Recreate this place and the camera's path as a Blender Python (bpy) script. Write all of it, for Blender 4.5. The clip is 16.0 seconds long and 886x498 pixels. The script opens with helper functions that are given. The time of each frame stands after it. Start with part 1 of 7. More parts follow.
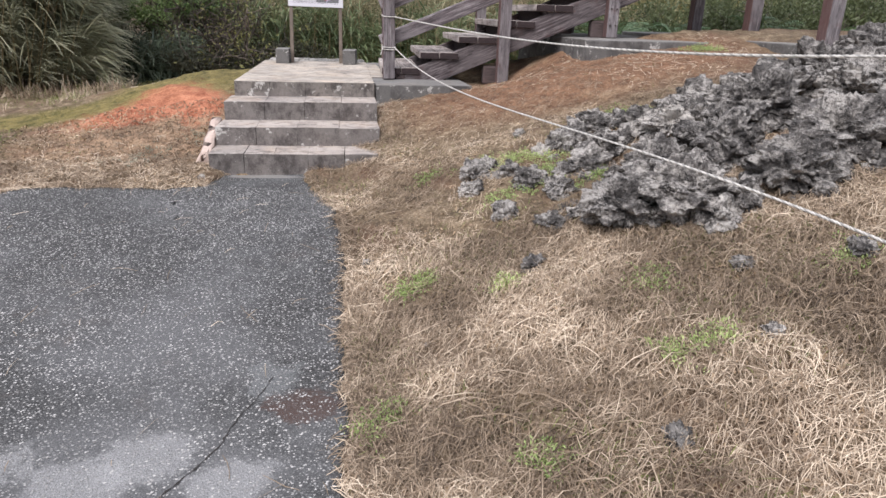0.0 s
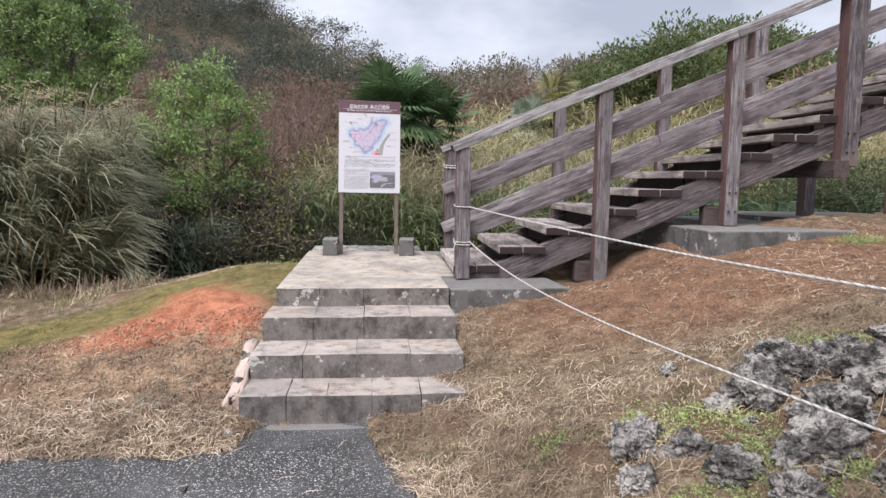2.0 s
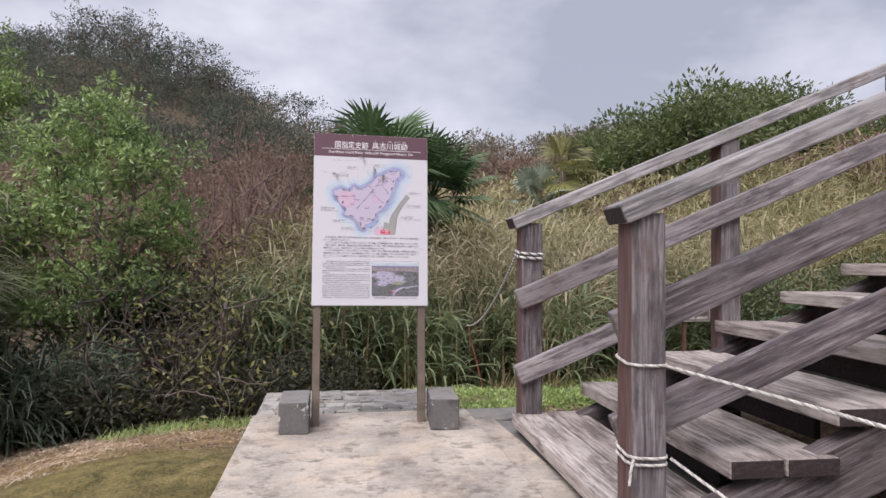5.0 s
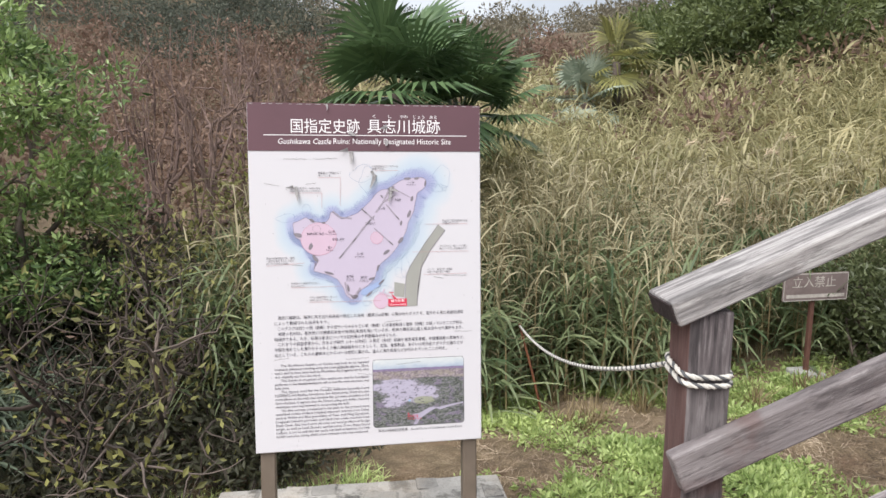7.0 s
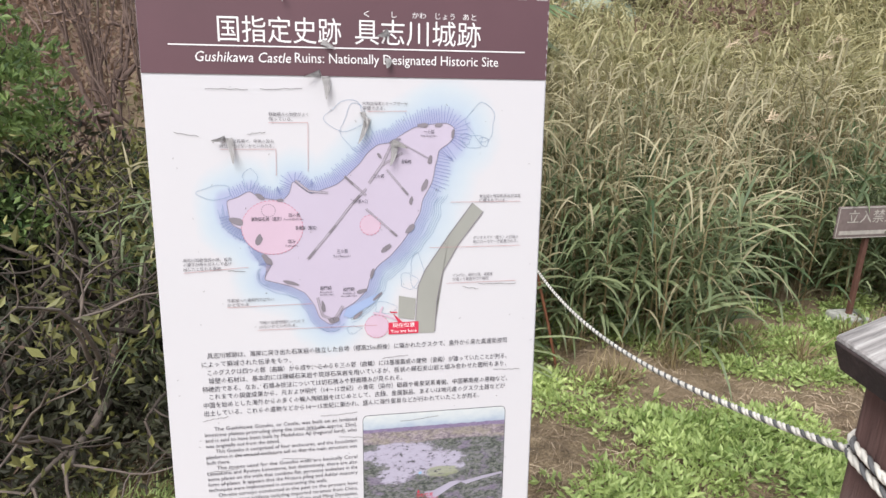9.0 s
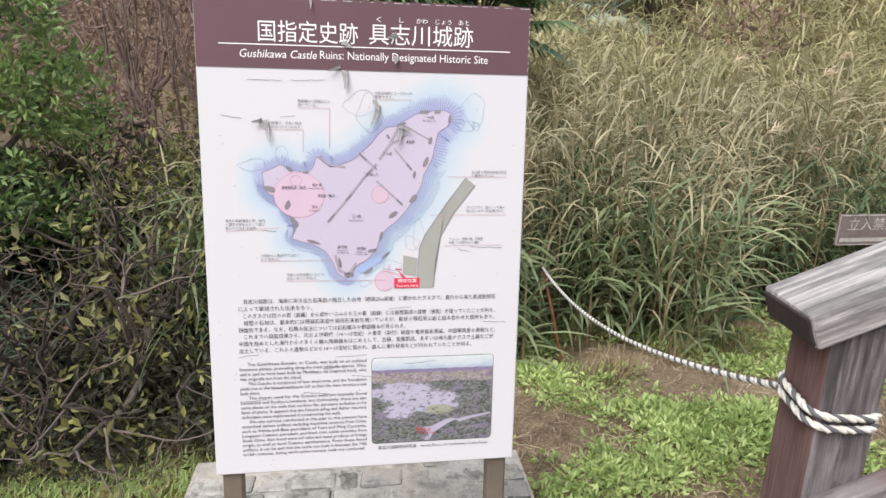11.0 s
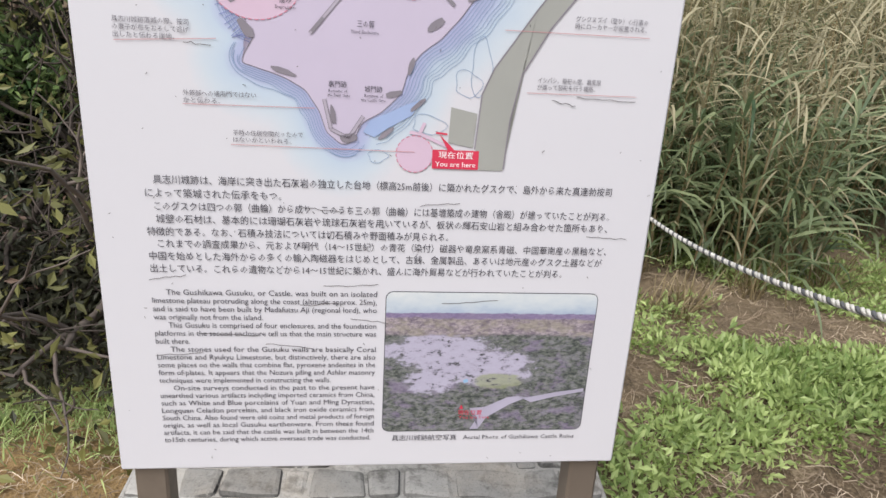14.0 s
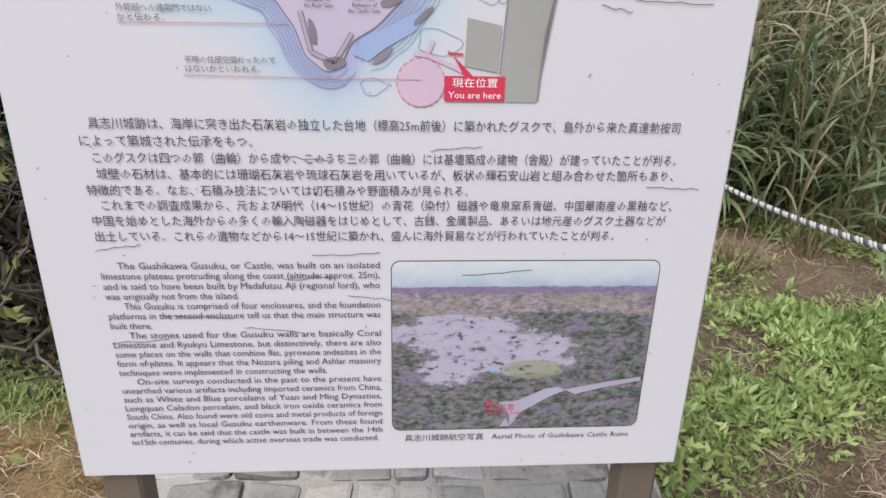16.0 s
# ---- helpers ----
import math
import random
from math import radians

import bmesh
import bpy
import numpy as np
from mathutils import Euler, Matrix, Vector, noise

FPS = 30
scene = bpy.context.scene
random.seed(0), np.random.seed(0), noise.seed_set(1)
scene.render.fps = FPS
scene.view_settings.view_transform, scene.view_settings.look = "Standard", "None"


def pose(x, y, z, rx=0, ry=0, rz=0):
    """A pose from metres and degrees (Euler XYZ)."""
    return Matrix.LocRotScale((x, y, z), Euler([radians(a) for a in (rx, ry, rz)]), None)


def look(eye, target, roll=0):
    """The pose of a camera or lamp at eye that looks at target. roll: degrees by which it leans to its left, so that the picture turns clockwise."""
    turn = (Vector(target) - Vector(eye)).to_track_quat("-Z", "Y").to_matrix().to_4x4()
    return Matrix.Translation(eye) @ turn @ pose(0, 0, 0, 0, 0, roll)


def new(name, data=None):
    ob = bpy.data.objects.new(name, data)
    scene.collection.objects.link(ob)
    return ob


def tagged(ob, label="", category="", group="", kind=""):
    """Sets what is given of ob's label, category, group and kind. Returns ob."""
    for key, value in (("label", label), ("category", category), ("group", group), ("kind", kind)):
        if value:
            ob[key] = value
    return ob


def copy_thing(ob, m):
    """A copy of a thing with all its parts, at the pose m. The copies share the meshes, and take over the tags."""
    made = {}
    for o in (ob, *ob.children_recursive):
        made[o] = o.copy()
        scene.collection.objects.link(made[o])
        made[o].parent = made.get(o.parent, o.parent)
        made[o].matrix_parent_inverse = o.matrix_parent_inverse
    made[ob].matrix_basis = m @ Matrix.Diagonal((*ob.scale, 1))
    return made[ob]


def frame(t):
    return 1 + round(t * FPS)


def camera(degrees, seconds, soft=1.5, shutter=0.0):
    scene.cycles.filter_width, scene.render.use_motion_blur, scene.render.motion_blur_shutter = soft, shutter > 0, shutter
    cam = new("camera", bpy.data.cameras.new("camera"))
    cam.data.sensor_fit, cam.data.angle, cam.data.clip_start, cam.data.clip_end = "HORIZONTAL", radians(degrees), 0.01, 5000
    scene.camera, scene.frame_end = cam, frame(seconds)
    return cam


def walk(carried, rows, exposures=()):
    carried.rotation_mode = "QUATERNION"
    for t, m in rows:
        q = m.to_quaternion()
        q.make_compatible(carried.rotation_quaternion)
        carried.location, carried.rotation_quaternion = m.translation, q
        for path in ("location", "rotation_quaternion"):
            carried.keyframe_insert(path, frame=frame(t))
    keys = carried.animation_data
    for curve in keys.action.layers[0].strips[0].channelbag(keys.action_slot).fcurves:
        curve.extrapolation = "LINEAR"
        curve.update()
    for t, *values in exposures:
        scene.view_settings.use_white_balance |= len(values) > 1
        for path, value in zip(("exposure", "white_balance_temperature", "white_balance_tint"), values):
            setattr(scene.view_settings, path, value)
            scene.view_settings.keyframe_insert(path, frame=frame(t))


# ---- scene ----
PATH = [
    (0, (0.293, -9.483, 1.315), (0.652, -7.630, 0.654), 1.82),
    (0.5, (0.254, -9.151, 1.365), (0.398, -7.231, 0.823), 1.32),
    (1, (0.158, -8.772, 1.391), (0.274, -6.818, 0.981), 1.23),
    (1.5, (0.070, -8.338, 1.433), (0.262, -6.369, 1.140), 1.08),
    (2, (0.045, -7.836, 1.482), (0.338, -5.868, 1.278), 0.71),
    (2.5, (-0.039, -7.275, 1.513), (0.336, -5.315, 1.384), 0.48),
    (3, (-0.074, -6.668, 1.519), (0.363, -4.717, 1.454), 0.46),
    (3.5, (-0.105, -6.030, 1.552), (0.361, -4.085, 1.532), 0.51),
    (4, (-0.119, -5.362, 1.567), (0.340, -3.416, 1.571), 0.52),
    (4.5, (-0.075, -4.705, 1.575), (0.361, -2.753, 1.596), 0.41),
    (5, (-0.051, -4.090, 1.595), (0.353, -2.132, 1.628), 0.29),
    (7.5, (0.263, -1.648, 2.342), (0.590, 0.271, 1.883), 0.09),
    (8, (0.216, -1.382, 2.344), (0.553, 0.506, 1.777), 0.39),
    (8.5, (0.270, -1.159, 2.313), (0.620, 0.710, 1.693), 0.74),
    (9, (0.287, -1.131, 2.316), (0.647, 0.733, 1.686), 1.26),
    (11.5, (0.291, -1.429, 2.265), (0.587, 0.461, 1.684), 1.51),
    (12, (0.300, -1.383, 2.222), (0.594, 0.490, 1.584), 1.75),
    (12.5, (0.282, -1.226, 2.154), (0.577, 0.624, 1.453), 2.37),
    (13, (0.265, -1.077, 2.097), (0.549, 0.751, 1.336), 3.30),
    (13.5, (0.284, -0.929, 2.059), (0.543, 0.887, 1.262), 3.61),
    (14, (0.333, -0.757, 2.012), (0.556, 1.047, 1.178), 3.51),
    (14.5, (0.358, -0.656, 1.955), (0.545, 1.135, 1.086), 2.98),
    (15, (0.375, -0.614, 1.939), (0.531, 1.167, 1.042), 2.21),
    (15.5, (0.374, -0.597, 1.930), (0.508, 1.173, 1.008), 1.48),
    (16, (0.370, -0.592, 1.930), (0.491, 1.171, 0.993), 1.15),
]
cam = camera(66.3, 16.0)
walk(cam, [(t, look(e, g, r)) for t, e, g, r in PATH],
     [(0, 0.78, 6200, 15), (1.0, 0.92, 6200, 15), (1.6, 0.9, 6200, 15), (2.5, 0.7, 6200, 15), (3.2, 0.64, 6200, 16), (4.4, 0.61, 6300, 18), (5.2, 0.6, 6300, 19), (7.3, 1.0, 6450, 10), (9.2, 1.0, 6450, 10), (12.5, 0.95, 6450, 10), (14.5, 0.69, 6350, 11), (16, 0.62, 6250, 12)])
# ---- light: overcast sky, weak wide sun ----
SUN_EL, SUN_ROT = radians(48), radians(200)
world = bpy.data.worlds.new("sky")
scene.world = world
world.use_nodes = True
wn, wl = world.node_tree.nodes, world.node_tree.links
wn.clear()
w_out = wn.new("ShaderNodeOutputWorld")
w_bg = wn.new("ShaderNodeBackground")
w_sky = wn.new("ShaderNodeTexSky")
w_sky.sky_type = "NISHITA"
w_sky.sun_disc = False
w_sky.sun_elevation, w_sky.sun_rotation = SUN_EL, SUN_ROT
w_sky.air_density, w_sky.dust_density = 1.0, 3.0
w_co = wn.new("ShaderNodeTexCoord")
w_map = wn.new("ShaderNodeMapping")
w_map.inputs["Scale"].default_value = (1.0, 1.0, 2.0)
w_map.inputs["Location"].default_value = (0.35, 0.1, 0.2)
w_noise = wn.new("ShaderNodeTexNoise")
w_noise.inputs["Scale"].default_value = 1.9
w_noise.inputs["Detail"].default_value = 5.0
w_noise.inputs["Roughness"].default_value = 0.58
w_ramp = wn.new("ShaderNodeValToRGB")
w_ramp.color_ramp.elements[0].position = 0.36
w_ramp.color_ramp.elements[0].color = (3.0, 3.22, 3.6, 1)
w_ramp.color_ramp.elements[1].position = 0.62
w_ramp.color_ramp.elements[1].color = (5.9, 6.05, 6.3, 1)
w_mix = wn.new("ShaderNodeMixRGB")
w_mix.inputs["Fac"].default_value = 0.9
wl.new(w_co.outputs["Generated"], w_map.inputs["Vector"])
wl.new(w_map.outputs["Vector"], w_noise.inputs["Vector"])
wl.new(w_noise.outputs["Fac"], w_ramp.inputs["Fac"])
wl.new(w_sky.outputs["Color"], w_mix.inputs["Color1"])
wl.new(w_ramp.outputs["Color"], w_mix.inputs["Color2"])
wl.new(w_mix.outputs["Color"], w_bg.inputs["Color"])
w_bg.inputs["Strength"].default_value = 0.1
wl.new(w_bg.outputs["Background"], w_out.inputs["Surface"])

sun = new("sun", bpy.data.lights.new("sun", "SUN"))
sun.data.energy, sun.data.angle, sun.data.color = 2.4, radians(40), (1.0, 0.975, 0.94)
sun.matrix_world = look((0, 0, 10), (0.45, 0.6, 9.0))
# ---- materials ----
def material(name):
    m = bpy.data.materials.new(name)
    m.use_nodes = True
    return m, m.node_tree.nodes, m.node_tree.links, m.node_tree.nodes["Principled BSDF"]


def ramp(nodes, stops):
    r = nodes.new("ShaderNodeValToRGB")
    els = r.color_ramp.elements
    while len(els) < len(stops):
        els.new(0.5)
    for e, (p, c) in zip(els, stops):
        e.position, e.color = p, (*c, 1)
    return r


def noise_tex(nodes, links, scale, detail=4, rough=0.55, vec=None):
    n = nodes.new("ShaderNodeTexNoise")
    n.inputs["Scale"].default_value = scale
    n.inputs["Detail"].default_value = detail
    n.inputs["Roughness"].default_value = rough
    if vec:
        links.new(vec, n.inputs["Vector"])
    return n.outputs["Fac"]


def mixc(nodes, links, fac, a, b, mode="MIX"):
    m = nodes.new("ShaderNodeMixRGB")
    m.blend_type = mode
    for key, v in (("Fac", fac), ("Color1", a), ("Color2", b)):
        if isinstance(v, (int, float)):
            m.inputs[key].default_value = v
        elif isinstance(v, tuple):
            m.inputs[key].default_value = (*v, 1)
        else:
            links.new(v, m.inputs[key])
    return m.outputs["Color"]


def maths(nodes, links, op, a, b=0.0, c=0.0):
    m = nodes.new("ShaderNodeMath")
    m.operation = op
    for k, v in enumerate((a, b, c)):
        if isinstance(v, (int, float)):
            m.inputs[k].default_value = v
        else:
            links.new(v, m.inputs[k])
    return m.outputs["Value"]


def stepped(nodes, links, value, lo, hi):
    m = nodes.new("ShaderNodeMapRange")
    m.interpolation_type = "SMOOTHSTEP"
    m.inputs["From Min"].default_value, m.inputs["From Max"].default_value = lo, hi
    links.new(value, m.inputs["Value"])
    return m.outputs["Result"]


def bumped(nodes, links, height, strength, dist, bsdf):
    b = nodes.new("ShaderNodeBump")
    b.inputs["Strength"].default_value, b.inputs["Distance"].default_value = strength, dist
    links.new(height, b.inputs["Height"])
    links.new(b.outputs["Normal"], bsdf.inputs["Normal"])


def coords(nodes, kind="Object", scale=(1, 1, 1)):
    t = nodes.new("ShaderNodeTexCoord")
    if scale == (1, 1, 1):
        return t.outputs[kind]
    m = nodes.new("ShaderNodeMapping")
    m.inputs["Scale"].default_value = scale
    t.id_data.links.new(t.outputs[kind], m.inputs["Vector"])
    return m.outputs["Vector"]


def position(nodes):
    return nodes.new("ShaderNodeNewGeometry").outputs["Position"]


def plain(name, color, rough=0.6, metal=0.0, vary=0.0, scale=30.0, bump=0.0):
    m, n, l, b = material(name)
    b.inputs["Roughness"].default_value, b.inputs["Metallic"].default_value = rough, metal
    b.inputs["Base Color"].default_value = (*color, 1)
    if vary:
        f = noise_tex(n, l, scale, 5, 0.6, coords(n))
        f2 = noise_tex(n, l, scale * 0.15, 3, 0.6, coords(n))
        lo = tuple(c * (1 - vary) for c in color)
        hi = tuple(min(c * (1 + vary), 0.95) for c in color)
        r = ramp(n, [(0.3, lo), (0.7, hi)])
        l.new(f, r.inputs["Fac"])
        c = mixc(n, l, stepped(n, l, f2, 0.35, 0.7), r.outputs["Color"], tuple(c * (1 - 0.7 * vary) for c in color))
        l.new(c, b.inputs["Base Color"])
        if bump:
            bumped(n, l, f, bump, 0.01, b)
    return m


def weathered_wood(name, dark, mid, pale, along="x", red_side=False):
    m, n, l, b = material(name)
    sc = {"x": (1.2, 22, 22), "z": (22, 22, 1.2), "y": (22, 1.2, 22)}[along]
    v = coords(n, "Object", sc)
    grain = noise_tex(n, l, 3.2, 7, 0.65, v)
    blotch = noise_tex(n, l, 2.3, 4, 0.6, position(n))
    info = n.new("ShaderNodeObjectInfo")
    g = maths(n, l, "ADD", grain, maths(n, l, "MULTIPLY", maths(n, l, "SUBTRACT", info.outputs["Random"], 0.5), 0.16))
    r = ramp(n, [(0.3, dark), (0.48, mid), (0.68, pale)])
    l.new(g, r.inputs["Fac"])
    col = mixc(n, l, stepped(n, l, blotch, 0.42, 0.68), r.outputs["Color"], tuple(0.55 * a + 0.3 * c for a, c in zip(mid, pale)))
    patchy = noise_tex(n, l, 1.1, 8, 0.72, coords(n, "Object", {"x": (3, 14, 14), "z": (14, 14, 3), "y": (14, 3, 14)}[along]))
    col = mixc(n, l, maths(n, l, "MULTIPLY", stepped(n, l, patchy, 0.5, 0.6), 0.6), col, tuple(0.5 * a + 0.2 * c for a, c in zip(dark, mid)))
    col = mixc(n, l, maths(n, l, "MULTIPLY", maths(n, l, "SUBTRACT", 1.0, stepped(n, l, patchy, 0.36, 0.44)), 0.35), col, pale)
    red = noise_tex(n, l, 5, 3, 0.6, position(n))
    col = mixc(n, l, maths(n, l, "MULTIPLY", stepped(n, l, red, 0.55, 0.75), 0.55), col, (0.12, 0.06, 0.05))
    if red_side:
        # the side away from the weather keeps its red-brown stain
        sn = n.new("ShaderNodeSeparateXYZ")
        l.new(n.new("ShaderNodeNewGeometry").outputs["Normal"], sn.inputs[0])
        kept = maths(n, l, "MULTIPLY", maths(n, l, "SUBTRACT", 1.0, stepped(n, l, sn.outputs["X"], -0.8, -0.5)), 0.75)
        col = mixc(n, l, kept, col, mixc(n, l, grain, (0.05, 0.02, 0.018), (0.17, 0.075, 0.06)))
    l.new(col, b.inputs["Base Color"])
    b.inputs["Roughness"].default_value = 0.88
    bumped(n, l, grain, 0.9, 0.007, b)
    return m


WOOD_X = weathered_wood("weathered_wood_rail", (0.045, 0.036, 0.039), (0.15, 0.123, 0.126), (0.37, 0.34, 0.338))
# weathered wood, darkened in colour for the shade under the treads
WOOD_BEAM_SHADED = weathered_wood("shaded_weathered_beam", (0.015, 0.011, 0.012), (0.066, 0.05, 0.051), (0.25, 0.215, 0.212))
WOOD_Z = weathered_wood("weathered_wood_post", (0.03, 0.025, 0.027), (0.125, 0.104, 0.107), (0.31, 0.285, 0.283), "z", True)
WOOD_TOP = weathered_wood("sun_bleached_handrail", (0.09, 0.085, 0.084), (0.27, 0.25, 0.246), (0.50, 0.478, 0.466))
WOOD_Y = weathered_wood("worn_tread", (0.07, 0.055, 0.051), (0.32, 0.27, 0.247), (0.62, 0.56, 0.51), "y")
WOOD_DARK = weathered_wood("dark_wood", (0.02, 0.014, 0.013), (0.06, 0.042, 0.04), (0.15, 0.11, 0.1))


def concrete(name, pale, grey, dark, black_amount=0.5, grime_amount=0.5, tones=0.0):
    m, n, l, b = material(name)
    p = position(n)
    fine = noise_tex(n, l, 60, 5, 0.7, p)
    big = noise_tex(n, l, 2.2, 5, 0.62, p)
    mid = noise_tex(n, l, 9, 6, 0.7, p)
    r = ramp(n, [(0.3, grey), (0.62, pale)])
    l.new(big, r.inputs["Fac"])
    col = mixc(n, l, 0.35, r.outputs["Color"], mixc(n, l, fine, dark, pale))
    st = maths(n, l, "MULTIPLY", stepped(n, l, mid, 0.5, 0.66), black_amount)
    col = mixc(n, l, st, col, dark)
    warm = noise_tex(n, l, 3.1, 5, 0.65, p)
    col = mixc(n, l, maths(n, l, "MULTIPLY", stepped(n, l, warm, 0.42, 0.75), 0.4), col, (pale[0] * 1.05, pale[1] * 0.9, pale[2] * 0.74))
    # upright faces: greyer and darker, with near-black blotches and white lime bloom
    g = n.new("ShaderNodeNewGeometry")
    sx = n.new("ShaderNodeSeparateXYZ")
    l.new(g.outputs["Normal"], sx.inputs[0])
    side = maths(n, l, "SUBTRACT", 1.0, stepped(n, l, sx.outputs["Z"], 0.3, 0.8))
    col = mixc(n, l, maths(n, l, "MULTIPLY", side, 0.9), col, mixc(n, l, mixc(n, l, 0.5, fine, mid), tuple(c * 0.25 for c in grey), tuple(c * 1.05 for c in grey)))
    mp = n.new("ShaderNodeMapping")
    mp.inputs["Scale"].default_value = (2.6, 2.6, 1.9)
    l.new(p, mp.inputs["Vector"])
    side_blot = noise_tex(n, l, 2.2, 8, 0.78, mp.outputs["Vector"])
    col = mixc(n, l, maths(n, l, "MULTIPLY", side, maths(n, l, "MULTIPLY", stepped(n, l, side_blot, 0.44, 0.64), 0.85)), col, tuple(c * 0.7 for c in dark))
    white = noise_tex(n, l, 8, 7, 0.75, p)
    col = mixc(n, l, maths(n, l, "MULTIPLY", side, maths(n, l, "MULTIPLY", stepped(n, l, white, 0.58, 0.63), 0.75)), col, (0.58, 0.56, 0.52))
    pit = noise_tex(n, l, 140, 3, 0.7, p)
    col = mixc(n, l, maths(n, l, "MULTIPLY", stepped(n, l, pit, 0.56, 0.66), 0.35), col, tuple(c * 0.8 for c in dark))
    grime = noise_tex(n, l, 5.5, 9, 0.78, p)
    col = mixc(n, l, maths(n, l, "MULTIPLY", stepped(n, l, grime, 0.48, 0.68), grime_amount), col, tuple(c * 1.3 for c in dark))
    info = n.new("ShaderNodeObjectInfo")
    tone = ramp(n, [(0.0, (1 - tones, 1 - tones, 1 - tones)), (1.0, (1 + tones, 1 + 0.98 * tones, 1 + 0.95 * tones))])
    l.new(info.outputs["Random"], tone.inputs["Fac"])
    col = mixc(n, l, 1.0, col, tone.outputs["Color"], "MULTIPLY")
    l.new(col, b.inputs["Base Color"])
    b.inputs["Roughness"].default_value = 0.92
    bumped(n, l, mixc(n, l, 0.5, fine, mid), 0.55, 0.012, b)
    return m


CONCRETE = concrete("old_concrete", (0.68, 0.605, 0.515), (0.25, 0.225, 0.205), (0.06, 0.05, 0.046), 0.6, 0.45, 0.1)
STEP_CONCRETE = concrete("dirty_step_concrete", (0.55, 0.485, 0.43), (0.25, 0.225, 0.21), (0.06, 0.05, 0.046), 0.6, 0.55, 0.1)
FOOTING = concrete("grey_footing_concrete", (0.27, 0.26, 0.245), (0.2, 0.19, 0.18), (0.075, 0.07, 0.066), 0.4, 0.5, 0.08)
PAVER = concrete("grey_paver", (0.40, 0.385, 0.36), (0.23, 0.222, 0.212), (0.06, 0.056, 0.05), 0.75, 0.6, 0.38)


def asphalt():
    m, n, l, b = material("old_asphalt")
    p = position(n)

    def grains(scale, lo, hi):
        vo = n.new("ShaderNodeTexVoronoi")
        vo.inputs["Scale"].default_value = scale
        l.new(p, vo.inputs["Vector"])
        sep = n.new("ShaderNodeSeparateXYZ")
        l.new(vo.outputs["Color"], sep.inputs[0])
        body = maths(n, l, "SUBTRACT", 1.0, stepped(n, l, vo.outputs["Distance"], 0.28, 0.42))
        return sep.outputs["X"], maths(n, l, "MULTIPLY", stepped(n, l, sep.outputs["Y"], lo, hi), body), body

    shade, chip, _ = grains(78, 0.5, 0.7)
    shade2, chip2, body2 = grains(160, 0.5, 0.8)
    fine = noise_tex(n, l, 260, 3, 0.75, p)
    r = ramp(n, [(0.2, (0.012, 0.012, 0.012)), (0.5, (0.05, 0.049, 0.048)), (0.8, (0.17, 0.167, 0.163))])
    l.new(mixc(n, l, 0.55, shade2, fine), r.inputs["Fac"])
    col = mixc(n, l, maths(n, l, "MULTIPLY", chip2, 0.75), r.outputs["Color"], mixc(n, l, shade2, (0.10, 0.098, 0.095), (0.34, 0.33, 0.315)))
    col = mixc(n, l, maths(n, l, "MULTIPLY", chip, 0.9), col, mixc(n, l, shade, (0.28, 0.275, 0.265), (0.80, 0.78, 0.75)))
    worn_n = noise_tex(n, l, 0.9, 5, 0.6, p)
    col = mixc(n, l, maths(n, l, "MULTIPLY", stepped(n, l, worn_n, 0.44, 0.68), maths(n, l, "MULTIPLY", fine, 0.75)), col, (0.30, 0.30, 0.305))
    dirt = noise_tex(n, l, 2.4, 6, 0.7, p)
    rough_n = noise_tex(n, l, 38, 5, 0.75, p)
    col = mixc(n, l, maths(n, l, "MULTIPLY", stepped(n, l, dirt, 0.6, 0.75), maths(n, l, "MULTIPLY", rough_n, 0.6)), col, (0.15, 0.10, 0.075))

    def patch(cx, cy, rad, tint, amount):
        d = n.new("ShaderNodeVectorMath")
        d.operation = "DISTANCE"
        l.new(p, d.inputs[0])
        d.inputs[1].default_value = (cx, cy, -0.22)
        e = maths(n, l, "ADD", d.outputs["Value"], maths(n, l, "MULTIPLY", maths(n, l, "SUBTRACT", dirt, 0.5), 0.5))
        e = maths(n, l, "ADD", e, maths(n, l, "MULTIPLY", maths(n, l, "SUBTRACT", rough_n, 0.5), 0.16))
        f = maths(n, l, "MULTIPLY", maths(n, l, "SUBTRACT", 1.0, stepped(n, l, e, rad * 0.6, rad * 1.15)), maths(n, l, "MULTIPLY", stepped(n, l, fine, 0.3, 0.6), amount))
        return mixc(n, l, f, col, tint)

    # pale mineral patches and a spill of brown dirt
    for cx, cy, rad in ((-0.34, -7.27, 0.17), (-0.55, -7.45, 0.20), (-0.05, -7.45, 0.15), (-0.85, -7.3, 0.14)):
        col = patch(cx, cy, rad, (0.50, 0.495, 0.49), 0.75)
    col = patch(0.08, -6.8, 0.09, (0.30, 0.31, 0.31), 0.6)
    col = patch(0.22, -7.05, 0.10, (0.09, 0.045, 0.032), 1.0)
    col = mixc(n, l, maths(n, l, "MULTIPLY", maths(n, l, "SUBTRACT", 1.0, body2), 0.3), col, (0.022, 0.021, 0.02))
    l.new(col, b.inputs["Base Color"])
    b.inputs["Roughness"].default_value = 0.85
    bumped(n, l, mixc(n, l, 0.5, chip, mixc(n, l, 0.5, body2, fine)), 1.0, 0.008, b)
    return m


ASPHALT = asphalt()


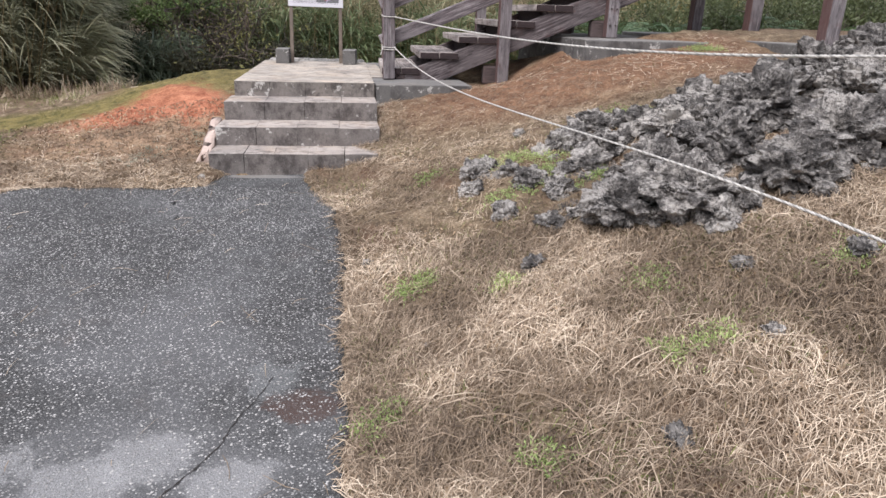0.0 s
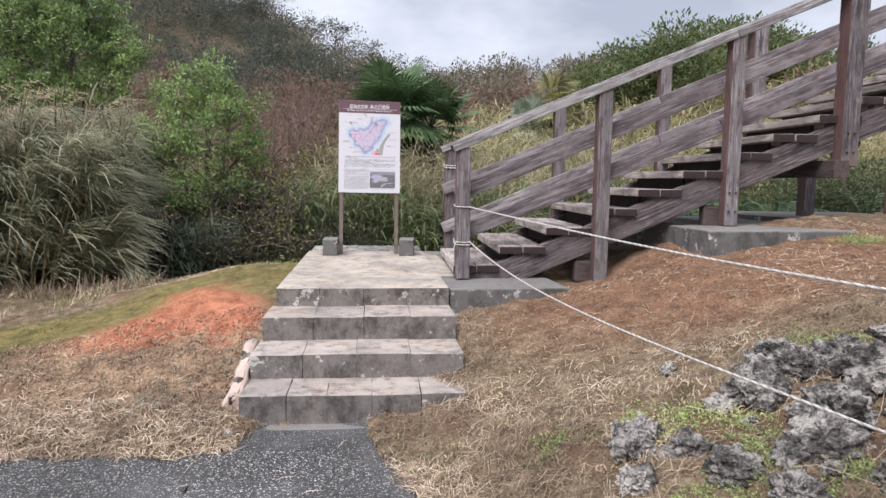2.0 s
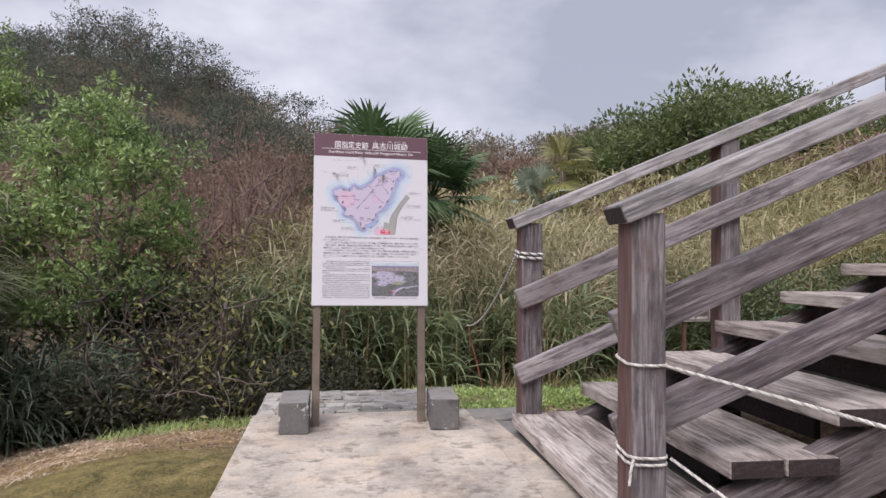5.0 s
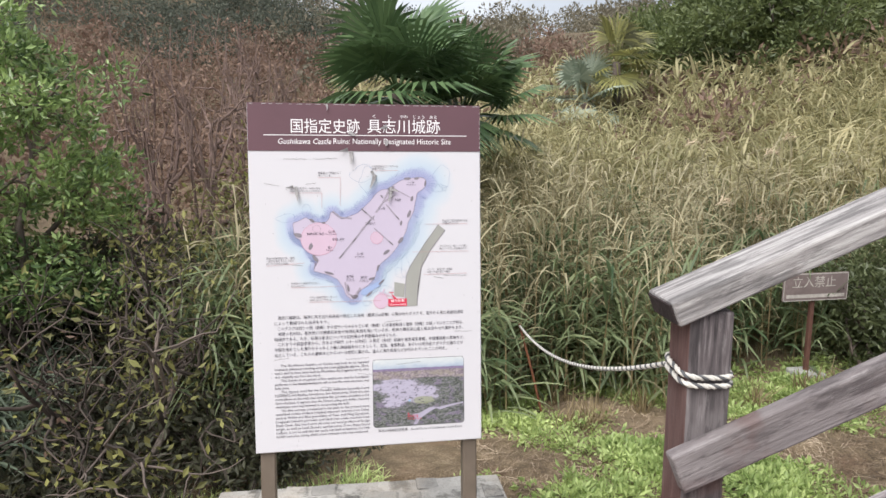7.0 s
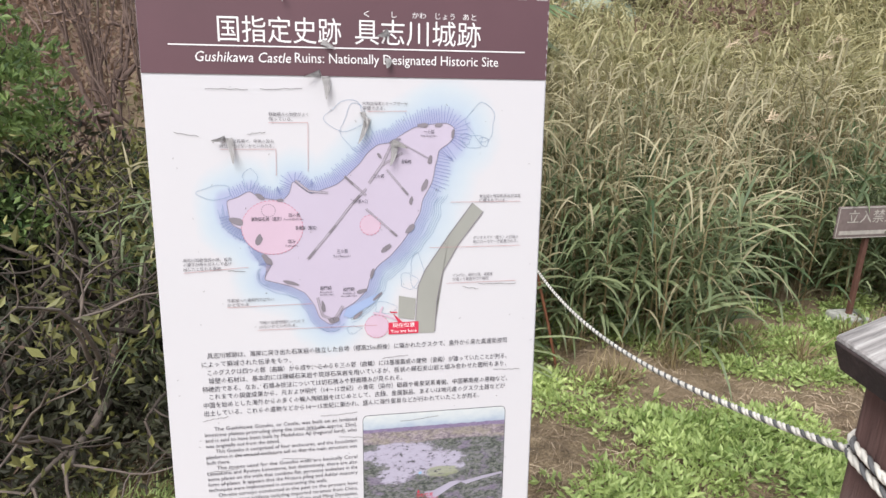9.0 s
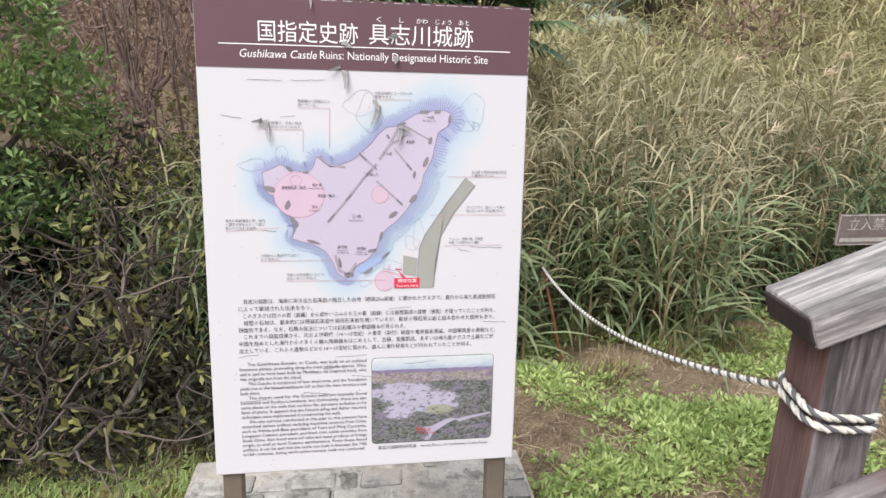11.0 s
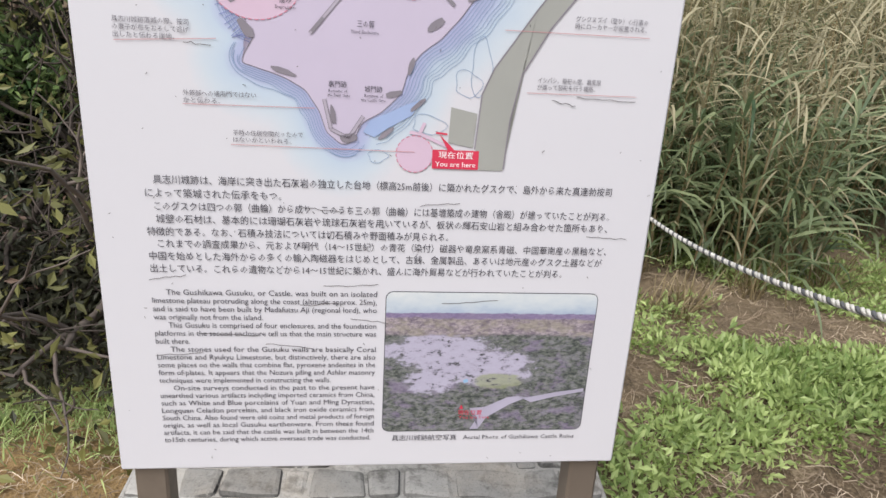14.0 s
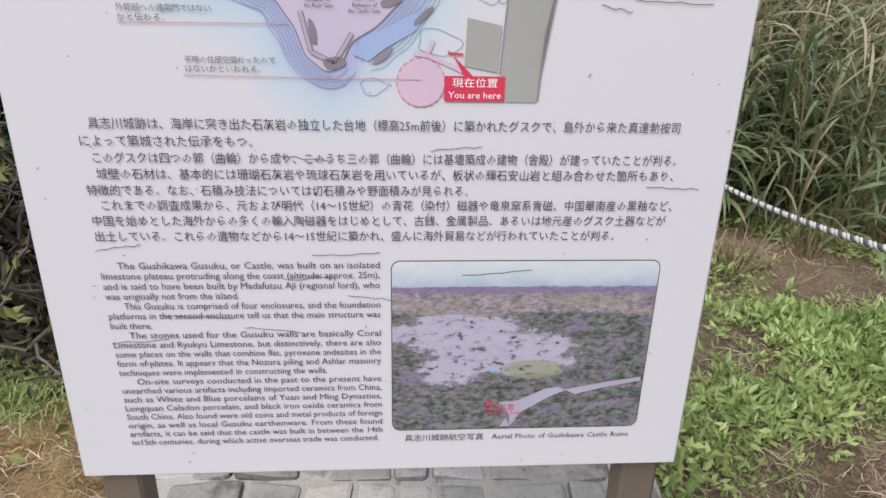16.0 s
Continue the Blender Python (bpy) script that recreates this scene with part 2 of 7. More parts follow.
def soil():
    m, n, l, b = material("dry_grass_and_clay_ground")
    p = position(n)
    sep = n.new("ShaderNodeSeparateXYZ")
    l.new(p, sep.inputs[0])
    X, Y = sep.outputs["X"], sep.outputs["Y"]
    n1 = noise_tex(n, l, 1.1, 6, 0.65, p)
    n2 = noise_tex(n, l, 7, 6, 0.7, p)
    n3 = noise_tex(n, l, 70, 5, 0.75, p)
    straw = ramp(n, [(0.36, (0.035, 0.024, 0.014)), (0.5, (0.17, 0.12, 0.07)), (0.64, (0.46, 0.36, 0.24))])
    l.new(mixc(n, l, 0.55, n2, n3), straw.inputs["Fac"])
    earth = ramp(n, [(0.3, (0.085, 0.048, 0.03)), (0.7, (0.24, 0.14, 0.085))])
    l.new(mixc(n, l, 0.5, n2, n3), earth.inputs["Fac"])
    col = mixc(n, l, stepped(n, l, n1, 0.5, 0.66), straw.outputs["Color"], earth.outputs["Color"])

    def blob(cx, cy, rx, ry, soft=0.35, wob=0.9, nz=n2):
        dx = maths(n, l, "POWER", maths(n, l, "ABSOLUTE", maths(n, l, "DIVIDE", maths(n, l, "SUBTRACT", X, cx), rx)), 2.0)
        dy = maths(n, l, "POWER", maths(n, l, "ABSOLUTE", maths(n, l, "DIVIDE", maths(n, l, "SUBTRACT", Y, cy), ry)), 2.0)
        d = maths(n, l, "SQRT", maths(n, l, "ADD", dx, dy))
        d = maths(n, l, "ADD", d, maths(n, l, "MULTIPLY", maths(n, l, "SUBTRACT", nz, 0.5), wob))
        return maths(n, l, "SUBTRACT", 1.0, stepped(n, l, d, 1.0 - soft, 1.0 + soft))

    # brown earth between the stairs and the rocks
    col = mixc(n, l, maths(n, l, "MULTIPLY", blob(2.9, -2.9, 1.7, 1.0), 0.85), col, mixc(n, l, stepped(n, l, mixc(n, l, 0.4, n3, n2), 0.35, 0.65), (0.068, 0.029, 0.014), (0.36, 0.185, 0.10)))
    # brown foot of the mound, bare orange clay, moss along its crown, green grass further off
    gravel = stepped(n, l, mixc(n, l, 0.6, n3, n2), 0.38, 0.6)
    col = mixc(n, l, maths(n, l, "MULTIPLY", blob(-1.25, -2.7, 1.15, 0.95), 0.85), col, mixc(n, l, gravel, (0.085, 0.045, 0.024), (0.44, 0.29, 0.18)))
    moss = mixc(n, l, stepped(n, l, mixc(n, l, 0.5, n2, n3), 0.36, 0.64), (0.055, 0.052, 0.012), (0.30, 0.235, 0.075))
    for cx, cy, rx, ry in ((-1.15, -0.7, 0.95, 1.25), (-2.0, -1.5, 0.9, 0.55), (-2.9, -1.7, 0.9, 0.45)):
        col = mixc(n, l, maths(n, l, "MULTIPLY", blob(cx, cy, rx, ry, 0.4, 1.4), 0.9), col, moss)
    for cx, cy, rx, ry in ((-1.2, -1.85, 0.42, 0.55), (-1.62, -2.2, 0.50, 0.32), (-0.85, -2.1, 0.25, 0.5)):
        col = mixc(n, l, maths(n, l, "MULTIPLY", blob(cx, cy, rx, ry, 0.45, 2.4), 0.9), col, mixc(n, l, stepped(n, l, mixc(n, l, 0.5, n2, n3), 0.38, 0.62), (0.24, 0.065, 0.028), (0.66, 0.27, 0.15)))
    col = mixc(n, l, maths(n, l, "MULTIPLY", blob(-3.4, -2.9, 0.9, 0.5, 0.4, 1.6), 0.6), col, mixc(n, l, n3, (0.10, 0.12, 0.03), (0.33, 0.36, 0.12)))
    # weeds behind the stair, grass far up the slope
    far = stepped(n, l, Y, 1.0, 3.0)
    col = mixc(n, l, far, col, mixc(n, l, n2, (0.12, 0.085, 0.05), (0.38, 0.29, 0.19)))
    col = mixc(n, l, maths(n, l, "MULTIPLY", blob(-1.1, 1.0, 1.5, 0.75, 0.35, 1.2), 0.85), col, mixc(n, l, gravel, (0.13, 0.07, 0.022), (0.46, 0.30, 0.13)))
    hill = stepped(n, l, Y, 9.0, 16.0)
    col = mixc(n, l, hill, col, mixc(n, l, n1, (0.05, 0.055, 0.02), (0.17, 0.11, 0.075)))
    l.new(col, b.inputs["Base Color"])
    b.inputs["Roughness"].default_value = 0.95
    bumped(n, l, mixc(n, l, 0.5, n2, n3), 1.0, 0.03, b)
    return m


SOIL = soil()


def leafy(name, dark, pale, rough=0.6, trans=0.35, mid=None):
    """Leaves: colour varies from leaf to leaf, some light goes through."""
    m, n, l, b = material(name)
    g = n.new("ShaderNodeNewGeometry")
    r = ramp(n, [(0.0, dark), (0.55, mid or tuple(0.5 * (a + c) for a, c in zip(dark, pale))), (1.0, pale)])
    big = noise_tex(n, l, 1.3, 3, 0.6, position(n))
    f = maths(n, l, "ADD", maths(n, l, "MULTIPLY", g.outputs["Random Per Island"], 0.6), maths(n, l, "MULTIPLY", stepped(n, l, big, 0.35, 0.65), 0.4))
    l.new(f, r.inputs["Fac"])
    col = r.outputs["Color"]
    l.new(col, b.inputs["Base Color"])
    b.inputs["Roughness"].default_value = rough
    t = n.new("ShaderNodeBsdfTranslucent")
    l.new(col, t.inputs["Color"])
    mx = n.new("ShaderNodeMixShader")
    mx.inputs["Fac"].default_value = trans
    out = n["Material Output"]
    l.new(b.outputs[0], mx.inputs[1])
    l.new(t.outputs[0], mx.inputs[2])
    l.new(mx.outputs[0], out.inputs["Surface"])
    return m


GRASS_TALL = leafy("tall_reed_blades", (0.042, 0.088, 0.036), (0.35, 0.40, 0.215), 0.5, 0.42)
GRASS_BUFF = leafy("buff_reed_blades", (0.13, 0.117, 0.055), (0.62, 0.55, 0.36), 0.55, 0.42)
# reed blades with the shade under trees and landing put into the colour
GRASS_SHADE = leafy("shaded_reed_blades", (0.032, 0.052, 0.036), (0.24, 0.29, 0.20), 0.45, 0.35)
GRASS_DRY = leafy("dry_reed_blades", (0.16, 0.115, 0.055), (0.46, 0.37, 0.21))
GRASS_MIX = leafy("slope_reeds", (0.19, 0.19, 0.08), (0.64, 0.57, 0.34), 0.6, 0.45)
BRUSH = leafy("wind_brushed_reed_tips", (0.12, 0.145, 0.08), (0.70, 0.68, 0.50), 0.5, 0.45)
GRASS_BANK = leafy("bank_reeds", (0.04, 0.05, 0.028), (0.40, 0.38, 0.24), 0.5, 0.4)
LEAF_SHRUB = leafy("ridge_leaves", (0.06, 0.085, 0.03), (0.2, 0.24, 0.09), 0.5)
# both hill leaf colours are lightened to include the haze of distance
LEAF_HILLDARK = leafy("hazy_hill_wood_leaves", (0.048, 0.058, 0.047), (0.155, 0.17, 0.125), 0.7)
LEAF_HILL = leafy("hazy_far_hill_leaves", (0.11, 0.105, 0.075), (0.30, 0.26, 0.185), 0.7)
AGGREGATE = leafy("asphalt_aggregate", (0.10, 0.098, 0.095), (0.62, 0.60, 0.575), 0.85, 0.0)
PEBBLE = leafy("pebble", (0.11, 0.062, 0.036), (0.52, 0.39, 0.27), 0.9, 0.0)
PLUME = leafy("reed_plumes", (0.42, 0.30, 0.2), (0.7, 0.58, 0.42))
LEAF_GREEN = leafy("evergreen_leaves", (0.036, 0.078, 0.026), (0.44, 0.58, 0.21), 0.32, 0.3)
LEAF_DARK = leafy("dark_shrub_leaves", (0.05, 0.065, 0.03), (0.19, 0.22, 0.10), 0.45)
# leaf colour darkened to stand in for shade deep in the thicket
LEAF_SHADED = leafy("shaded_thicket_leaves", (0.03, 0.032, 0.02), (0.10, 0.10, 0.06), 0.6)
LEAF_OLIVE = leafy("olive_shrub_leaves", (0.06, 0.062, 0.026), (0.34, 0.33, 0.11), 0.55)
LEAF_BROWN = leafy("brown_twig_leaves", (0.13, 0.085, 0.065), (0.33, 0.22, 0.16), 0.7)
PALM_LEAF = leafy("palm_leaf", (0.045, 0.085, 0.035), (0.15, 0.23, 0.1), 0.4, 0.2)
AGAVE_LEAF = leafy("silvery_leaf", (0.17, 0.22, 0.16), (0.38, 0.42, 0.33), 0.5, 0.2)
WEED = leafy("low_weeds", (0.18, 0.27, 0.075), (0.74, 0.85, 0.37), 0.5, 0.4)
WEED_PALE = leafy("pale_low_weeds", (0.16, 0.24, 0.05), (0.60, 0.70, 0.28), 0.5, 0.4)
LITTER = leafy("dead_leaf_litter", (0.035, 0.02, 0.012), (0.55, 0.40, 0.25), 0.8, 0.1)
STRAW = leafy("straw", (0.05, 0.032, 0.02), (0.94, 0.79, 0.61), 0.7, 0.1, (0.36, 0.27, 0.185))
GREEN_BLADE = leafy("short_green_blades", (0.10, 0.13, 0.035), (0.33, 0.36, 0.11), 0.6, 0.35)
BARK = plain("grey_brown_bark", (0.17, 0.135, 0.115), 0.9, 0, 0.5, 12, 0.6)
# bark colour darkened for the shade inside the thicket
SHADED_BARK = plain("shaded_thicket_bark", (0.075, 0.057, 0.047), 0.9, 0, 0.5, 12, 0.6)
TWIG = plain("reddish_twigs", (0.20, 0.137, 0.118), 0.9, 0, 0.35, 9)
ROPE = plain("dirty_white_rope", (0.62, 0.59, 0.54), 0.9, 0, 0.3, 60, 0.4)
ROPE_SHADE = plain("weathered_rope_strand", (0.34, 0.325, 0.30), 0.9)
ROPE_FLECK = plain("dark_rope_fleck", (0.10, 0.10, 0.105), 0.9)
PANEL_WHITE = plain("sign_white", (0.57, 0.557, 0.585), 0.35, 0, 0.05, 4)
PANEL_BROWN = plain("sign_maroon", (0.115, 0.055, 0.068), 0.4, 0, 0.12, 5)
STEEL_BROWN = plain("brown_painted_steel", (0.17, 0.135, 0.105), 0.5, 0.2, 0.3, 14)
INK = plain("sign_ink", (0.05, 0.046, 0.06), 0.6)


def rock_mat():
    m, n, l, b = material("coral_limestone")
    p = position(n)
    a = noise_tex(n, l, 9, 10, 0.76, p)
    big = noise_tex(n, l, 2.6, 5, 0.65, p)
    fine = noise_tex(n, l, 70, 5, 0.8, p)
    info = n.new("ShaderNodeObjectInfo")
    r = ramp(n, [(0.39, (0.014, 0.012, 0.011)), (0.49, (0.14, 0.13, 0.122)), (0.59, (0.56, 0.535, 0.50))])
    l.new(mixc(n, l, 0.3, a, fine), r.inputs["Fac"])
    pale = maths(n, l, "ADD", big, maths(n, l, "MULTIPLY", maths(n, l, "SUBTRACT", info.outputs["Random"], 0.5), 0.16))
    crust = maths(n, l, "MULTIPLY", stepped(n, l, pale, 0.52, 0.58), stepped(n, l, mixc(n, l, 0.5, a, fine), 0.45, 0.53))
    col = mixc(n, l, maths(n, l, "MULTIPLY", crust, 0.9), r.outputs["Color"], mixc(n, l, fine, (0.28, 0.265, 0.25), (0.66, 0.63, 0.59)))
    wv = n.new("ShaderNodeTexNoise")
    wv.inputs["Scale"].default_value, wv.inputs["Detail"].default_value = 16, 4
    l.new(p, wv.inputs["Vector"])
    vo = n.new("ShaderNodeTexVoronoi")
    vo.inputs["Scale"].default_value = 30
    l.new(mixc(n, l, 0.15, p, wv.outputs["Color"]), vo.inputs["Vector"])
    pit = stepped(n, l, vo.outputs["Distance"], 0.05, 0.4)
    col = mixc(n, l, maths(n, l, "MULTIPLY", maths(n, l, "SUBTRACT", 1.0, pit), 0.55), col, (0.02, 0.018, 0.016))
    # some rocks are fresher and paler, some blackened
    tone = ramp(n, [(0.0, (0.7, 0.68, 0.66)), (0.5, (0.95, 0.93, 0.91)), (1.0, (1.2, 1.17, 1.13))])
    l.new(info.outputs["Random"], tone.inputs["Fac"])
    col = mixc(n, l, 1.0, col, tone.outputs["Color"], "MULTIPLY")
    l.new(col, b.inputs["Base Color"])
    b.inputs["Roughness"].default_value = 0.95
    bumped(n, l, mixc(n, l, 0.4, mixc(n, l, 0.5, a, fine), pit), 1.0, 0.05, b)
    return m


ROCK = rock_mat()
# ---- helpers of this scene ----
rng = np.random.default_rng(7)


def sm(a, b, t):
    t = np.clip((np.asarray(t, float) - a) / (b - a), 0, 1)
    return t * t * (3 - 2 * t)


def thing(name, at, label, category, group="", kind=""):
    """A top-level Empty at the thing's base."""
    ob = new(name)
    ob.empty_display_size = 0.1
    ob.matrix_world = at if isinstance(at, Matrix) else Matrix.Translation(at)
    return tagged(ob, label, category, group, kind)


def mesh_of(name, verts, faces, mat, smooth=False):
    me = bpy.data.meshes.new(name)
    verts = np.asarray(verts, np.float32)
    faces = np.asarray(faces, np.int32)
    k = faces.shape[1]
    me.vertices.add(len(verts))
    me.vertices.foreach_set("co", verts.ravel())
    me.loops.add(faces.size)
    me.loops.foreach_set("vertex_index", faces.ravel())
    me.polygons.add(len(faces))
    me.polygons.foreach_set("loop_start", np.arange(0, faces.size, k, dtype=np.int32))
    me.polygons.foreach_set("use_smooth", np.full(len(faces), smooth))
    me.materials.append(mat)
    me.update()
    me.validate()
    return me


def part(name, bm, mat=None, parent=None, label="", m=None, smooth=False):
    """One mesh object from a bmesh or a mesh, under a thing or a part."""
    if isinstance(bm, bmesh.types.BMesh):
        me = bpy.data.meshes.new(name)
        if smooth:
            for f in bm.faces:
                f.smooth = True
        bm.to_mesh(me)
        bm.free()
        me.materials.append(mat)
    else:
        me = bm
    ob = new(name, me)
    if parent:
        ob.parent = parent
    if m is not None:
        ob.matrix_basis = m
    if label:
        tagged(ob, label)
    return ob


def box(sx, sy, sz, bev=0.006, at=(0, 0, 0), segs=1):
    """A bevelled box centred at `at`."""
    bm = bmesh.new()
    bmesh.ops.create_cube(bm, size=1, matrix=Matrix.Translation(at) @ Matrix.Diagonal((sx, sy, sz, 1)))
    if bev:
        bmesh.ops.bevel(bm, geom=bm.edges[:], offset=bev, segments=segs, affect="EDGES", profile=0.5)
    return bm


def worn(bm, amount, scale, seed=0):
    """Uneven faces on a finely cut bmesh."""
    for v in bm.verts:
        v.co += noise.noise_vector(v.co * scale + Vector((seed, 0, 0))) * amount
    return bm


def worn_box(sx, sy, sz, cuts, amount, bev=0.008, seed=0):
    bm = box(sx, sy, sz, 0)
    bmesh.ops.bevel(bm, geom=bm.edges[:], offset=bev, segments=2, affect="EDGES", profile=0.5)
    bmesh.ops.subdivide_edges(bm, edges=[e for e in bm.edges if e.calc_length() > 0.1], cuts=cuts, use_grid_fill=True)
    return worn(bm, amount, 7.0, seed)


def beam_pose(p, q):
    """A pose at the middle of p and q with x along the beam and z upward."""
    p, q = Vector(p), Vector(q)
    x = (q - p).normalized()
    y = Vector((0, 0, 1)).cross(x).normalized() if abs(x.z) < 0.99 else Vector((0, 1, 0))
    z = x.cross(y)
    m = Matrix((x, y, z)).transposed().to_4x4()
    m.translation = (p + q) / 2
    return m


def tube(points, radius, sides=8, taper=None):
    """Vertices and quads of a tube along points."""
    pts = np.asarray(points, float)
    k = len(pts)
    tan = np.gradient(pts, axis=0)
    tan /= np.linalg.norm(tan, axis=1)[:, None] + 1e-9
    ref = np.array([0, 0, 1.0]) if abs(tan[0][2]) < 0.9 else np.array([1.0, 0, 0])
    a = np.cross(tan, ref)
    a /= np.linalg.norm(a, axis=1)[:, None] + 1e-9
    b = np.cross(tan, a)
    rad = np.full(k, radius) if taper is None else np.asarray(taper, float)
    th = np.arange(sides) * 2 * np.pi / sides
    v = pts[:, None] + rad[:, None, None] * (np.cos(th)[None, :, None] * a[:, None] + np.sin(th)[None, :, None] * b[:, None])
    i = np.arange(k - 1)[:, None] * sides
    j = np.arange(sides)[None]
    f = np.stack([i + j, i + (j + 1) % sides, i + sides + (j + 1) % sides, i + sides + j], -1).reshape(-1, 4)
    return v.reshape(-1, 3), f


def joined(pieces):
    vs, fs, o = [], [], 0
    for v, f in pieces:
        vs.append(np.asarray(v))
        fs.append(np.asarray(f) + o)
        o += len(v)
    return np.concatenate(vs), np.concatenate(fs)


# ---- the lie of the land ----
def road_z(y):
    return np.interp(y, [-60, -14, -9.7, -7.35, -6.4, -5.2, -4.2, -3.6], [-1.6, -0.50, -0.36, -0.255, -0.20, -0.08, -0.055, -0.05])


def wobble(x, y, f, s=0.0):
    return np.sin(x * f + 1.3 + s) * np.cos(y * f * 1.13 + 0.7 + s) + 0.5 * np.sin(x * f * 2.3 + y * f * 1.7 + s * 2)


def ground_z(x, y):
    x, y = np.asarray(x, float), np.asarray(y, float)
    base = road_z(np.minimum(y, -3.6))
    # bank on the side of the stairs and rocks
    edge = np.interp(y, [-4.6, -3.9, -2.6, -1.5, 0.0, 1.5, 3.0, 5.0], [0.0, 0.04, 0.30, 0.38, 0.50, 0.44, 0.24, 0.24])
    slope = np.interp(y, [-14, -8, -6.5, -2.0, -0.4, 0.4], [0.2, 0.27, 0.32, 0.28, 0.12, 0.0])
    run = np.clip(x - 0.5, 0, None)
    run = np.where(run > 2.2, 2.2 + 1.3 * (1 - np.exp(-(run - 2.2) / 1.3)), run)
    right = base + edge + slope * run
    # mound on the other side of the platform
    prof = np.interp(y, [-4.3, -3.4, -2.4, -1.4, -0.4, 0.6, 1.8, 3.0], [0.0, 0.10, 0.33, 0.52, 0.60, 0.46, 0.28, 0.25])
    away = np.exp(-np.clip(-0.75 - x, 0, None) ** 2 / 1.9)
    left = base - 0.05 * sm(-2, -7, x) + prof * (0.22 + 0.78 * away)
    z = left + (right - left) * sm(-0.2, 0.5, x)
    # hillside behind
    up = np.clip(y - 3.4, 0, None)
    rise = np.where(up < 45, 0.18 * up, 0.18 * 45 - 0.12 * (up - 45))
    rise = np.maximum(rise, -3)
    z = z + rise * sm(-14, 0, x + 0.2 * y) * 1.0 + rise * (1 - sm(-14, 0, x + 0.2 * y)) * 0.9
    z = z + 8.1 * sm(8, -17, x) * sm(9, 46, y) * (1 - 0.8 * sm(60, 140, y))
    z = z + 2.0 * sm(3.5, 14, x) * sm(2.5, 12, y) * (1 - sm(30, 60, y))
    # hollow beside the stair foot and the footing
    z = z - 0.20 * np.exp(-((x - 2.25) / 0.58) ** 2 - ((y + 2.0) / 0.7) ** 2) - 0.09 * np.exp(-((x - 3.5) / 0.9) ** 2 - ((y + 2.6) / 0.55) ** 2)
    z = z + 0.014 * wobble(x, y, 2.1) + 0.35 * wobble(x, y, 0.21, 2) * sm(10, 30, y)
    return z


def road_edge(y):
    w = 0.012 * np.sin(y * 5.1) + 0.008 * np.sin(y * 13 + 1) + 0.008 * np.sin(y * 31) + 0.006 * np.sin(y * 67)
    return np.interp(y, [-60, -7.4, -5.3, -4.75, -4.3, -3.9], [0.2, 0.36, 0.44, 0.40, 0.27, 0.22]) + w


def road_end(x):
    w = 0.05 * np.sin(x * 4.3 + 1) + 0.03 * np.sin(x * 9.7) + 0.02 * np.sin(x * 23)
    return np.interp(x, [-12, -3, -1.6, -1.1, -0.55, -0.45, 0.6], [-4.5, -4.2, -4.1, -4.17, -4.02, -3.64, -3.64]) + w


def axis_steps(lo, hi, fine_lo, fine_hi, fine, grow=1.16):
    mid = list(np.arange(fine_lo, fine_hi + 1e-6, fine))
    s, a = fine, fine_hi
    up = []
    while a < hi:
        s *= grow
        a += s
        up.append(a)
    s, a, down = fine, fine_lo, []
    while a > lo:
        s *= grow
        a -= s
        down.append(a)
    return np.array(down[::-1] + mid + up)


def sheet(xs, ys, zfun):
    X, Y = np.meshgrid(xs, ys)
    v = np.stack([X, Y, zfun(X, Y)], -1).reshape(-1, 3)
    w = len(xs)
    i, j = np.meshgrid(np.arange(len(ys) - 1), np.arange(w - 1), indexing="ij")
    a = (i * w + j).ravel()
    return v, np.stack([a, a + 1, a + w + 1, a + w], -1)


def rough_ground(x, y):
    z = ground_z(x, y)
    # bed under the asphalt
    bed = sm(-0.02, 0.07, road_edge(y) - x) * sm(-0.02, 0.07, road_end(x) - y)
    z = z + (np.minimum(z, road_z(y) - 0.05 * sm(-2, -7, x) + 0.014 * wobble(x, y, 2.1) - 0.02) - z) * bed
    near = sm(-13, -9, y) * (1 - sm(4, 9, y)) * (1 - sm(5, 9, np.abs(x)))
    lump = np.exp(-((x + 1.1) / 1.0) ** 2 - ((y + 1.4) / 1.5) ** 2)
    z = z + lump * (0.02 * np.sin(x * 6.1 + np.sin(y * 4)) * np.sin(y * 5.3) + 0.012 * np.sin(x * 13 + y * 7) * np.cos(y * 15 - x * 5))
    return z + near * (0.012 * np.sin(x * 17 + 2 * np.sin(y * 6)) * np.cos(y * 19 + np.sin(x * 9)) + 0.006 * np.sin(x * 47) * np.sin(y * 43))


v, f = sheet(axis_steps(-900, 900, -4.5, 5.0, 0.05), axis_steps(-400, 1500, -9.5, 4.0, 0.05), rough_ground)
tagged(part("ground", mesh_of("ground", v, f, SOIL, True)), "sloping ground of dry grass, brown earth and orange clay", "ground", kind="structure")

S, Q = np.meshgrid(np.linspace(0, 1, 160) ** 0.5, np.linspace(0, 1, 220) ** 0.6)
X = -14 + S * 14.5
Y0 = -40 + Q * (road_end(X) + 40)
X = -14 + S * (road_edge(Y0) + 14)
Y = -40 + Q * (road_end(X) + 40)
Z = road_z(Y) - 0.05 * sm(-2, -7, X) + 0.014 * wobble(X, Y, 2.1) + 0.022
n_r, n_c = X.shape
v = np.stack([X, Y, Z], -1).reshape(-1, 3)
low = v.copy()
low[:, 2] -= 0.06
i, j = np.meshgrid(np.arange(n_r - 1), np.arange(n_c - 1), indexing="ij")
a = (i * n_c + j).ravel()
f = np.stack([a, a + 1, a + n_c + 1, a + n_c], -1)
rim_r = (np.arange(n_r - 1) + 1) * n_c - 1
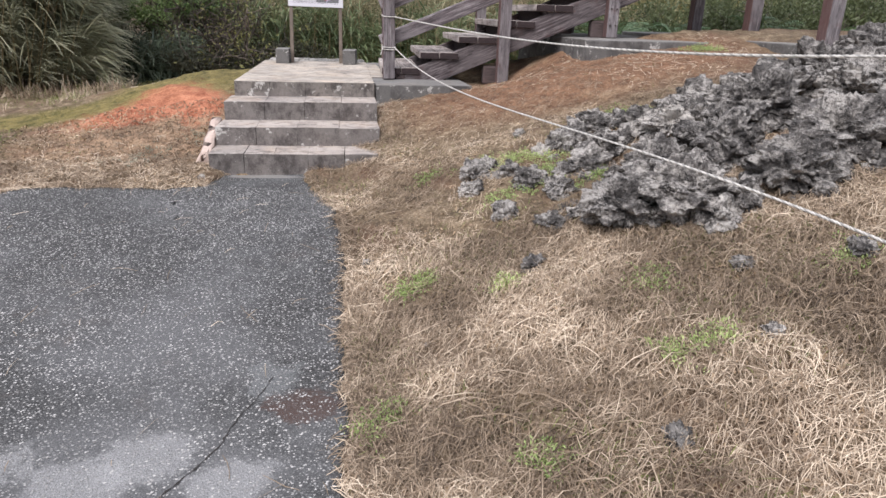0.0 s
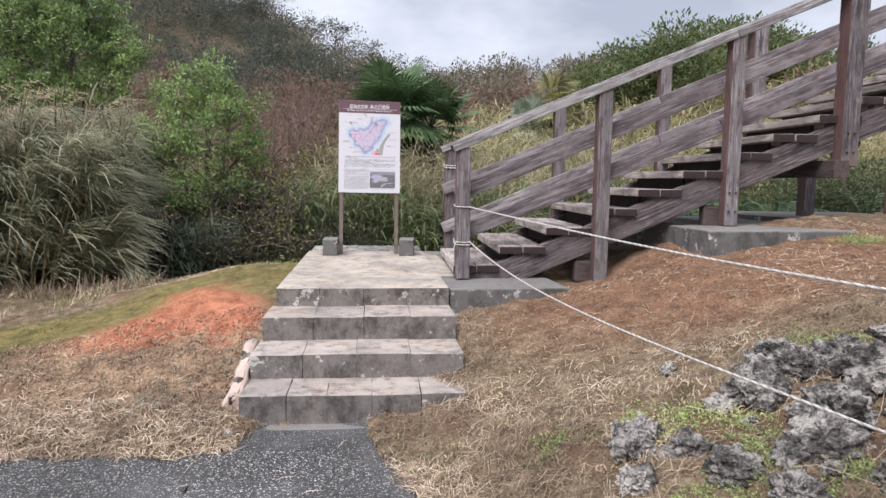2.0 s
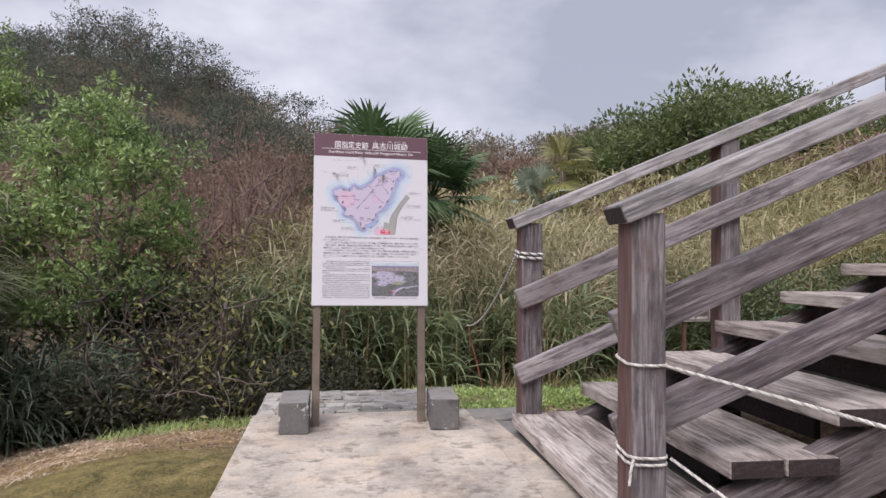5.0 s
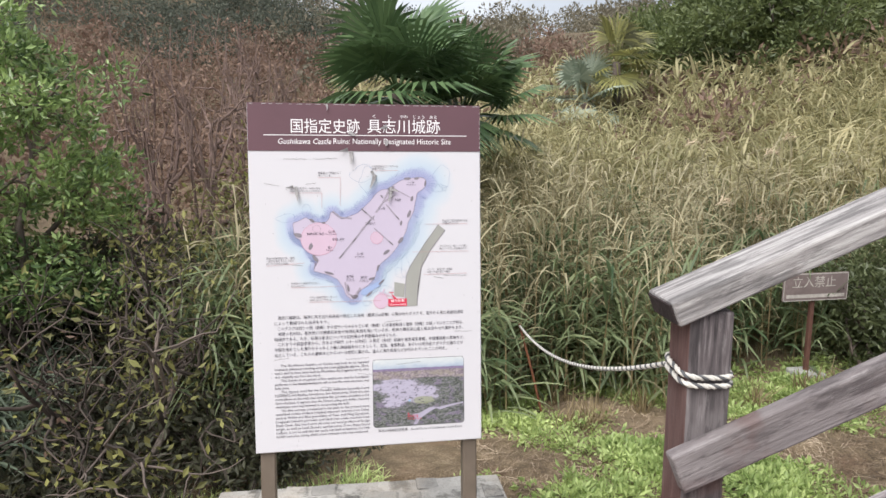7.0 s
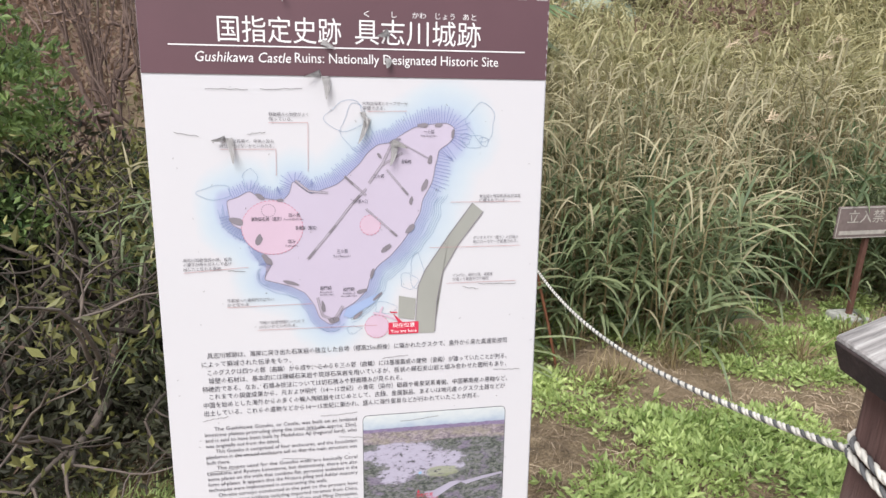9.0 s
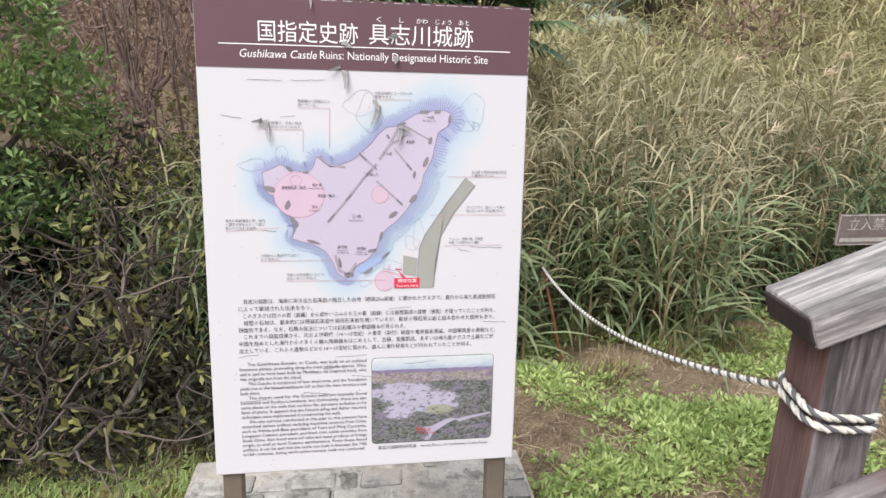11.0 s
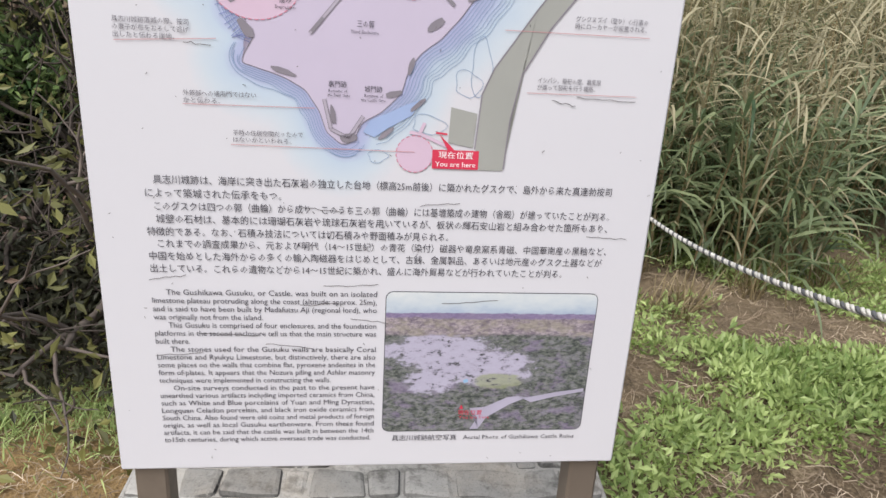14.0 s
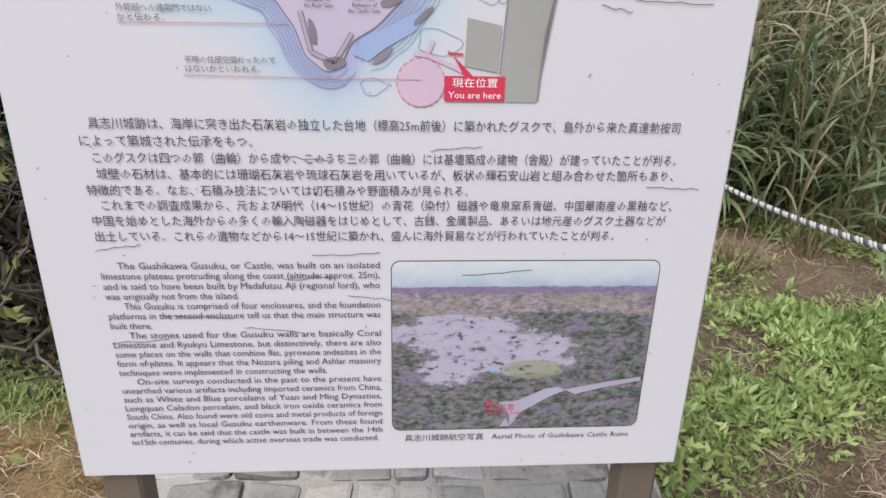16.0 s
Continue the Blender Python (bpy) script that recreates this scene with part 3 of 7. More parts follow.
rim_t = (n_r - 1) * n_c + np.arange(n_c - 1)
N = len(v)
fr = np.stack([rim_r, rim_r + N, rim_r + n_c + N, rim_r + n_c], -1)
ft = np.stack([rim_t + 1, rim_t + 1 + N, rim_t + N, rim_t], -1)
tagged(part("road", mesh_of("road", np.concatenate([v, low]), np.concatenate([f, fr, ft]), ASPHALT, True)),
       "worn grey asphalt with pale aggregate and ragged edge", "road", kind="structure")

# aggregate stones worn proud of the binder
ag = np.random.default_rng(29)
n = 32000
gx, gy = ag.uniform(-3.2, 0.42, n), -9.6 + 5.5 * ag.uniform(0, 1, n) ** 1.1
ok = (gx < road_edge(gy) - 0.02) & (gy < road_end(gx) - 0.03)
gx, gy = gx[ok], gy[ok]
n = len(gx)
STONE_V = np.array([(0, 0, 1), (0.9, 0, 0.1), (0.2, 0.85, 0), (-0.8, 0.4, 0.1), (-0.6, -0.7, 0), (0.4, -0.85, 0.1), (0, 0, -0.7)])
STONE_F = np.array([(0, 1, 2), (0, 2, 3), (0, 3, 4), (0, 4, 5), (0, 5, 1), (6, 2, 1), (6, 3, 2), (6, 4, 3), (6, 5, 4), (6, 1, 5)])
ga, gs = ag.uniform(0, 6.28, n), ag.uniform(0.003, 0.0075, n)
q = STONE_V[None] * gs[:, None, None] * np.array([1, 0.8, 0.5])
gz = road_z(gy) - 0.05 * sm(-2, -7, gx) + 0.014 * wobble(gx, gy, 2.1) + 0.0225
V = np.stack([q[..., 0] * np.cos(ga)[:, None] - q[..., 1] * np.sin(ga)[:, None] + gx[:, None], q[..., 0] * np.sin(ga)[:, None] + q[..., 1] * np.cos(ga)[:, None] + gy[:, None], q[..., 2] + gz[:, None]], -1).reshape(-1, 3)
F = (STONE_F[None] + (np.arange(n) * 7)[:, None, None]).reshape(-1, 3)
tagged(part("aggregate", mesh_of("aggregate", V, F, AGGREGATE)), "pale aggregate stones showing in the worn asphalt", "gravel", kind="stuff")

# crack in the asphalt, filled with dark dirt
crack_r = np.random.default_rng(3)
cy_ = np.linspace(-7.80, -6.80, 60)
cx_ = np.interp(cy_, [-7.8, -7.49, -7.25, -7.1, -6.8], [-0.42, -0.245, -0.11, -0.05, 0.085]) + np.cumsum(crack_r.normal(0, 0.0035, 60))
bm = bmesh.new()
row = []
for k in range(60):
    w = 0.010 * (1 - k / 75) * abs(math.sin(k * 0.9) + 0.6 * math.sin(k * 2.1)) + 0.0015
    z = float(road_z(cy_[k]) + 0.014 * wobble(cx_[k], cy_[k], 2.1)) + 0.026
    row.append((bm.verts.new((cx_[k] - w / 2, cy_[k], z)), bm.verts.new((cx_[k] + w / 2, cy_[k], z))))
for (a, b), (c, d) in zip(row[:-1], row[1:]):
    bm.faces.new((a, b, d, c))
tagged(part("road_crack", bm, plain("crack_fill", (0.035, 0.03, 0.027), 0.95, 0, 0.3, 60)), "dark dirt-filled crack in the asphalt", "road", kind="structure")
# ---- concrete steps and platform ----
TOP = 0.62
STEPS = pose(-0.473, -2.44, 0, 0, 0, -2.5)
steps = thing("concrete_steps", STEPS, "old stained concrete block steps up to a pale platform", "steps")
PLAT_W = 1.365


def block(name, x0, x1, y0, y1, z0, z1, mat, parent, seed, cuts=2, amount=0.004, bev=0.01):
    bm = worn_box(x1 - x0, y1 - y0, z1 - z0, cuts, amount, bev, seed)
    return part(name, bm, mat, parent, m=Matrix.Translation(((x0 + x1) / 2, (y0 + y1) / 2, (z0 + z1) / 2)))


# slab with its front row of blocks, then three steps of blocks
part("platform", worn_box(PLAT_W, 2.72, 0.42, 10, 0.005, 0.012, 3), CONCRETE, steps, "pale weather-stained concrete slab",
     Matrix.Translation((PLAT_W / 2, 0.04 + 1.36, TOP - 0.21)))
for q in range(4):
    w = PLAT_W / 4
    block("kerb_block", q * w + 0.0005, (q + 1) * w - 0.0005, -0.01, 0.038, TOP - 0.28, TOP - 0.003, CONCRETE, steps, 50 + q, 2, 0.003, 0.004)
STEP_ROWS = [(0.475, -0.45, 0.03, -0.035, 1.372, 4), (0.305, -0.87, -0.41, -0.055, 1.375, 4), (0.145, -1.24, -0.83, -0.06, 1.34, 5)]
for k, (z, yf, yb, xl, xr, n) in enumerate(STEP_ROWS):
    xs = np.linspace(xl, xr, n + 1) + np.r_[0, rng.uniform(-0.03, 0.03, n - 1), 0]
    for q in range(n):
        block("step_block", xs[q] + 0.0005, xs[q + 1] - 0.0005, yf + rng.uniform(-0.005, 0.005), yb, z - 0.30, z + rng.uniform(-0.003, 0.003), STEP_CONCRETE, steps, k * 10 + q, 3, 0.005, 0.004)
block("apron", 0.10, 1.36, -1.33, -1.20, -0.16, -0.036, FOOTING, steps, 77)
# pink mortar spill beside the lowest steps
bm = bmesh.new()
bmesh.ops.create_cube(bm, size=1, matrix=Matrix.Diagonal((0.16, 0.62, 0.34, 1)))
bmesh.ops.subdivide_edges(bm, edges=bm.edges[:], cuts=7, use_grid_fill=True)
for v_ in bm.verts:
    up_ = v_.co.z / 0.34 + 0.5
    v_.co.x += 0.085 * up_ if v_.co.x < 0 else 0.0
    v_.co.z -= 0.20 * (0.5 - v_.co.y / 0.62) * up_
    v_.co += noise.noise_vector(v_.co * 11) * 0.02
part("mortar_spill", bm, plain("pink_mortar", (0.60, 0.47, 0.40), 0.95, 0, 0.3, 20, 0.5), steps, "pinkish mortar spill", pose(-0.145, -0.80, 0.16), smooth=True)
# rows of grey pavers at the back, sinking away a little
part("paver_bed", worn_box(PLAT_W - 0.02, 0.82, 0.35, 4, 0.004, 0.01, 9), PAVER, steps, "mortar bed between the pavers", Matrix.Translation((PLAT_W / 2, 2.77 + 0.41, TOP - 0.194)))
for r_ in range(7):
    y0 = 2.77 + r_ * 0.118
    z1 = TOP - 0.004 - (0.0, 0.003, 0.005, 0.006, 0.008, 0.01, 0.014)[r_]
    xs = np.linspace(0.02, PLAT_W - 0.02, 11) + np.r_[0, rng.uniform(-0.04, 0.04, 9), 0]
    for q in range(10):
        block("paver", xs[q] + 0.004, xs[q + 1] - 0.004, y0 + 0.004, y0 + 0.114, z1 - 0.35, z1 + rng.uniform(-0.009, 0.006), PAVER, steps, 200 + r_ * 11 + q, 3, 0.014, 0.014)

for name, x0, x1, y0, y1, z0, z1, lab in (
        ("stair_slab", 0.905, 1.90, -2.49, -0.02, 0.2, 0.600, "grey concrete slab under the wooden stair"),
        ("platform_apron", 0.93, 1.45, -0.015, 0.30, 0.2, 0.612, "pale concrete apron beside the stair foot"),
        ("stair_footing", 3.02, 4.42, -2.68, -0.30, 0.5, 1.09, "grey concrete footing under the stair posts"),
        ("landing_pad", 4.75, 6.6, -3.95, 0.3, 0.6, 1.12, "flat concrete pad below the landing posts")):
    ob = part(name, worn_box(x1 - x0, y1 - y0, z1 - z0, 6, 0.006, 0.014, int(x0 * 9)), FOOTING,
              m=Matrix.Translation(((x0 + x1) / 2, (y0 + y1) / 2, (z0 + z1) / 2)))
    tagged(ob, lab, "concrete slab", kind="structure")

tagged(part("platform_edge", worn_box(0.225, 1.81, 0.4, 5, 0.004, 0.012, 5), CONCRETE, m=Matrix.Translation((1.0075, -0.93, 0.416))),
       "pale stained concrete between the platform and the stair foot", "concrete slab", kind="structure")

# two loose grey blocks beside the sign posts
for at, rz in (((-0.088, -0.035, TOP + 0.09), -2), ((0.775, -0.085, TOP + 0.09), -7)):
    ob = part("concrete_block", worn_box(0.165, 0.37, 0.18, 2, 0.003, 0.008, int(at[0] * 50)), FOOTING, m=Matrix.Translation(at) @ pose(0, 0, 0, 0, 0, rz))
    tagged(ob, "rough grey concrete block lying on the platform", "block", "blocks beside the sign")
# ---- wooden stair ----
STEP_RUN, STEP_RISE = 0.415, 0.1735
SLOPE = 0.415
STAIR = pose(1.095, -1.93, TOP, 0, 0, -4)
stair = thing("wooden_stair", STAIR, "weathered grey-brown timber stair with open risers and slanting rails", "stair")
WIDTH = 1.60
N_STEP = 13
# dark plank ends; also the painted shade of the riser boards
END_GRAIN_AND_SHADE = plain("dark_end_grain_and_riser_shade", (0.035, 0.022, 0.022), 0.9, 0, 0.5, 60, 0.6)
BOLT = plain("rusty_bolt", (0.09, 0.07, 0.065), 0.6, 0.7, 0.3, 40)


def bar(name, p, q, w, h, mat, parent, label="", seed=0, amount=0.004):
    length = (Vector(q) - Vector(p)).length
    bm = worn_box(length, w, h, 4, amount, 0.007, seed)
    return part(name, bm, mat, parent, label, beam_pose(p, q))


def post(x, y, z0, z1, parent, w=0.125, seed=0, name="post"):
    bm = worn_box(w, w, z1 - z0, 4, 0.003, 0.009, seed)
    return part(name, bm, WOOD_Z, parent, m=Matrix.Translation((x, y, (z0 + z1) / 2)))


for k in range(N_STEP):
    x0, z = -0.08 + k * STEP_RUN, 0.10 + k * STEP_RISE
    for q in range(2):
        wp = (STEP_RUN + 0.01) / 2
        bm = worn_box(wp - 0.008, WIDTH - 0.03, 0.068, 4, 0.004, 0.007, k * 2 + q)
        part("tread_plank", bm, WOOD_Y, stair, m=Matrix.Translation((x0 + wp * (q + 0.5), WIDTH / 2 + 0.01 * math.sin(k * 3 + q), z - 0.034 + 0.003 * math.sin(k * 5 + q))))
        part("end_grain", box(wp - 0.014, 0.006, 0.062, 0.002), END_GRAIN_AND_SHADE, stair, "dark end of a tread plank", Matrix.Translation((x0 + wp * (q + 0.5), WIDTH / 2 + 0.01 * math.sin(k * 3 + q) - (WIDTH - 0.03) / 2 - 0.003, z - 0.034 + 0.003 * math.sin(k * 5 + q))))
    # board in near-black colour standing in for the shade between treads
    part("riser_shade_board", worn_box(0.03, WIDTH - 0.40, STEP_RISE - 0.02, 3, 0.003, 0.004, k), END_GRAIN_AND_SHADE, stair, "set-back board coloured near black for the shade behind the treads", Matrix.Translation((x0 + STEP_RUN + 0.15, WIDTH / 2 + 0.12, z + STEP_RISE / 2 - 0.034)))
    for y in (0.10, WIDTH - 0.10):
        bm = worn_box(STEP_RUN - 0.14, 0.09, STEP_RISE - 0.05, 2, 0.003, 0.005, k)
        part("cleat", bm, WOOD_BEAM_SHADED, stair, m=Matrix.Translation((x0 + STEP_RUN / 2 + 0.075, y, z - 0.055 - (STEP_RISE - 0.055) / 2)))
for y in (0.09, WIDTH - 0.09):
    bar("stringer", (0.02, y, -0.135 + 0.0), (N_STEP * STEP_RUN, y, -0.135 + (N_STEP * STEP_RUN) * SLOPE), 0.095, 0.235, WOOD_BEAM_SHADED, stair, seed=int(y * 10))
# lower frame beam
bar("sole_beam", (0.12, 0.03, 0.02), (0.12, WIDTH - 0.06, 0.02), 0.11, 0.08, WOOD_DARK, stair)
POSTS_X = (0.0, 1.245, 2.43, 3.50, 4.70)
for y in (0.0, WIDTH):
    for k, x in enumerate(POSTS_X):
        z1 = (1.138 if y == 0 else 1.19) + x * SLOPE
        x = x + 0.03 * (y > 0 and k == 0)
        z0 = (-0.012, -0.04, 0.475, 1.02, 1.3)[k]
        w = 0.16 if k == 3 else 0.125
        p = post(x, y, z0, z1, stair, w, k + int(y * 7))
        if k in (1, 2):
            # foot block on the inner side
            part("foot_block", worn_box(0.20, 0.11, 0.20, 2, 0.006, 0.02, k), WOOD_DARK, stair, m=Matrix.Translation((x - 0.10, y + (0.12 if y == 0 else -0.12), z0 + 0.08)))
        if k in (2, 3):
            for dz in (0.13, 0.30):
                for dx in (-0.03, 0.03):
                    v, f = tube([(x + dx, y - w / 2 - 0.012, z0 + dz), (x + dx, y - w / 2 + 0.01, z0 + dz)], 0.009, 8)
                    part("bolt", mesh_of("bolt", v, np.concatenate([f, [[0, 1, 2, 3], [0, 3, 4, 7], [4, 5, 6, 7]]]), BOLT), parent=stair)
    s = 0.08 if y == 0 else -0.08
    h0 = 1.170 if y == 0 else 1.222
    # handrail in two lengths, mid rails in lengths that meet on a post
    for a, b in ((-0.095 if y == 0 else -0.08, 2.40), (2.404, 5.2)):
        hr = bar("handrail", (a, y, h0 + a * SLOPE), (b, y, h0 + b * SLOPE), 0.162, 0.07, WOOD_TOP, stair, "bleached grey handrail", int(y * 5 + a))
        if a < 0:
            half_l = math.hypot(b - a, (b - a) * SLOPE) / 2
            part("end_grain", box(0.006, 0.147, 0.058, 0.002), END_GRAIN_AND_SHADE, hr, "dark end grain", Matrix.Translation((-half_l - 0.003, 0, 0)))
    for h in ((0.755, 0.388) if y == 0 else (0.775, 0.35)):
        for a, b in ((-0.06, 2.36), (2.364, 5.2)):
            bar("rail", (a, y + s, h + a * SLOPE), (b, y + s, h + b * SLOPE), 0.045, 0.135 if y == 0 else 0.12, WOOD_X, stair, seed=int(h * 10 + y * 3 + a))
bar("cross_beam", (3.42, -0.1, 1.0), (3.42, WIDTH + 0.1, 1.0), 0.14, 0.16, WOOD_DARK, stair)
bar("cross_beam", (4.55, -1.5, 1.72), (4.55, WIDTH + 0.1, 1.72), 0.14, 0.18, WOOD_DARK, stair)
for x, y in ((4.12, 0.10), (4.0, -1.45), (4.12, WIDTH - 0.1)):
    post(x, y, 0.49, 1.66, stair, 0.14, 3, "support_post")
# ---- ropes ----
def twisted_rope(points, radius=0.0075, pitch=0.05):
    """Three strands laid round one another along the points."""
    pts = np.asarray(points, float)
    seg = np.linalg.norm(np.diff(pts, axis=0), axis=1)
    s = np.r_[0, np.cumsum(seg)]
    n = max(int(s[-1] / (pitch / 6)), 8)
    t = np.linspace(0, s[-1], n)
    c = np.stack([np.interp(t, s, pts[:, k]) for k in range(3)], -1)
    tan = np.gradient(c, axis=0)
    tan /= np.linalg.norm(tan, axis=1)[:, None]
    up = np.array([0.02, 0.03, 1.0])
    a = np.cross(tan, up)
    a /= np.linalg.norm(a, axis=1)[:, None] + 1e-9
    b = np.cross(tan, a)
    out = []
    for k in range(3):
        th = 2 * np.pi * (t / pitch + k / 3)
        q = c + radius * 0.55 * (np.cos(th)[:, None] * a + np.sin(th)[:, None] * b)
        out.append(tube(q, radius * 0.62, 5))
    return out


def rope_thing(lines, label, radius=0.0075, fleck=None):
    rope = thing("rope", lines[0][0], label, "rope")
    o = np.array(lines[0][0])
    strands = [twisted_rope(np.asarray(p) - o, radius) for p in lines]
    v, f = joined([s for st in strands for s in st[:2]])
    part("pale_strand", mesh_of("pale_strand", v, f, ROPE, True), parent=rope)
    v, f = joined([s for st in strands for s in st[2:]])
    part("dark_strand", mesh_of("dark_strand", v, f, fleck or ROPE_FLECK, True), parent=rope)
    return rope


def coil(cx, cy, z, half, turns, drop, rz):
    """Turns round a square post."""
    out = []
    for k in range(int(turns * 24) + 1):
        th = 2 * np.pi * k / 24
        c_, s_ = np.cos(th), np.sin(th)
        r_ = (half + 0.009) / max(abs(c_), abs(s_)) if max(abs(c_), abs(s_)) > 0.8 else (half + 0.009) * 1.22
        x, y = r_ * c_, r_ * s_
        out.append((cx + x * math.cos(rz) - y * math.sin(rz), cy + x * math.sin(rz) + y * math.cos(rz), z - drop * k / 24 / turns + 0.008 * math.sin(th)))
    return out


RZ = radians(-4)
dirx, diry = math.cos(radians(-82)), math.sin(radians(-82))
ax, ay = 1.13, -1.99
upper = [(ax + s * dirx, ay + s * diry, 1.248 - 0.0301 * s - 0.0034 * s ** 2 + 0.0014 * s ** 3) for s in np.linspace(0.02, 6.3, 40)]
lower = [(ax + s * dirx, ay + s * diry, 0.9596 - 0.217 * s + 0.0602 * s ** 2 - 0.0052 * s ** 3) for s in np.linspace(0.06, 6.3, 40)]
rope_thing([upper, coil(1.095, -1.93, 1.265, 0.0625, 1.2, 0.02, RZ)], "white twisted rope tied round the stair post", 0.0052, ROPE_SHADE)
rope_thing([lower, coil(1.095, -1.93, 0.96, 0.0625, 2.2, 0.05, RZ),
            [(1.03, -2.0, 0.94), (1.01, -2.02, 0.90), (1.0, -2.03, 0.86)]], "white twisted rope wound low round the stair post", 0.0052, ROPE_SHADE)
end_post = thing("rope_post", (2.02, -8.26, float(ground_z(2.02, -8.26))), "short weathered wooden post holding the ropes", "post")
part("shaft", worn_box(0.1, 0.1, 1.35, 3, 0.004, 0.01, 4), WOOD_Z, end_post, m=Matrix.Translation((0, 0, 0.6)))

fx, fy = 1.235, -0.337
ex, ey, ez = 1.555, 2.50, 0.945
sag = [(fx - 0.06 + (ex - fx + 0.06) * t, fy + 0.05 + (ey - fy - 0.05) * t, 1.636 + (ez - 1.636) * t - 0.49 * t * (1 - t)) for t in np.linspace(0, 1, 40)]
rope_thing([sag, coil(fx, fy, 1.658, 0.0625, 2.1, 0.05, RZ)], "white rope with dark fleck sagging to a thin stake")
sz_ = float(ground_z(1.73, 2.48))
stake = thing("stake", (1.73, 2.48, sz_), "thin rusty orange stake leaning in the grass", "stake")
v, f = tube([(0.03, 0, -0.1), (-0.08, 0.01, (0.95 - sz_) * 0.5), (-0.18, 0.02, 0.965 - sz_)], 0.009, 8)
part("rod", mesh_of("rod", v, f, plain("orange_rust", (0.23, 0.09, 0.05), 0.7, 0.1, 0.4, 20), True), parent=stake)
# ---- information sign ----
SIGN = pose(0, 0, 1.322, 0, 0.6, 0) @ pose(0, 0, 0, -5.8, 0, 0)
SIGN_H = 1.051
sign = thing("information_sign", (0.355, 0.03, TOP), "white map and text panel with maroon header on two brown posts", "sign")
SIGN_L = sign.matrix_world.inverted() @ SIGN


def flat_mat(name, color, vary=0.06):
    return plain(name, color, 0.45, 0, vary, 12)


panel = part("panel", box(0.70, 0.010, SIGN_H, 0.002, (0.35, 0.005, SIGN_H / 2)), PANEL_WHITE, sign, "white sheet panel with cracked film", SIGN_L)
part("header", box(0.698, 0.002, 0.141, 0, (0.35, -0.0006, 0.912 + 0.0705)), PANEL_BROWN, panel, "maroon title band")
for x in (0.034, 0.664):
    post_ob = part("post", box(0.045, 0.045, 1.80, 0.004, (x, 0.036, 0.10)), STEEL_BROWN, sign, m=SIGN_L)


def layer(name, pts, depth, mat, label=""):
    """A flat printed shape on the panel, from its outline in panel metres."""
    bm = bmesh.new()
    bm.faces.new([bm.verts.new((u, -depth, v)) for u, v in pts])
    bmesh.ops.triangulate(bm, faces=bm.faces[:])
    bmesh.ops.recalc_face_normals(bm, faces=bm.faces[:])
    if bm.faces[:] and bm.faces[0].normal.y > 0:
        bmesh.ops.reverse_faces(bm, faces=bm.faces[:])
    return part(name, bm, mat, panel, label)


def strokes(name, lines, width, depth, mat, label=""):
    """Thin printed lines."""
    bm = bmesh.new()
    for line in lines:
        for (u0, v0), (u1, v1) in zip(line[:-1], line[1:]):
            d = Vector((u1 - u0, v1 - v0))
            if d.length < 1e-6:
                continue
            n_ = Vector((-d.y, d.x)).normalized() * width / 2
            bm.faces.new([bm.verts.new((u, -depth, v)) for u, v in ((u0 + n_.x, v0 + n_.y), (u0 - n_.x, v0 - n_.y), (u1 - n_.x, v1 - n_.y), (u1 + n_.x, v1 + n_.y))])
    return part(name, bm, mat, panel, label)


def text_verts(body, width, height, shear=0.0, res=2):
    """A line of text as vertices and triangles, scaled to width and letter height, from its lower left."""
    c = bpy.data.curves.new("text", "FONT")
    c.body, c.resolution_u, c.shear = body, res, shear
    ob = bpy.data.objects.new("text", c)
    scene.collection.objects.link(ob)
    dg = bpy.context.evaluated_depsgraph_get()
    me = bpy.data.meshes.new_from_object(ob.evaluated_get(dg))
    me.calc_loop_triangles()
    v = np.empty(len(me.vertices) * 3, np.float32)
    me.vertices.foreach_get("co", v)
    t = np.empty(len(me.loop_triangles) * 3, np.int32)
    me.loop_triangles.foreach_get("vertices", t)
    v, t = v.reshape(-1, 3), t.reshape(-1, 3)
    bpy.data.objects.remove(ob)
    bpy.data.curves.remove(c)
    bpy.data.meshes.remove(me)
    x0 = v[:, 0].min()
    k = width / (v[:, 0].max() - x0)
    return np.stack([(v[:, 0] - x0) * k, 0 * v[:, 0], v[:, 1] * height], -1), t


def print_text(name, rows, mat, depth=0.0022, label=""):
    """rows: body, left, base line, width, height of the font's em."""
    pieces = []
    for body, u, v0, w, h, *more in rows:
        v, t = text_verts(body, w, h, *more)
        pieces.append((v + np.array([u, -depth, v0]), t))
    v, t = joined(pieces)
    return part(name, mesh_of(name, v, t, mat), parent=panel, label=label)


WHITE_INK = flat_mat("white_ink", (0.82, 0.8, 0.81))
print_text("title", [("国指定史跡", 0.1255, 0.9685, 0.203, 0.046)], WHITE_INK, 0.0024, "white title characters")
print_text("title", [("具志川城跡", 0.3515, 0.9695, 0.2223, 0.046)], WHITE_INK, 0.0024, "white title characters")
print_text("title_reading", [("く", 0.367, 1.012, 0.010, 0.012), ("し", 0.415, 1.012, 0.009, 0.012), ("かわ", 0.451, 1.012, 0.024, 0.012), ("じょう", 0.492, 1.012, 0.034, 0.012), ("あと", 0.541, 1.012, 0.024, 0.012)], WHITE_INK, 0.0024)
print_text("subtitle", [("Gushikawa Castle", 0.0877, 0.9325, 0.1555, 0.0235, 0.2), ("Ruins: Nationally Designated Historic Site", 0.2496, 0.9335, 0.3576, 0.0235)], WHITE_INK, 0.0024)
strokes("title_rule", [[(0.046, 0.9585), (0.656, 0.9595)]], 0.0022, 0.0024, WHITE_INK)

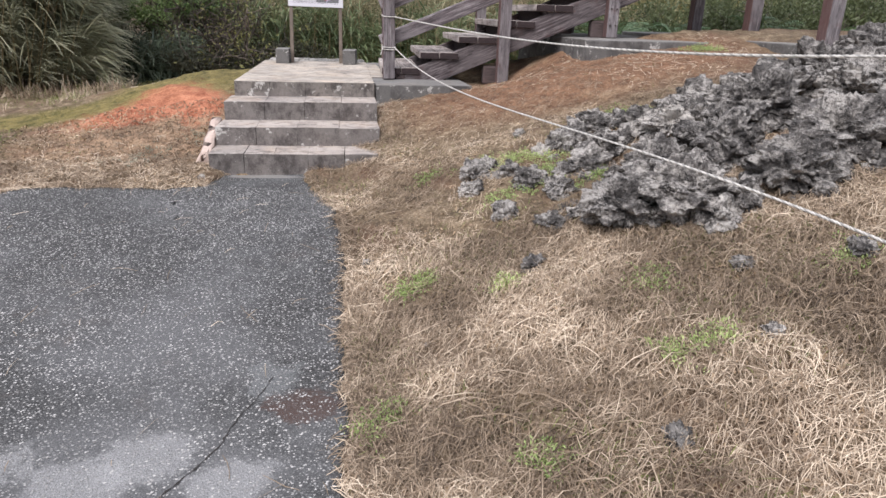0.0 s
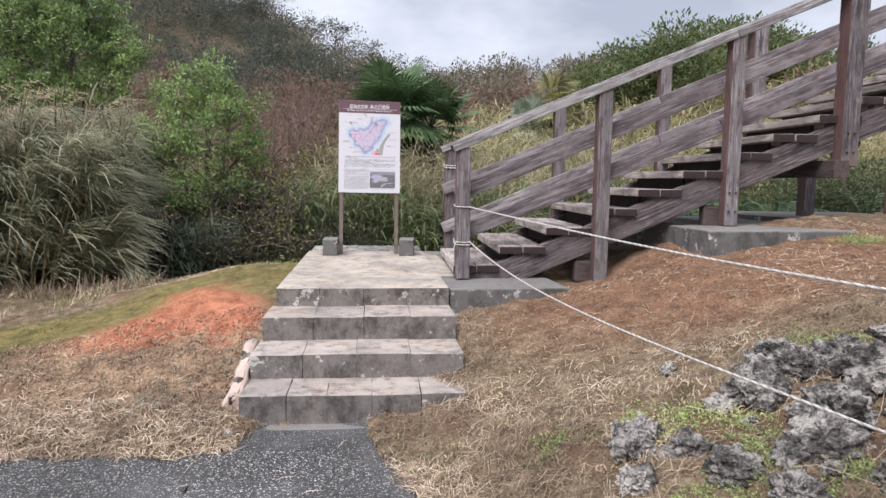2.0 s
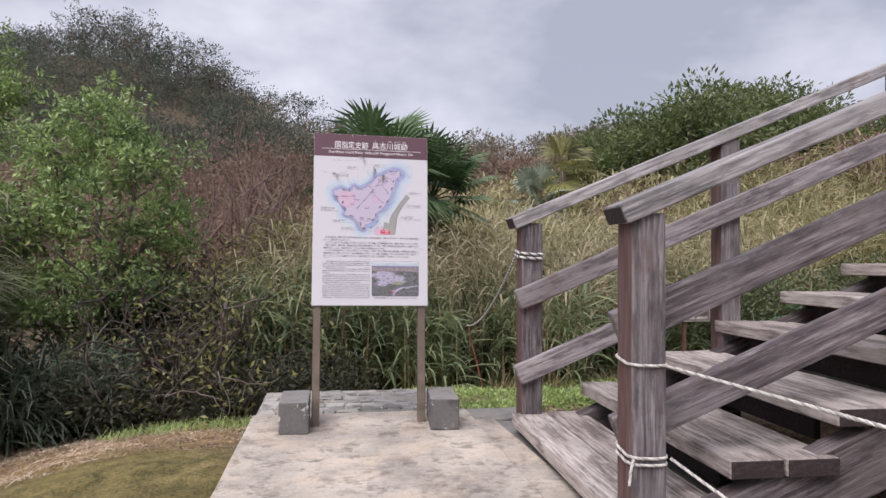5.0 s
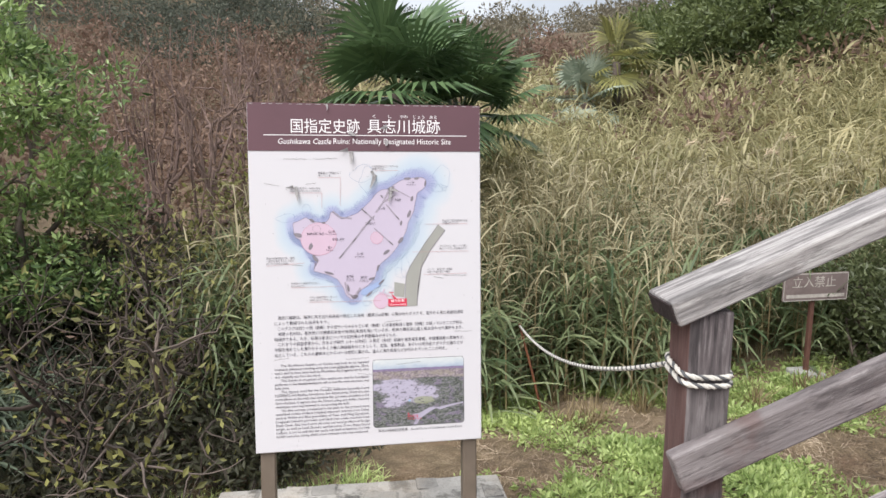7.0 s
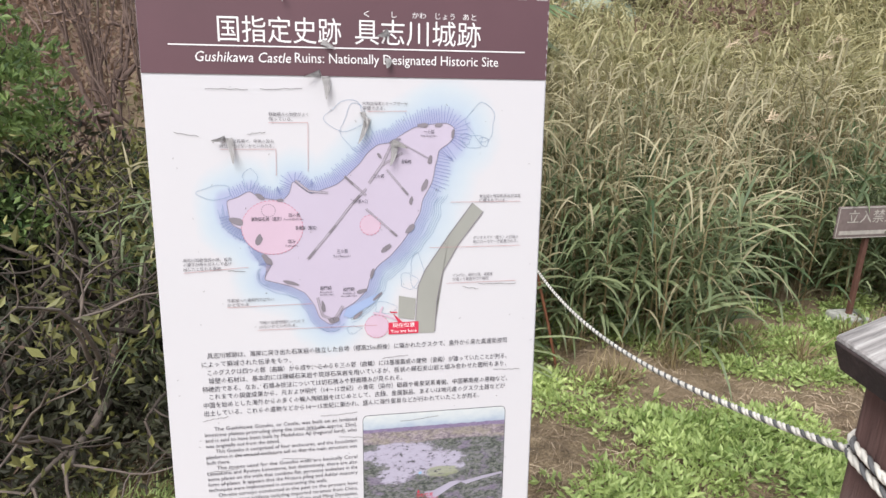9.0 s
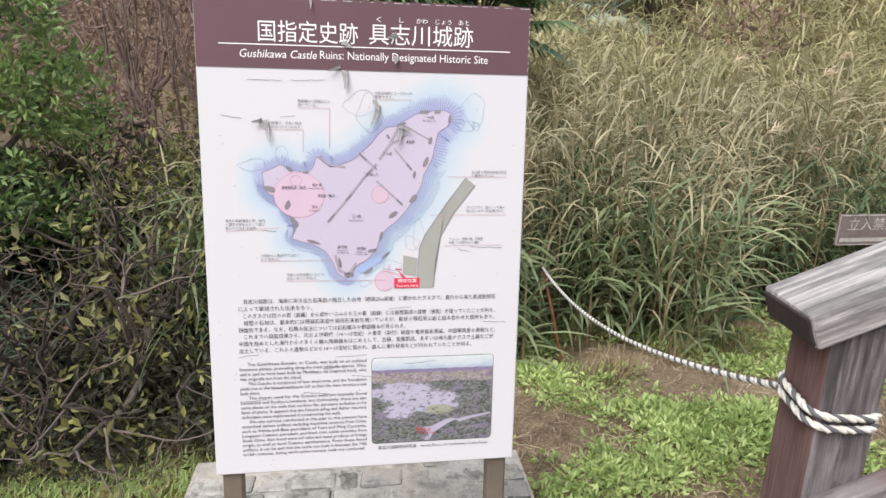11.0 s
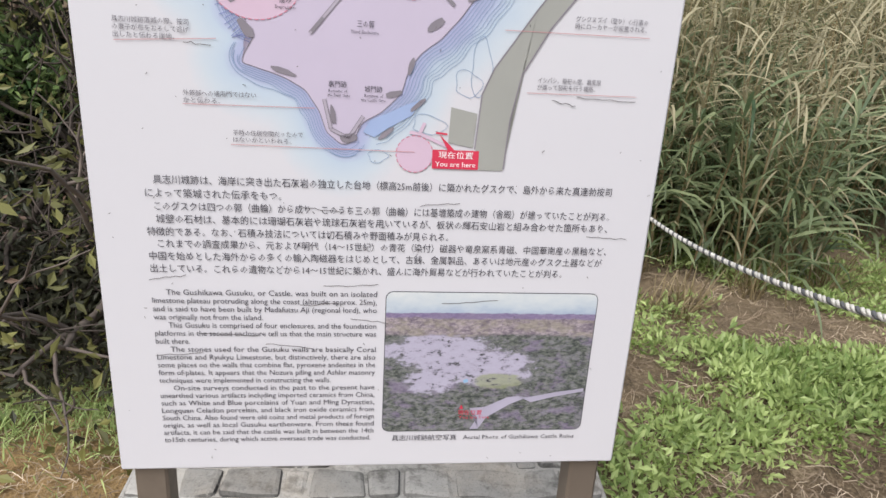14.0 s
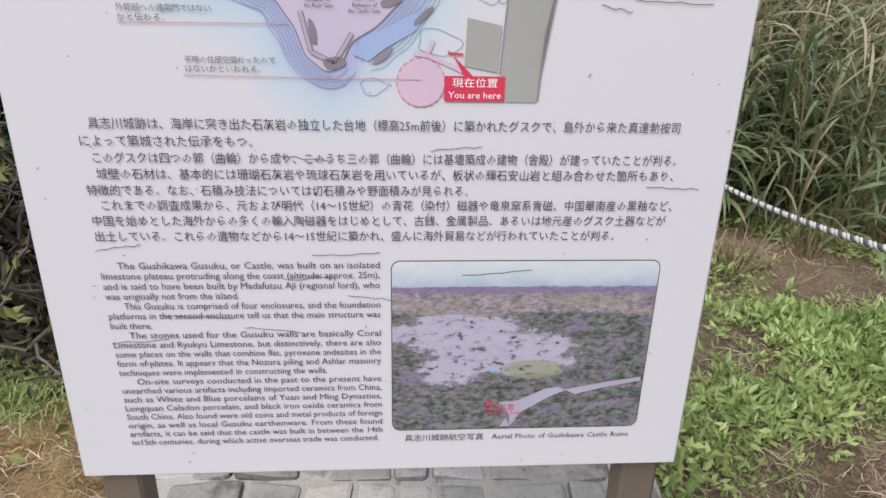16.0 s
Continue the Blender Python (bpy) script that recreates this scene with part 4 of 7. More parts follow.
# map: island, pale sea rim, cliff hatching, contour lines, road
ISLE = [(0.124, 0.698), (0.143, 0.704), (0.165, 0.714), (0.177, 0.703), (0.220, 0.696), (0.232, 0.709), (0.239, 0.732), (0.252, 0.720), (0.269, 0.708), (0.294, 0.716), (0.320, 0.726), (0.352, 0.756), (0.371, 0.780), (0.389, 0.795),
        (0.411, 0.798), (0.450, 0.824), (0.483, 0.830), (0.514, 0.834), (0.529, 0.825), (0.529, 0.808), (0.518, 0.796), (0.500, 0.785), (0.496, 0.760), (0.488, 0.725), (0.471, 0.695), (0.465, 0.667), (0.451, 0.640), (0.427, 0.607),
        (0.411, 0.590), (0.385, 0.569), (0.371, 0.546), (0.366, 0.524), (0.341, 0.500), (0.321, 0.489), (0.312, 0.468), (0.298, 0.461), (0.279, 0.475), (0.270, 0.502), (0.255, 0.524), (0.234, 0.537), (0.181, 0.552), (0.198, 0.584),
        (0.177, 0.607), (0.174, 0.633), (0.131, 0.654), (0.126, 0.676)]


def rim(grow, wob, seed, n=240):
    """The island's outline, pushed outward by `grow`, smoother the further out, and made uneven."""
    pts = np.array(ISLE)
    nxt = np.r_[pts, pts[:1]]
    s = np.r_[0, np.cumsum(np.linalg.norm(np.diff(nxt, axis=0), axis=1))]
    t = np.linspace(0, s[-1], n, endpoint=False)
    p = np.stack([np.interp(t, s, nxt[:, k]) for k in range(2)], -1)
    k_ = max(int(3 + grow * 700), 3)
    ker = np.hanning(k_ + 2)[1:-1]
    ker /= ker.sum()
    wrap = np.r_[p[-k_:], p, p[:k_]]
    p = np.stack([np.convolve(wrap[:, k], ker, "same")[k_:-k_] for k in range(2)], -1)
    tan = np.roll(p, -2, 0) - np.roll(p, 2, 0)
    nrm = np.stack([-tan[:, 1], tan[:, 0]], -1)
    nrm /= np.linalg.norm(nrm, axis=1)[:, None] + 1e-9
    r = np.random.default_rng(seed)
    ph = r.uniform(0, 6.28, 4)
    a = np.arange(n) / n * 2 * np.pi
    w = sum(np.sin(a * f_ + q) for f_, q in zip((7, 13, 23, 37), ph)) / 4
    side = 1 + 0.25 * np.cos(a - 2.6)
    return p + nrm * (grow * side + wob * w)[:, None]


def shore_print():
    """Sea tint round the island: the distance to the shore is stored on a fine sheet, and the tint follows it."""
    shore = rim(0.0, 0.001, 5)
    us, vs = np.linspace(0.003, 0.697, 220), np.linspace(0.003, 0.909, 290)
    U, V = np.meshgrid(us, vs)
    d = np.sqrt(((U[..., None] - shore[:, 0]) ** 2 + (V[..., None] - shore[:, 1]) ** 2).min(-1))
    # the shallows reach further out on the road side
    d = d * (1 - 0.30 * sm(0.40, 0.52, U) * sm(0.42, 0.60, V))
    w = len(us)
    i, j = np.meshgrid(np.arange(len(vs) - 1), np.arange(w - 1), indexing="ij")
    a_ = (i * w + j).ravel()
    quads = np.stack([a_, a_ + 1, a_ + w + 1, a_ + w], -1)
    me = mesh_of("sea_tint", np.stack([U, 0 * U - 0.0006, V], -1).reshape(-1, 3), quads, None)
    at = me.attributes.new("shore", "FLOAT", "POINT")
    at.data.foreach_set("value", d.ravel().astype(np.float32))
    m, n, l, b_ = material("sea_print")
    src = n.new("ShaderNodeAttribute")
    src.attribute_name = "shore"
    wob = noise_tex(n, l, 12, 3, 0.55, coords(n))
    e = maths(n, l, "ADD", src.outputs["Fac"], maths(n, l, "MULTIPLY", maths(n, l, "SUBTRACT", wob, 0.5), 0.03))
    r_ = ramp(n, [(0.0, (0.35, 0.36, 0.54)), (0.2, (0.37, 0.405, 0.565)), (0.36, (0.44, 0.515, 0.60)), (0.66, (0.50, 0.55, 0.60)), (0.97, (0.57, 0.557, 0.585))])
    l.new(maths(n, l, "DIVIDE", e, 0.066), r_.inputs["Fac"])
    l.new(r_.outputs["Color"], b_.inputs["Base Color"])
    b_.inputs["Roughness"].default_value = 0.45
    me.materials.clear()
    me.materials.append(m)
    part("sea_tint", me, parent=panel, label="soft blue sea tint round the plan")


shore_print()
LAV = flat_mat("island_lavender", (0.49, 0.43, 0.535), 0.05)
layer("island", rim(0.0, 0.001, 5), 0.0012, LAV, "pale lavender island plan")
GREY_STONE = flat_mat("wall_grey", (0.23, 0.205, 0.235), 0.25)
PALE_STONE = flat_mat("wall_pale_grey", (0.40, 0.355, 0.42), 0.15)
HATCH = flat_mat("cliff_hatch_blue", (0.20, 0.225, 0.44))
CONTOUR = flat_mat("contour_blue", (0.22, 0.30, 0.44))
edge_pts = rim(0.0, 0.001, 5)
strokes("island_edge", [list(map(tuple, np.r_[edge_pts, edge_pts[:1]]))], 0.0009, 0.0017, GREY_STONE)
r9 = np.random.default_rng(4)
# cliffs as hatching on the seaward sides
inner, outer = rim(0.0, 0.001, 5, 640), rim(0.026, 0.003, 5, 640)
hatch = []
for k in list(range(6, 258, 2)) + list(range(560, 628, 2)) + list(range(262, 306, 3)):
    q = r9.uniform(0.7, 1.05)
    hatch.append([tuple(inner[k]), tuple(inner[k] + (outer[k] - inner[k]) * q)])
tagged(strokes("cliff_hatching", hatch, 0.0007, 0.0016, HATCH), kind="stuff")
lines = []
for k in range(9):
    g_ = 0.004 + 0.0034 * k
    ring = rim(g_, 0.0012 + 0.0005 * k, 5 + k // 5, 420)
    for a0, a1 in ((196, 300), (300, 366), (368, 420)):
        if k > 5 and a0 != 196:
            continue
        lines.append(list(map(tuple, ring[a0 + int(r9.integers(0, 8)):a1 - int(r9.integers(0, 8))])))
# loops of the reef further out
for cu, cv, ru, rv in ((0.335, 0.845, 0.035, 0.024), (0.352, 0.825, 0.026, 0.036), (0.58, 0.835, 0.026, 0.03), (0.565, 0.80, 0.018, 0.014), (0.585, 0.80, 0.009, 0.008), (0.55, 0.805, 0.011, 0.009), (0.107, 0.712, 0.028, 0.012), (0.165, 0.735, 0.012, 0.016),
                       (0.46, 0.56, 0.012, 0.03), (0.445, 0.54, 0.016, 0.016), (0.34, 0.449, 0.012, 0.007), (0.40, 0.49, 0.02, 0.012)):
    ph = r9.uniform(0, 6.28, 2)
    lines.append([(cu + ru * math.cos(q * 0.2618) * (1 + 0.2 * math.sin(3 * q * 0.2618 + ph[0])), cv + rv * math.sin(q * 0.2618) * (1 + 0.2 * math.sin(2 * q * 0.2618 + ph[1]))) for q in range(25)])
tagged(strokes("contour_line", lines, 0.0006, 0.0015, CONTOUR), kind="stuff")
layer("castle_pond", [(0.322, 0.478), (0.330, 0.492), (0.352, 0.502), (0.372, 0.512), (0.392, 0.520), (0.380, 0.500), (0.352, 0.484), (0.336, 0.472)], 0.0018, flat_mat("plan_blue", (0.30, 0.38, 0.58)))


def remnant(u, v0, ang, length, width):
    """A grey lump of old wall on the plan."""
    d_ = np.array([math.cos(radians(ang)), math.sin(radians(ang))])
    n_ = np.array([-d_[1], d_[0]])
    pts = [np.array([u, v0]) + d_ * length / 2 * math.cos(q * 0.6283) * r9.uniform(0.75, 1.1) + n_ * width / 2 * math.sin(q * 0.6283) * r9.uniform(0.7, 1.1) for q in range(10)]
    layer("wall_remnant", pts, 0.0022, GREY_STONE)


for u, v0, ang, L_, W_ in ((0.181, 0.704, -35, 0.018, 0.009), (0.216, 0.697, 0, 0.014, 0.007), (0.140, 0.661, -20, 0.028, 0.013), (0.176, 0.627, 75, 0.022, 0.013), (0.189, 0.590, -50, 0.028, 0.013), (0.471, 0.829, 3, 0.024, 0.009), (0.499, 0.830, 12, 0.018, 0.008), (0.526, 0.815, 80, 0.018, 0.006),
                           (0.484, 0.767, 75, 0.018, 0.010), (0.475, 0.722, 65, 0.026, 0.011), (0.450, 0.693, 80, 0.018, 0.007), (0.448, 0.641, 45, 0.024, 0.011), (0.404, 0.605, 40, 0.026, 0.011), (0.392, 0.775, -50, 0.014, 0.006), (0.420, 0.801, 20, 0.026, 0.010), (0.228, 0.545, -15, 0.034, 0.007),
                           (0.286, 0.497, -80, 0.026, 0.007), (0.305, 0.470, 10, 0.024, 0.014), (0.349, 0.477, 40, 0.024, 0.007), (0.387, 0.513, 40, 0.030, 0.007), (0.357, 0.524, 15, 0.022, 0.009), (0.377, 0.557, 75, 0.022, 0.007)):
    remnant(u, v0, ang, L_, W_)
for wall_line, w in (([(0.260, 0.588), (0.308, 0.645), (0.338, 0.684), (0.368, 0.716)], 0.0055), ([(0.373, 0.726), (0.397, 0.760), (0.415, 0.797)], 0.006), ([(0.367, 0.679), (0.424, 0.627)], 0.0045), ([(0.405, 0.750), (0.444, 0.704)], 0.0045),
                     ([(0.397, 0.758), (0.434, 0.780)], 0.0045), ([(0.432, 0.797), (0.482, 0.770)], 0.003), ([(0.243, 0.732), (0.266, 0.713), (0.300, 0.709)], 0.005), ([(0.329, 0.739), (0.3675, 0.704)], 0.005), ([(0.276, 0.515), (0.284, 0.480), (0.305, 0.470), (0.322, 0.497)], 0.006)):
    strokes("inner_wall", [wall_line], w * 0.8, 0.0020, GREY_STONE)
    strokes("wall_core", [wall_line], w * 0.55, 0.0022, PALE_STONE)
for wall_line in ([(0.262, 0.590), (0.275, 0.606)], [(0.300, 0.636), (0.312, 0.650)], [(0.345, 0.692), (0.356, 0.704)], [(0.412, 0.638), (0.424, 0.627)], [(0.433, 0.717), (0.444, 0.704)], [(0.33, 0.738), (0.345, 0.724)]):
    strokes("wall_remnant", [wall_line], 0.0042, 0.0024, GREY_STONE)
PINK = flat_mat("plan_pink", (0.56, 0.415, 0.515))
DASH = flat_mat("plan_dash_red", (0.56, 0.20, 0.27))
for cu, cv, ru, rv in ((0.2005, 0.648, 0.053, 0.0485), (0.3745, 0.649, 0.0185, 0.0185), (0.385, 0.4535, 0.0225, 0.0225)):
    layer("pink_area", [(cu + ru * math.cos(q * 0.1745), cv + rv * math.sin(q * 0.1745)) for q in range(36)], 0.0018, PINK)
    n_ = int(ru * 900)
    strokes("pink_rim", [[(cu + ru * math.cos(6.2832 * (q + s_) / n_), cv + rv * math.sin(6.2832 * (q + s_) / n_)) for s_ in (0, 0.3, 0.6)] for q in range(n_)], 0.0011, 0.0020, DASH)
strokes("ruin_ring", [[(0.1947 + 0.012 * math.cos(0.35 * (q + s_)), 0.679 + 0.011 * math.sin(0.35 * (q + s_))) for s_ in (0, 0.6)] for q in range(18)], 0.0011, 0.0021, GREY_STONE)
ROAD_GREY = flat_mat("plan_road", (0.31, 0.31, 0.285))
layer("plan_road", [(0.5657, 0.687), (0.5868, 0.670), (0.539, 0.608), (0.5093, 0.554), (0.499, 0.4985), (0.4955, 0.436), (0.466, 0.436), (0.4585, 0.4665), (0.4625, 0.529), (0.4755, 0.560), (0.5224, 0.630)], 0.0018, ROAD_GREY)
strokes("road_kerb", [[(0.459, 0.462), (0.4635, 0.529), (0.4765, 0.560), (0.5235, 0.630), (0.5657, 0.687)], [(0.4965, 0.438), (0.500, 0.4985), (0.5103, 0.554), (0.540, 0.608), (0.5868, 0.670)]], 0.0016, 0.0021, GREY_STONE)
layer("plan_yard", [(0.427, 0.512), (0.459, 0.5055), (0.4565, 0.4635), (0.4257, 0.469)], 0.0018, ROAD_GREY)
strokes("plan_steps", [[(0.378, 0.480), (0.392, 0.478), (0.430, 0.462)], [(0.391, 0.480), (0.396, 0.492)]], 0.004, 0.0019, PINK)
RED = flat_mat("marker_red", (0.55, 0.03, 0.07))
layer("marker", [(0.407, 0.4365), (0.4645, 0.4365), (0.4645, 0.460), (0.434, 0.460), (0.4145, 0.479), (0.4255, 0.460), (0.407, 0.460)], 0.0025, RED, "red marker")
strokes("marker_point", [[(0.410, 0.4805), (0.424, 0.4795)]], 0.0022, 0.0025, RED)
print_text("marker_text", [("現在位置", 0.4145, 0.4505, 0.043, 0.0092), ("You are here", 0.411, 0.4395, 0.050, 0.0088)], WHITE_INK, 0.0029)
# captions with their rules
FADED = flat_mat("faded_ink", (0.13, 0.12, 0.14))
CAPTIONS = [("野面積みの城壁がよく", "残っている。", 0.202, 0.844, 0.067), ("大和泊海岸とミーフガーが", "展望できる。", 0.363, 0.864, 0.08), ("窪地では馬場で、中央の窪み", "は住居ではないかといわれる。", 0.119, 0.798, 0.09),
            ("安山岩と琉球石灰岩が交互", "に積まれている。", 0.5785, 0.697, 0.08), ("グシクヌブイ（登り）の行事の", "時にローカヤーが設置される。", 0.5685, 0.618, 0.088), ("イシバシ。祭祀の際、君風原", "が座って祭祀を行う場所。", 0.530, 0.546, 0.078),
            ("具志川城跡落城の際、按司", "の妻子が布をおろして逃げ", 0.045, 0.590, 0.082), ("外郭部への通用門ではない", "かと伝わる。", 0.116, 0.513, 0.082), ("平時の住居空間だったので", "はないかといわれる。", 0.170, 0.469, 0.081)]
rows_ = []
for one, two, u, v0, w in CAPTIONS:
    rows_ += [(one, u, v0, w, 0.0072, 0.0, 1), (two, u, v0 - 0.0082, w * len(two) / max(len(one), len(two)), 0.0072, 0.0, 1)]
rows_.append(("出したと伝わる崖地。", 0.045, 0.5736, 0.066, 0.0072, 0.0, 1))
rules = [[(0.201, 0.8325), (0.268, 0.833), (0.266, 0.748)], [(0.119, 0.787), (0.212, 0.787), (0.211, 0.741)], [(0.372, 0.853), (0.442, 0.854)], [(0.524, 0.689), (0.658, 0.689)], [(0.485, 0.6035), (0.661, 0.6035)], [(0.518, 0.533), (0.655, 0.534)],
         [(0.045, 0.570), (0.156, 0.577)], [(0.115, 0.503), (0.265, 0.504)], [(0.167, 0.4575), (0.385, 0.456)]]
tagged(print_text("caption", rows_, FADED, 0.0027, "small grey captions"), kind="stuff")
tagged(strokes("caption_rule", rules, 0.0008, 0.0024, flat_mat("rule_red", (0.50, 0.27, 0.28))), kind="stuff")
tagged(print_text("plan_names", [("建物礎石跡（推定）", 0.1646, 0.661, 0.052, 0.008, 0.0, 1), ("四の郭", 0.2296, 0.667, 0.0195, 0.008, 0.0, 1), ("馬場跡（推定）", 0.2403, 0.6435, 0.0375, 0.008, 0.0, 1), ("窪み", 0.2265, 0.6195, 0.0135, 0.008, 0.0, 1), ("二の郭入口", 0.3414, 0.690, 0.0285, 0.008, 0.0, 1),
                          ("三の郭", 0.3132, 0.598, 0.0195, 0.009, 0.0, 1), ("裏門跡", 0.281, 0.530, 0.021, 0.008, 0.0, 1), ("城門跡", 0.323, 0.526, 0.021, 0.008, 0.0, 1), ("一の郭", 0.4725, 0.815, 0.019, 0.008, 0.0, 1), ("舎殿跡", 0.431, 0.7615, 0.019, 0.008, 0.0, 1), ("二の郭", 0.381, 0.7355, 0.0195, 0.008, 0.0, 1),
                          ("Remains of", 0.281, 0.5235, 0.022, 0.0052, 0.0, 1), ("the Rear Gate", 0.280, 0.5185, 0.026, 0.0052, 0.0, 1), ("Remains of", 0.323, 0.5195, 0.022, 0.0052, 0.0, 1), ("the Castle Gate", 0.319, 0.5145, 0.029, 0.0052, 0.0, 1), ("Third Enclosure", 0.306, 0.5905, 0.032, 0.0058, 0.0, 1),
                          ("First Enclosure", 0.467, 0.809, 0.030, 0.0052, 0.0, 1), ("Fourth Enclosure", 0.221, 0.661, 0.034, 0.0052, 0.0, 1), ("Depression", 0.222, 0.613, 0.022, 0.0052, 0.0, 1)], INK, 0.0029), kind="stuff")

JP = [("具志川城跡は、海岸に突き出た石灰岩の独立した台地（標高25m前後）に築かれたグスクで、島外から来た真達勃按司", 0.0747, 0.408, 0.5665),
      ("によって築城された伝承をもつ。", 0.0643, 0.3913, 0.160),
      ("このグスクは四つの郭（曲輪）から成り、このうち三の郭（曲輪）には基壇築成の建物（舎殿）が建っていたことが判る。", 0.0738, 0.375, 0.5686),
      ("城壁の石材は、基本的には珊瑚石灰岩や琉球石灰岩を用いているが、板状の輝石安山岩と組み合わせた箇所もあり、", 0.0745, 0.359, 0.5675),
      ("特徴的である。なお、石積み技法については切石積みや野面積みが見られる。", 0.0628, 0.3426, 0.3706),
      ("これまでの調査成果から、元および明代（14～15世紀）の青花（染付）磁器や竜泉窯系青磁、中国華南産の黒釉など、", 0.0741, 0.3272, 0.571),
      ("中国を始めとした海外からの多くの輸入陶磁器をはじめとして、古銭、金属製品、あるいは地元産のグスク土器などが", 0.0629, 0.311, 0.578),
      ("出土している。これらの遺物などから14～15世紀に築かれ、盛んに海外貿易などが行われていたことが判る。", 0.0629, 0.2946, 0.5253)]
print_text("japanese_text", [(b_, u, v0, w, 0.0122, 0.0, 1) for b_, u, v0, w in JP], INK, label="black Japanese print")
EN = [("The Gushikawa Gusuku, or Castle, was built on an isolated", 1, 1), ("limestone plateau protruding along the coast (altitude: approx. 25m),", 0, 1),
      ("and is said to have been built by Madafutsu Aji (regional lord), who", 0, 1), ("was originally not from the island.", 0, 0.48),
      ("This Gusuku is comprised of four enclosures, and the foundation", 1, 1), ("platforms in the second enclosure tell us that the main structure was", 0, 1), ("built there.", 0, 0.15),
      ("The stones used for the Gusuku walls are basically Coral", 1, 1), ("Limestone and Ryukyu Limestone, but distinctively, there are also", 0, 1),
      ("some places on the walls that combine flat, pyroxene andesites in the", 0, 1), ("form of plates. It appears that the Nozura piling and Ashlar masonry", 0, 1),
      ("techniques were implemented in constructing the walls.", 0, 0.79),
      ("On-site surveys conducted in the past to the present have", 1, 1), ("unearthed various artifacts including imported ceramics from China,", 0, 1),
      ("such as White and Blue porcelains of Yuan and Ming Dynasties,", 0, 1), ("Longquan Celadon porcelain, and black iron oxide ceramics from", 0, 1),
      ("South China. Also found were old coins and metal products of foreign", 0, 1), ("origin, as well as local Gusuku earthenware. From these found", 0, 1),
      ("artifacts, it can be said that the castle was built in between the 14th", 0, 1), ("to15th centuries, during which active overseas trade was conducted.", 0, 0.985)]
print_text("english_text", [(b_, 0.0615 + 0.0175 * ind, 0.2635 - 0.01147 * k, (0.2825 * w if w < 1 else 0.2825 - 0.0175 * ind), 0.0108, 0.0, 2) for k, (b_, ind, w) in enumerate(EN)], INK, label="black English print")
print_text("photo_caption", [("具志川城跡航空写真", 0.370, 0.0435, 0.092, 0.0105, 0.0, 1), ("Aerial Photo of Gushikawa Castle Ruins", 0.472, 0.0440, 0.163, 0.0100, 0.0, 1)], INK)


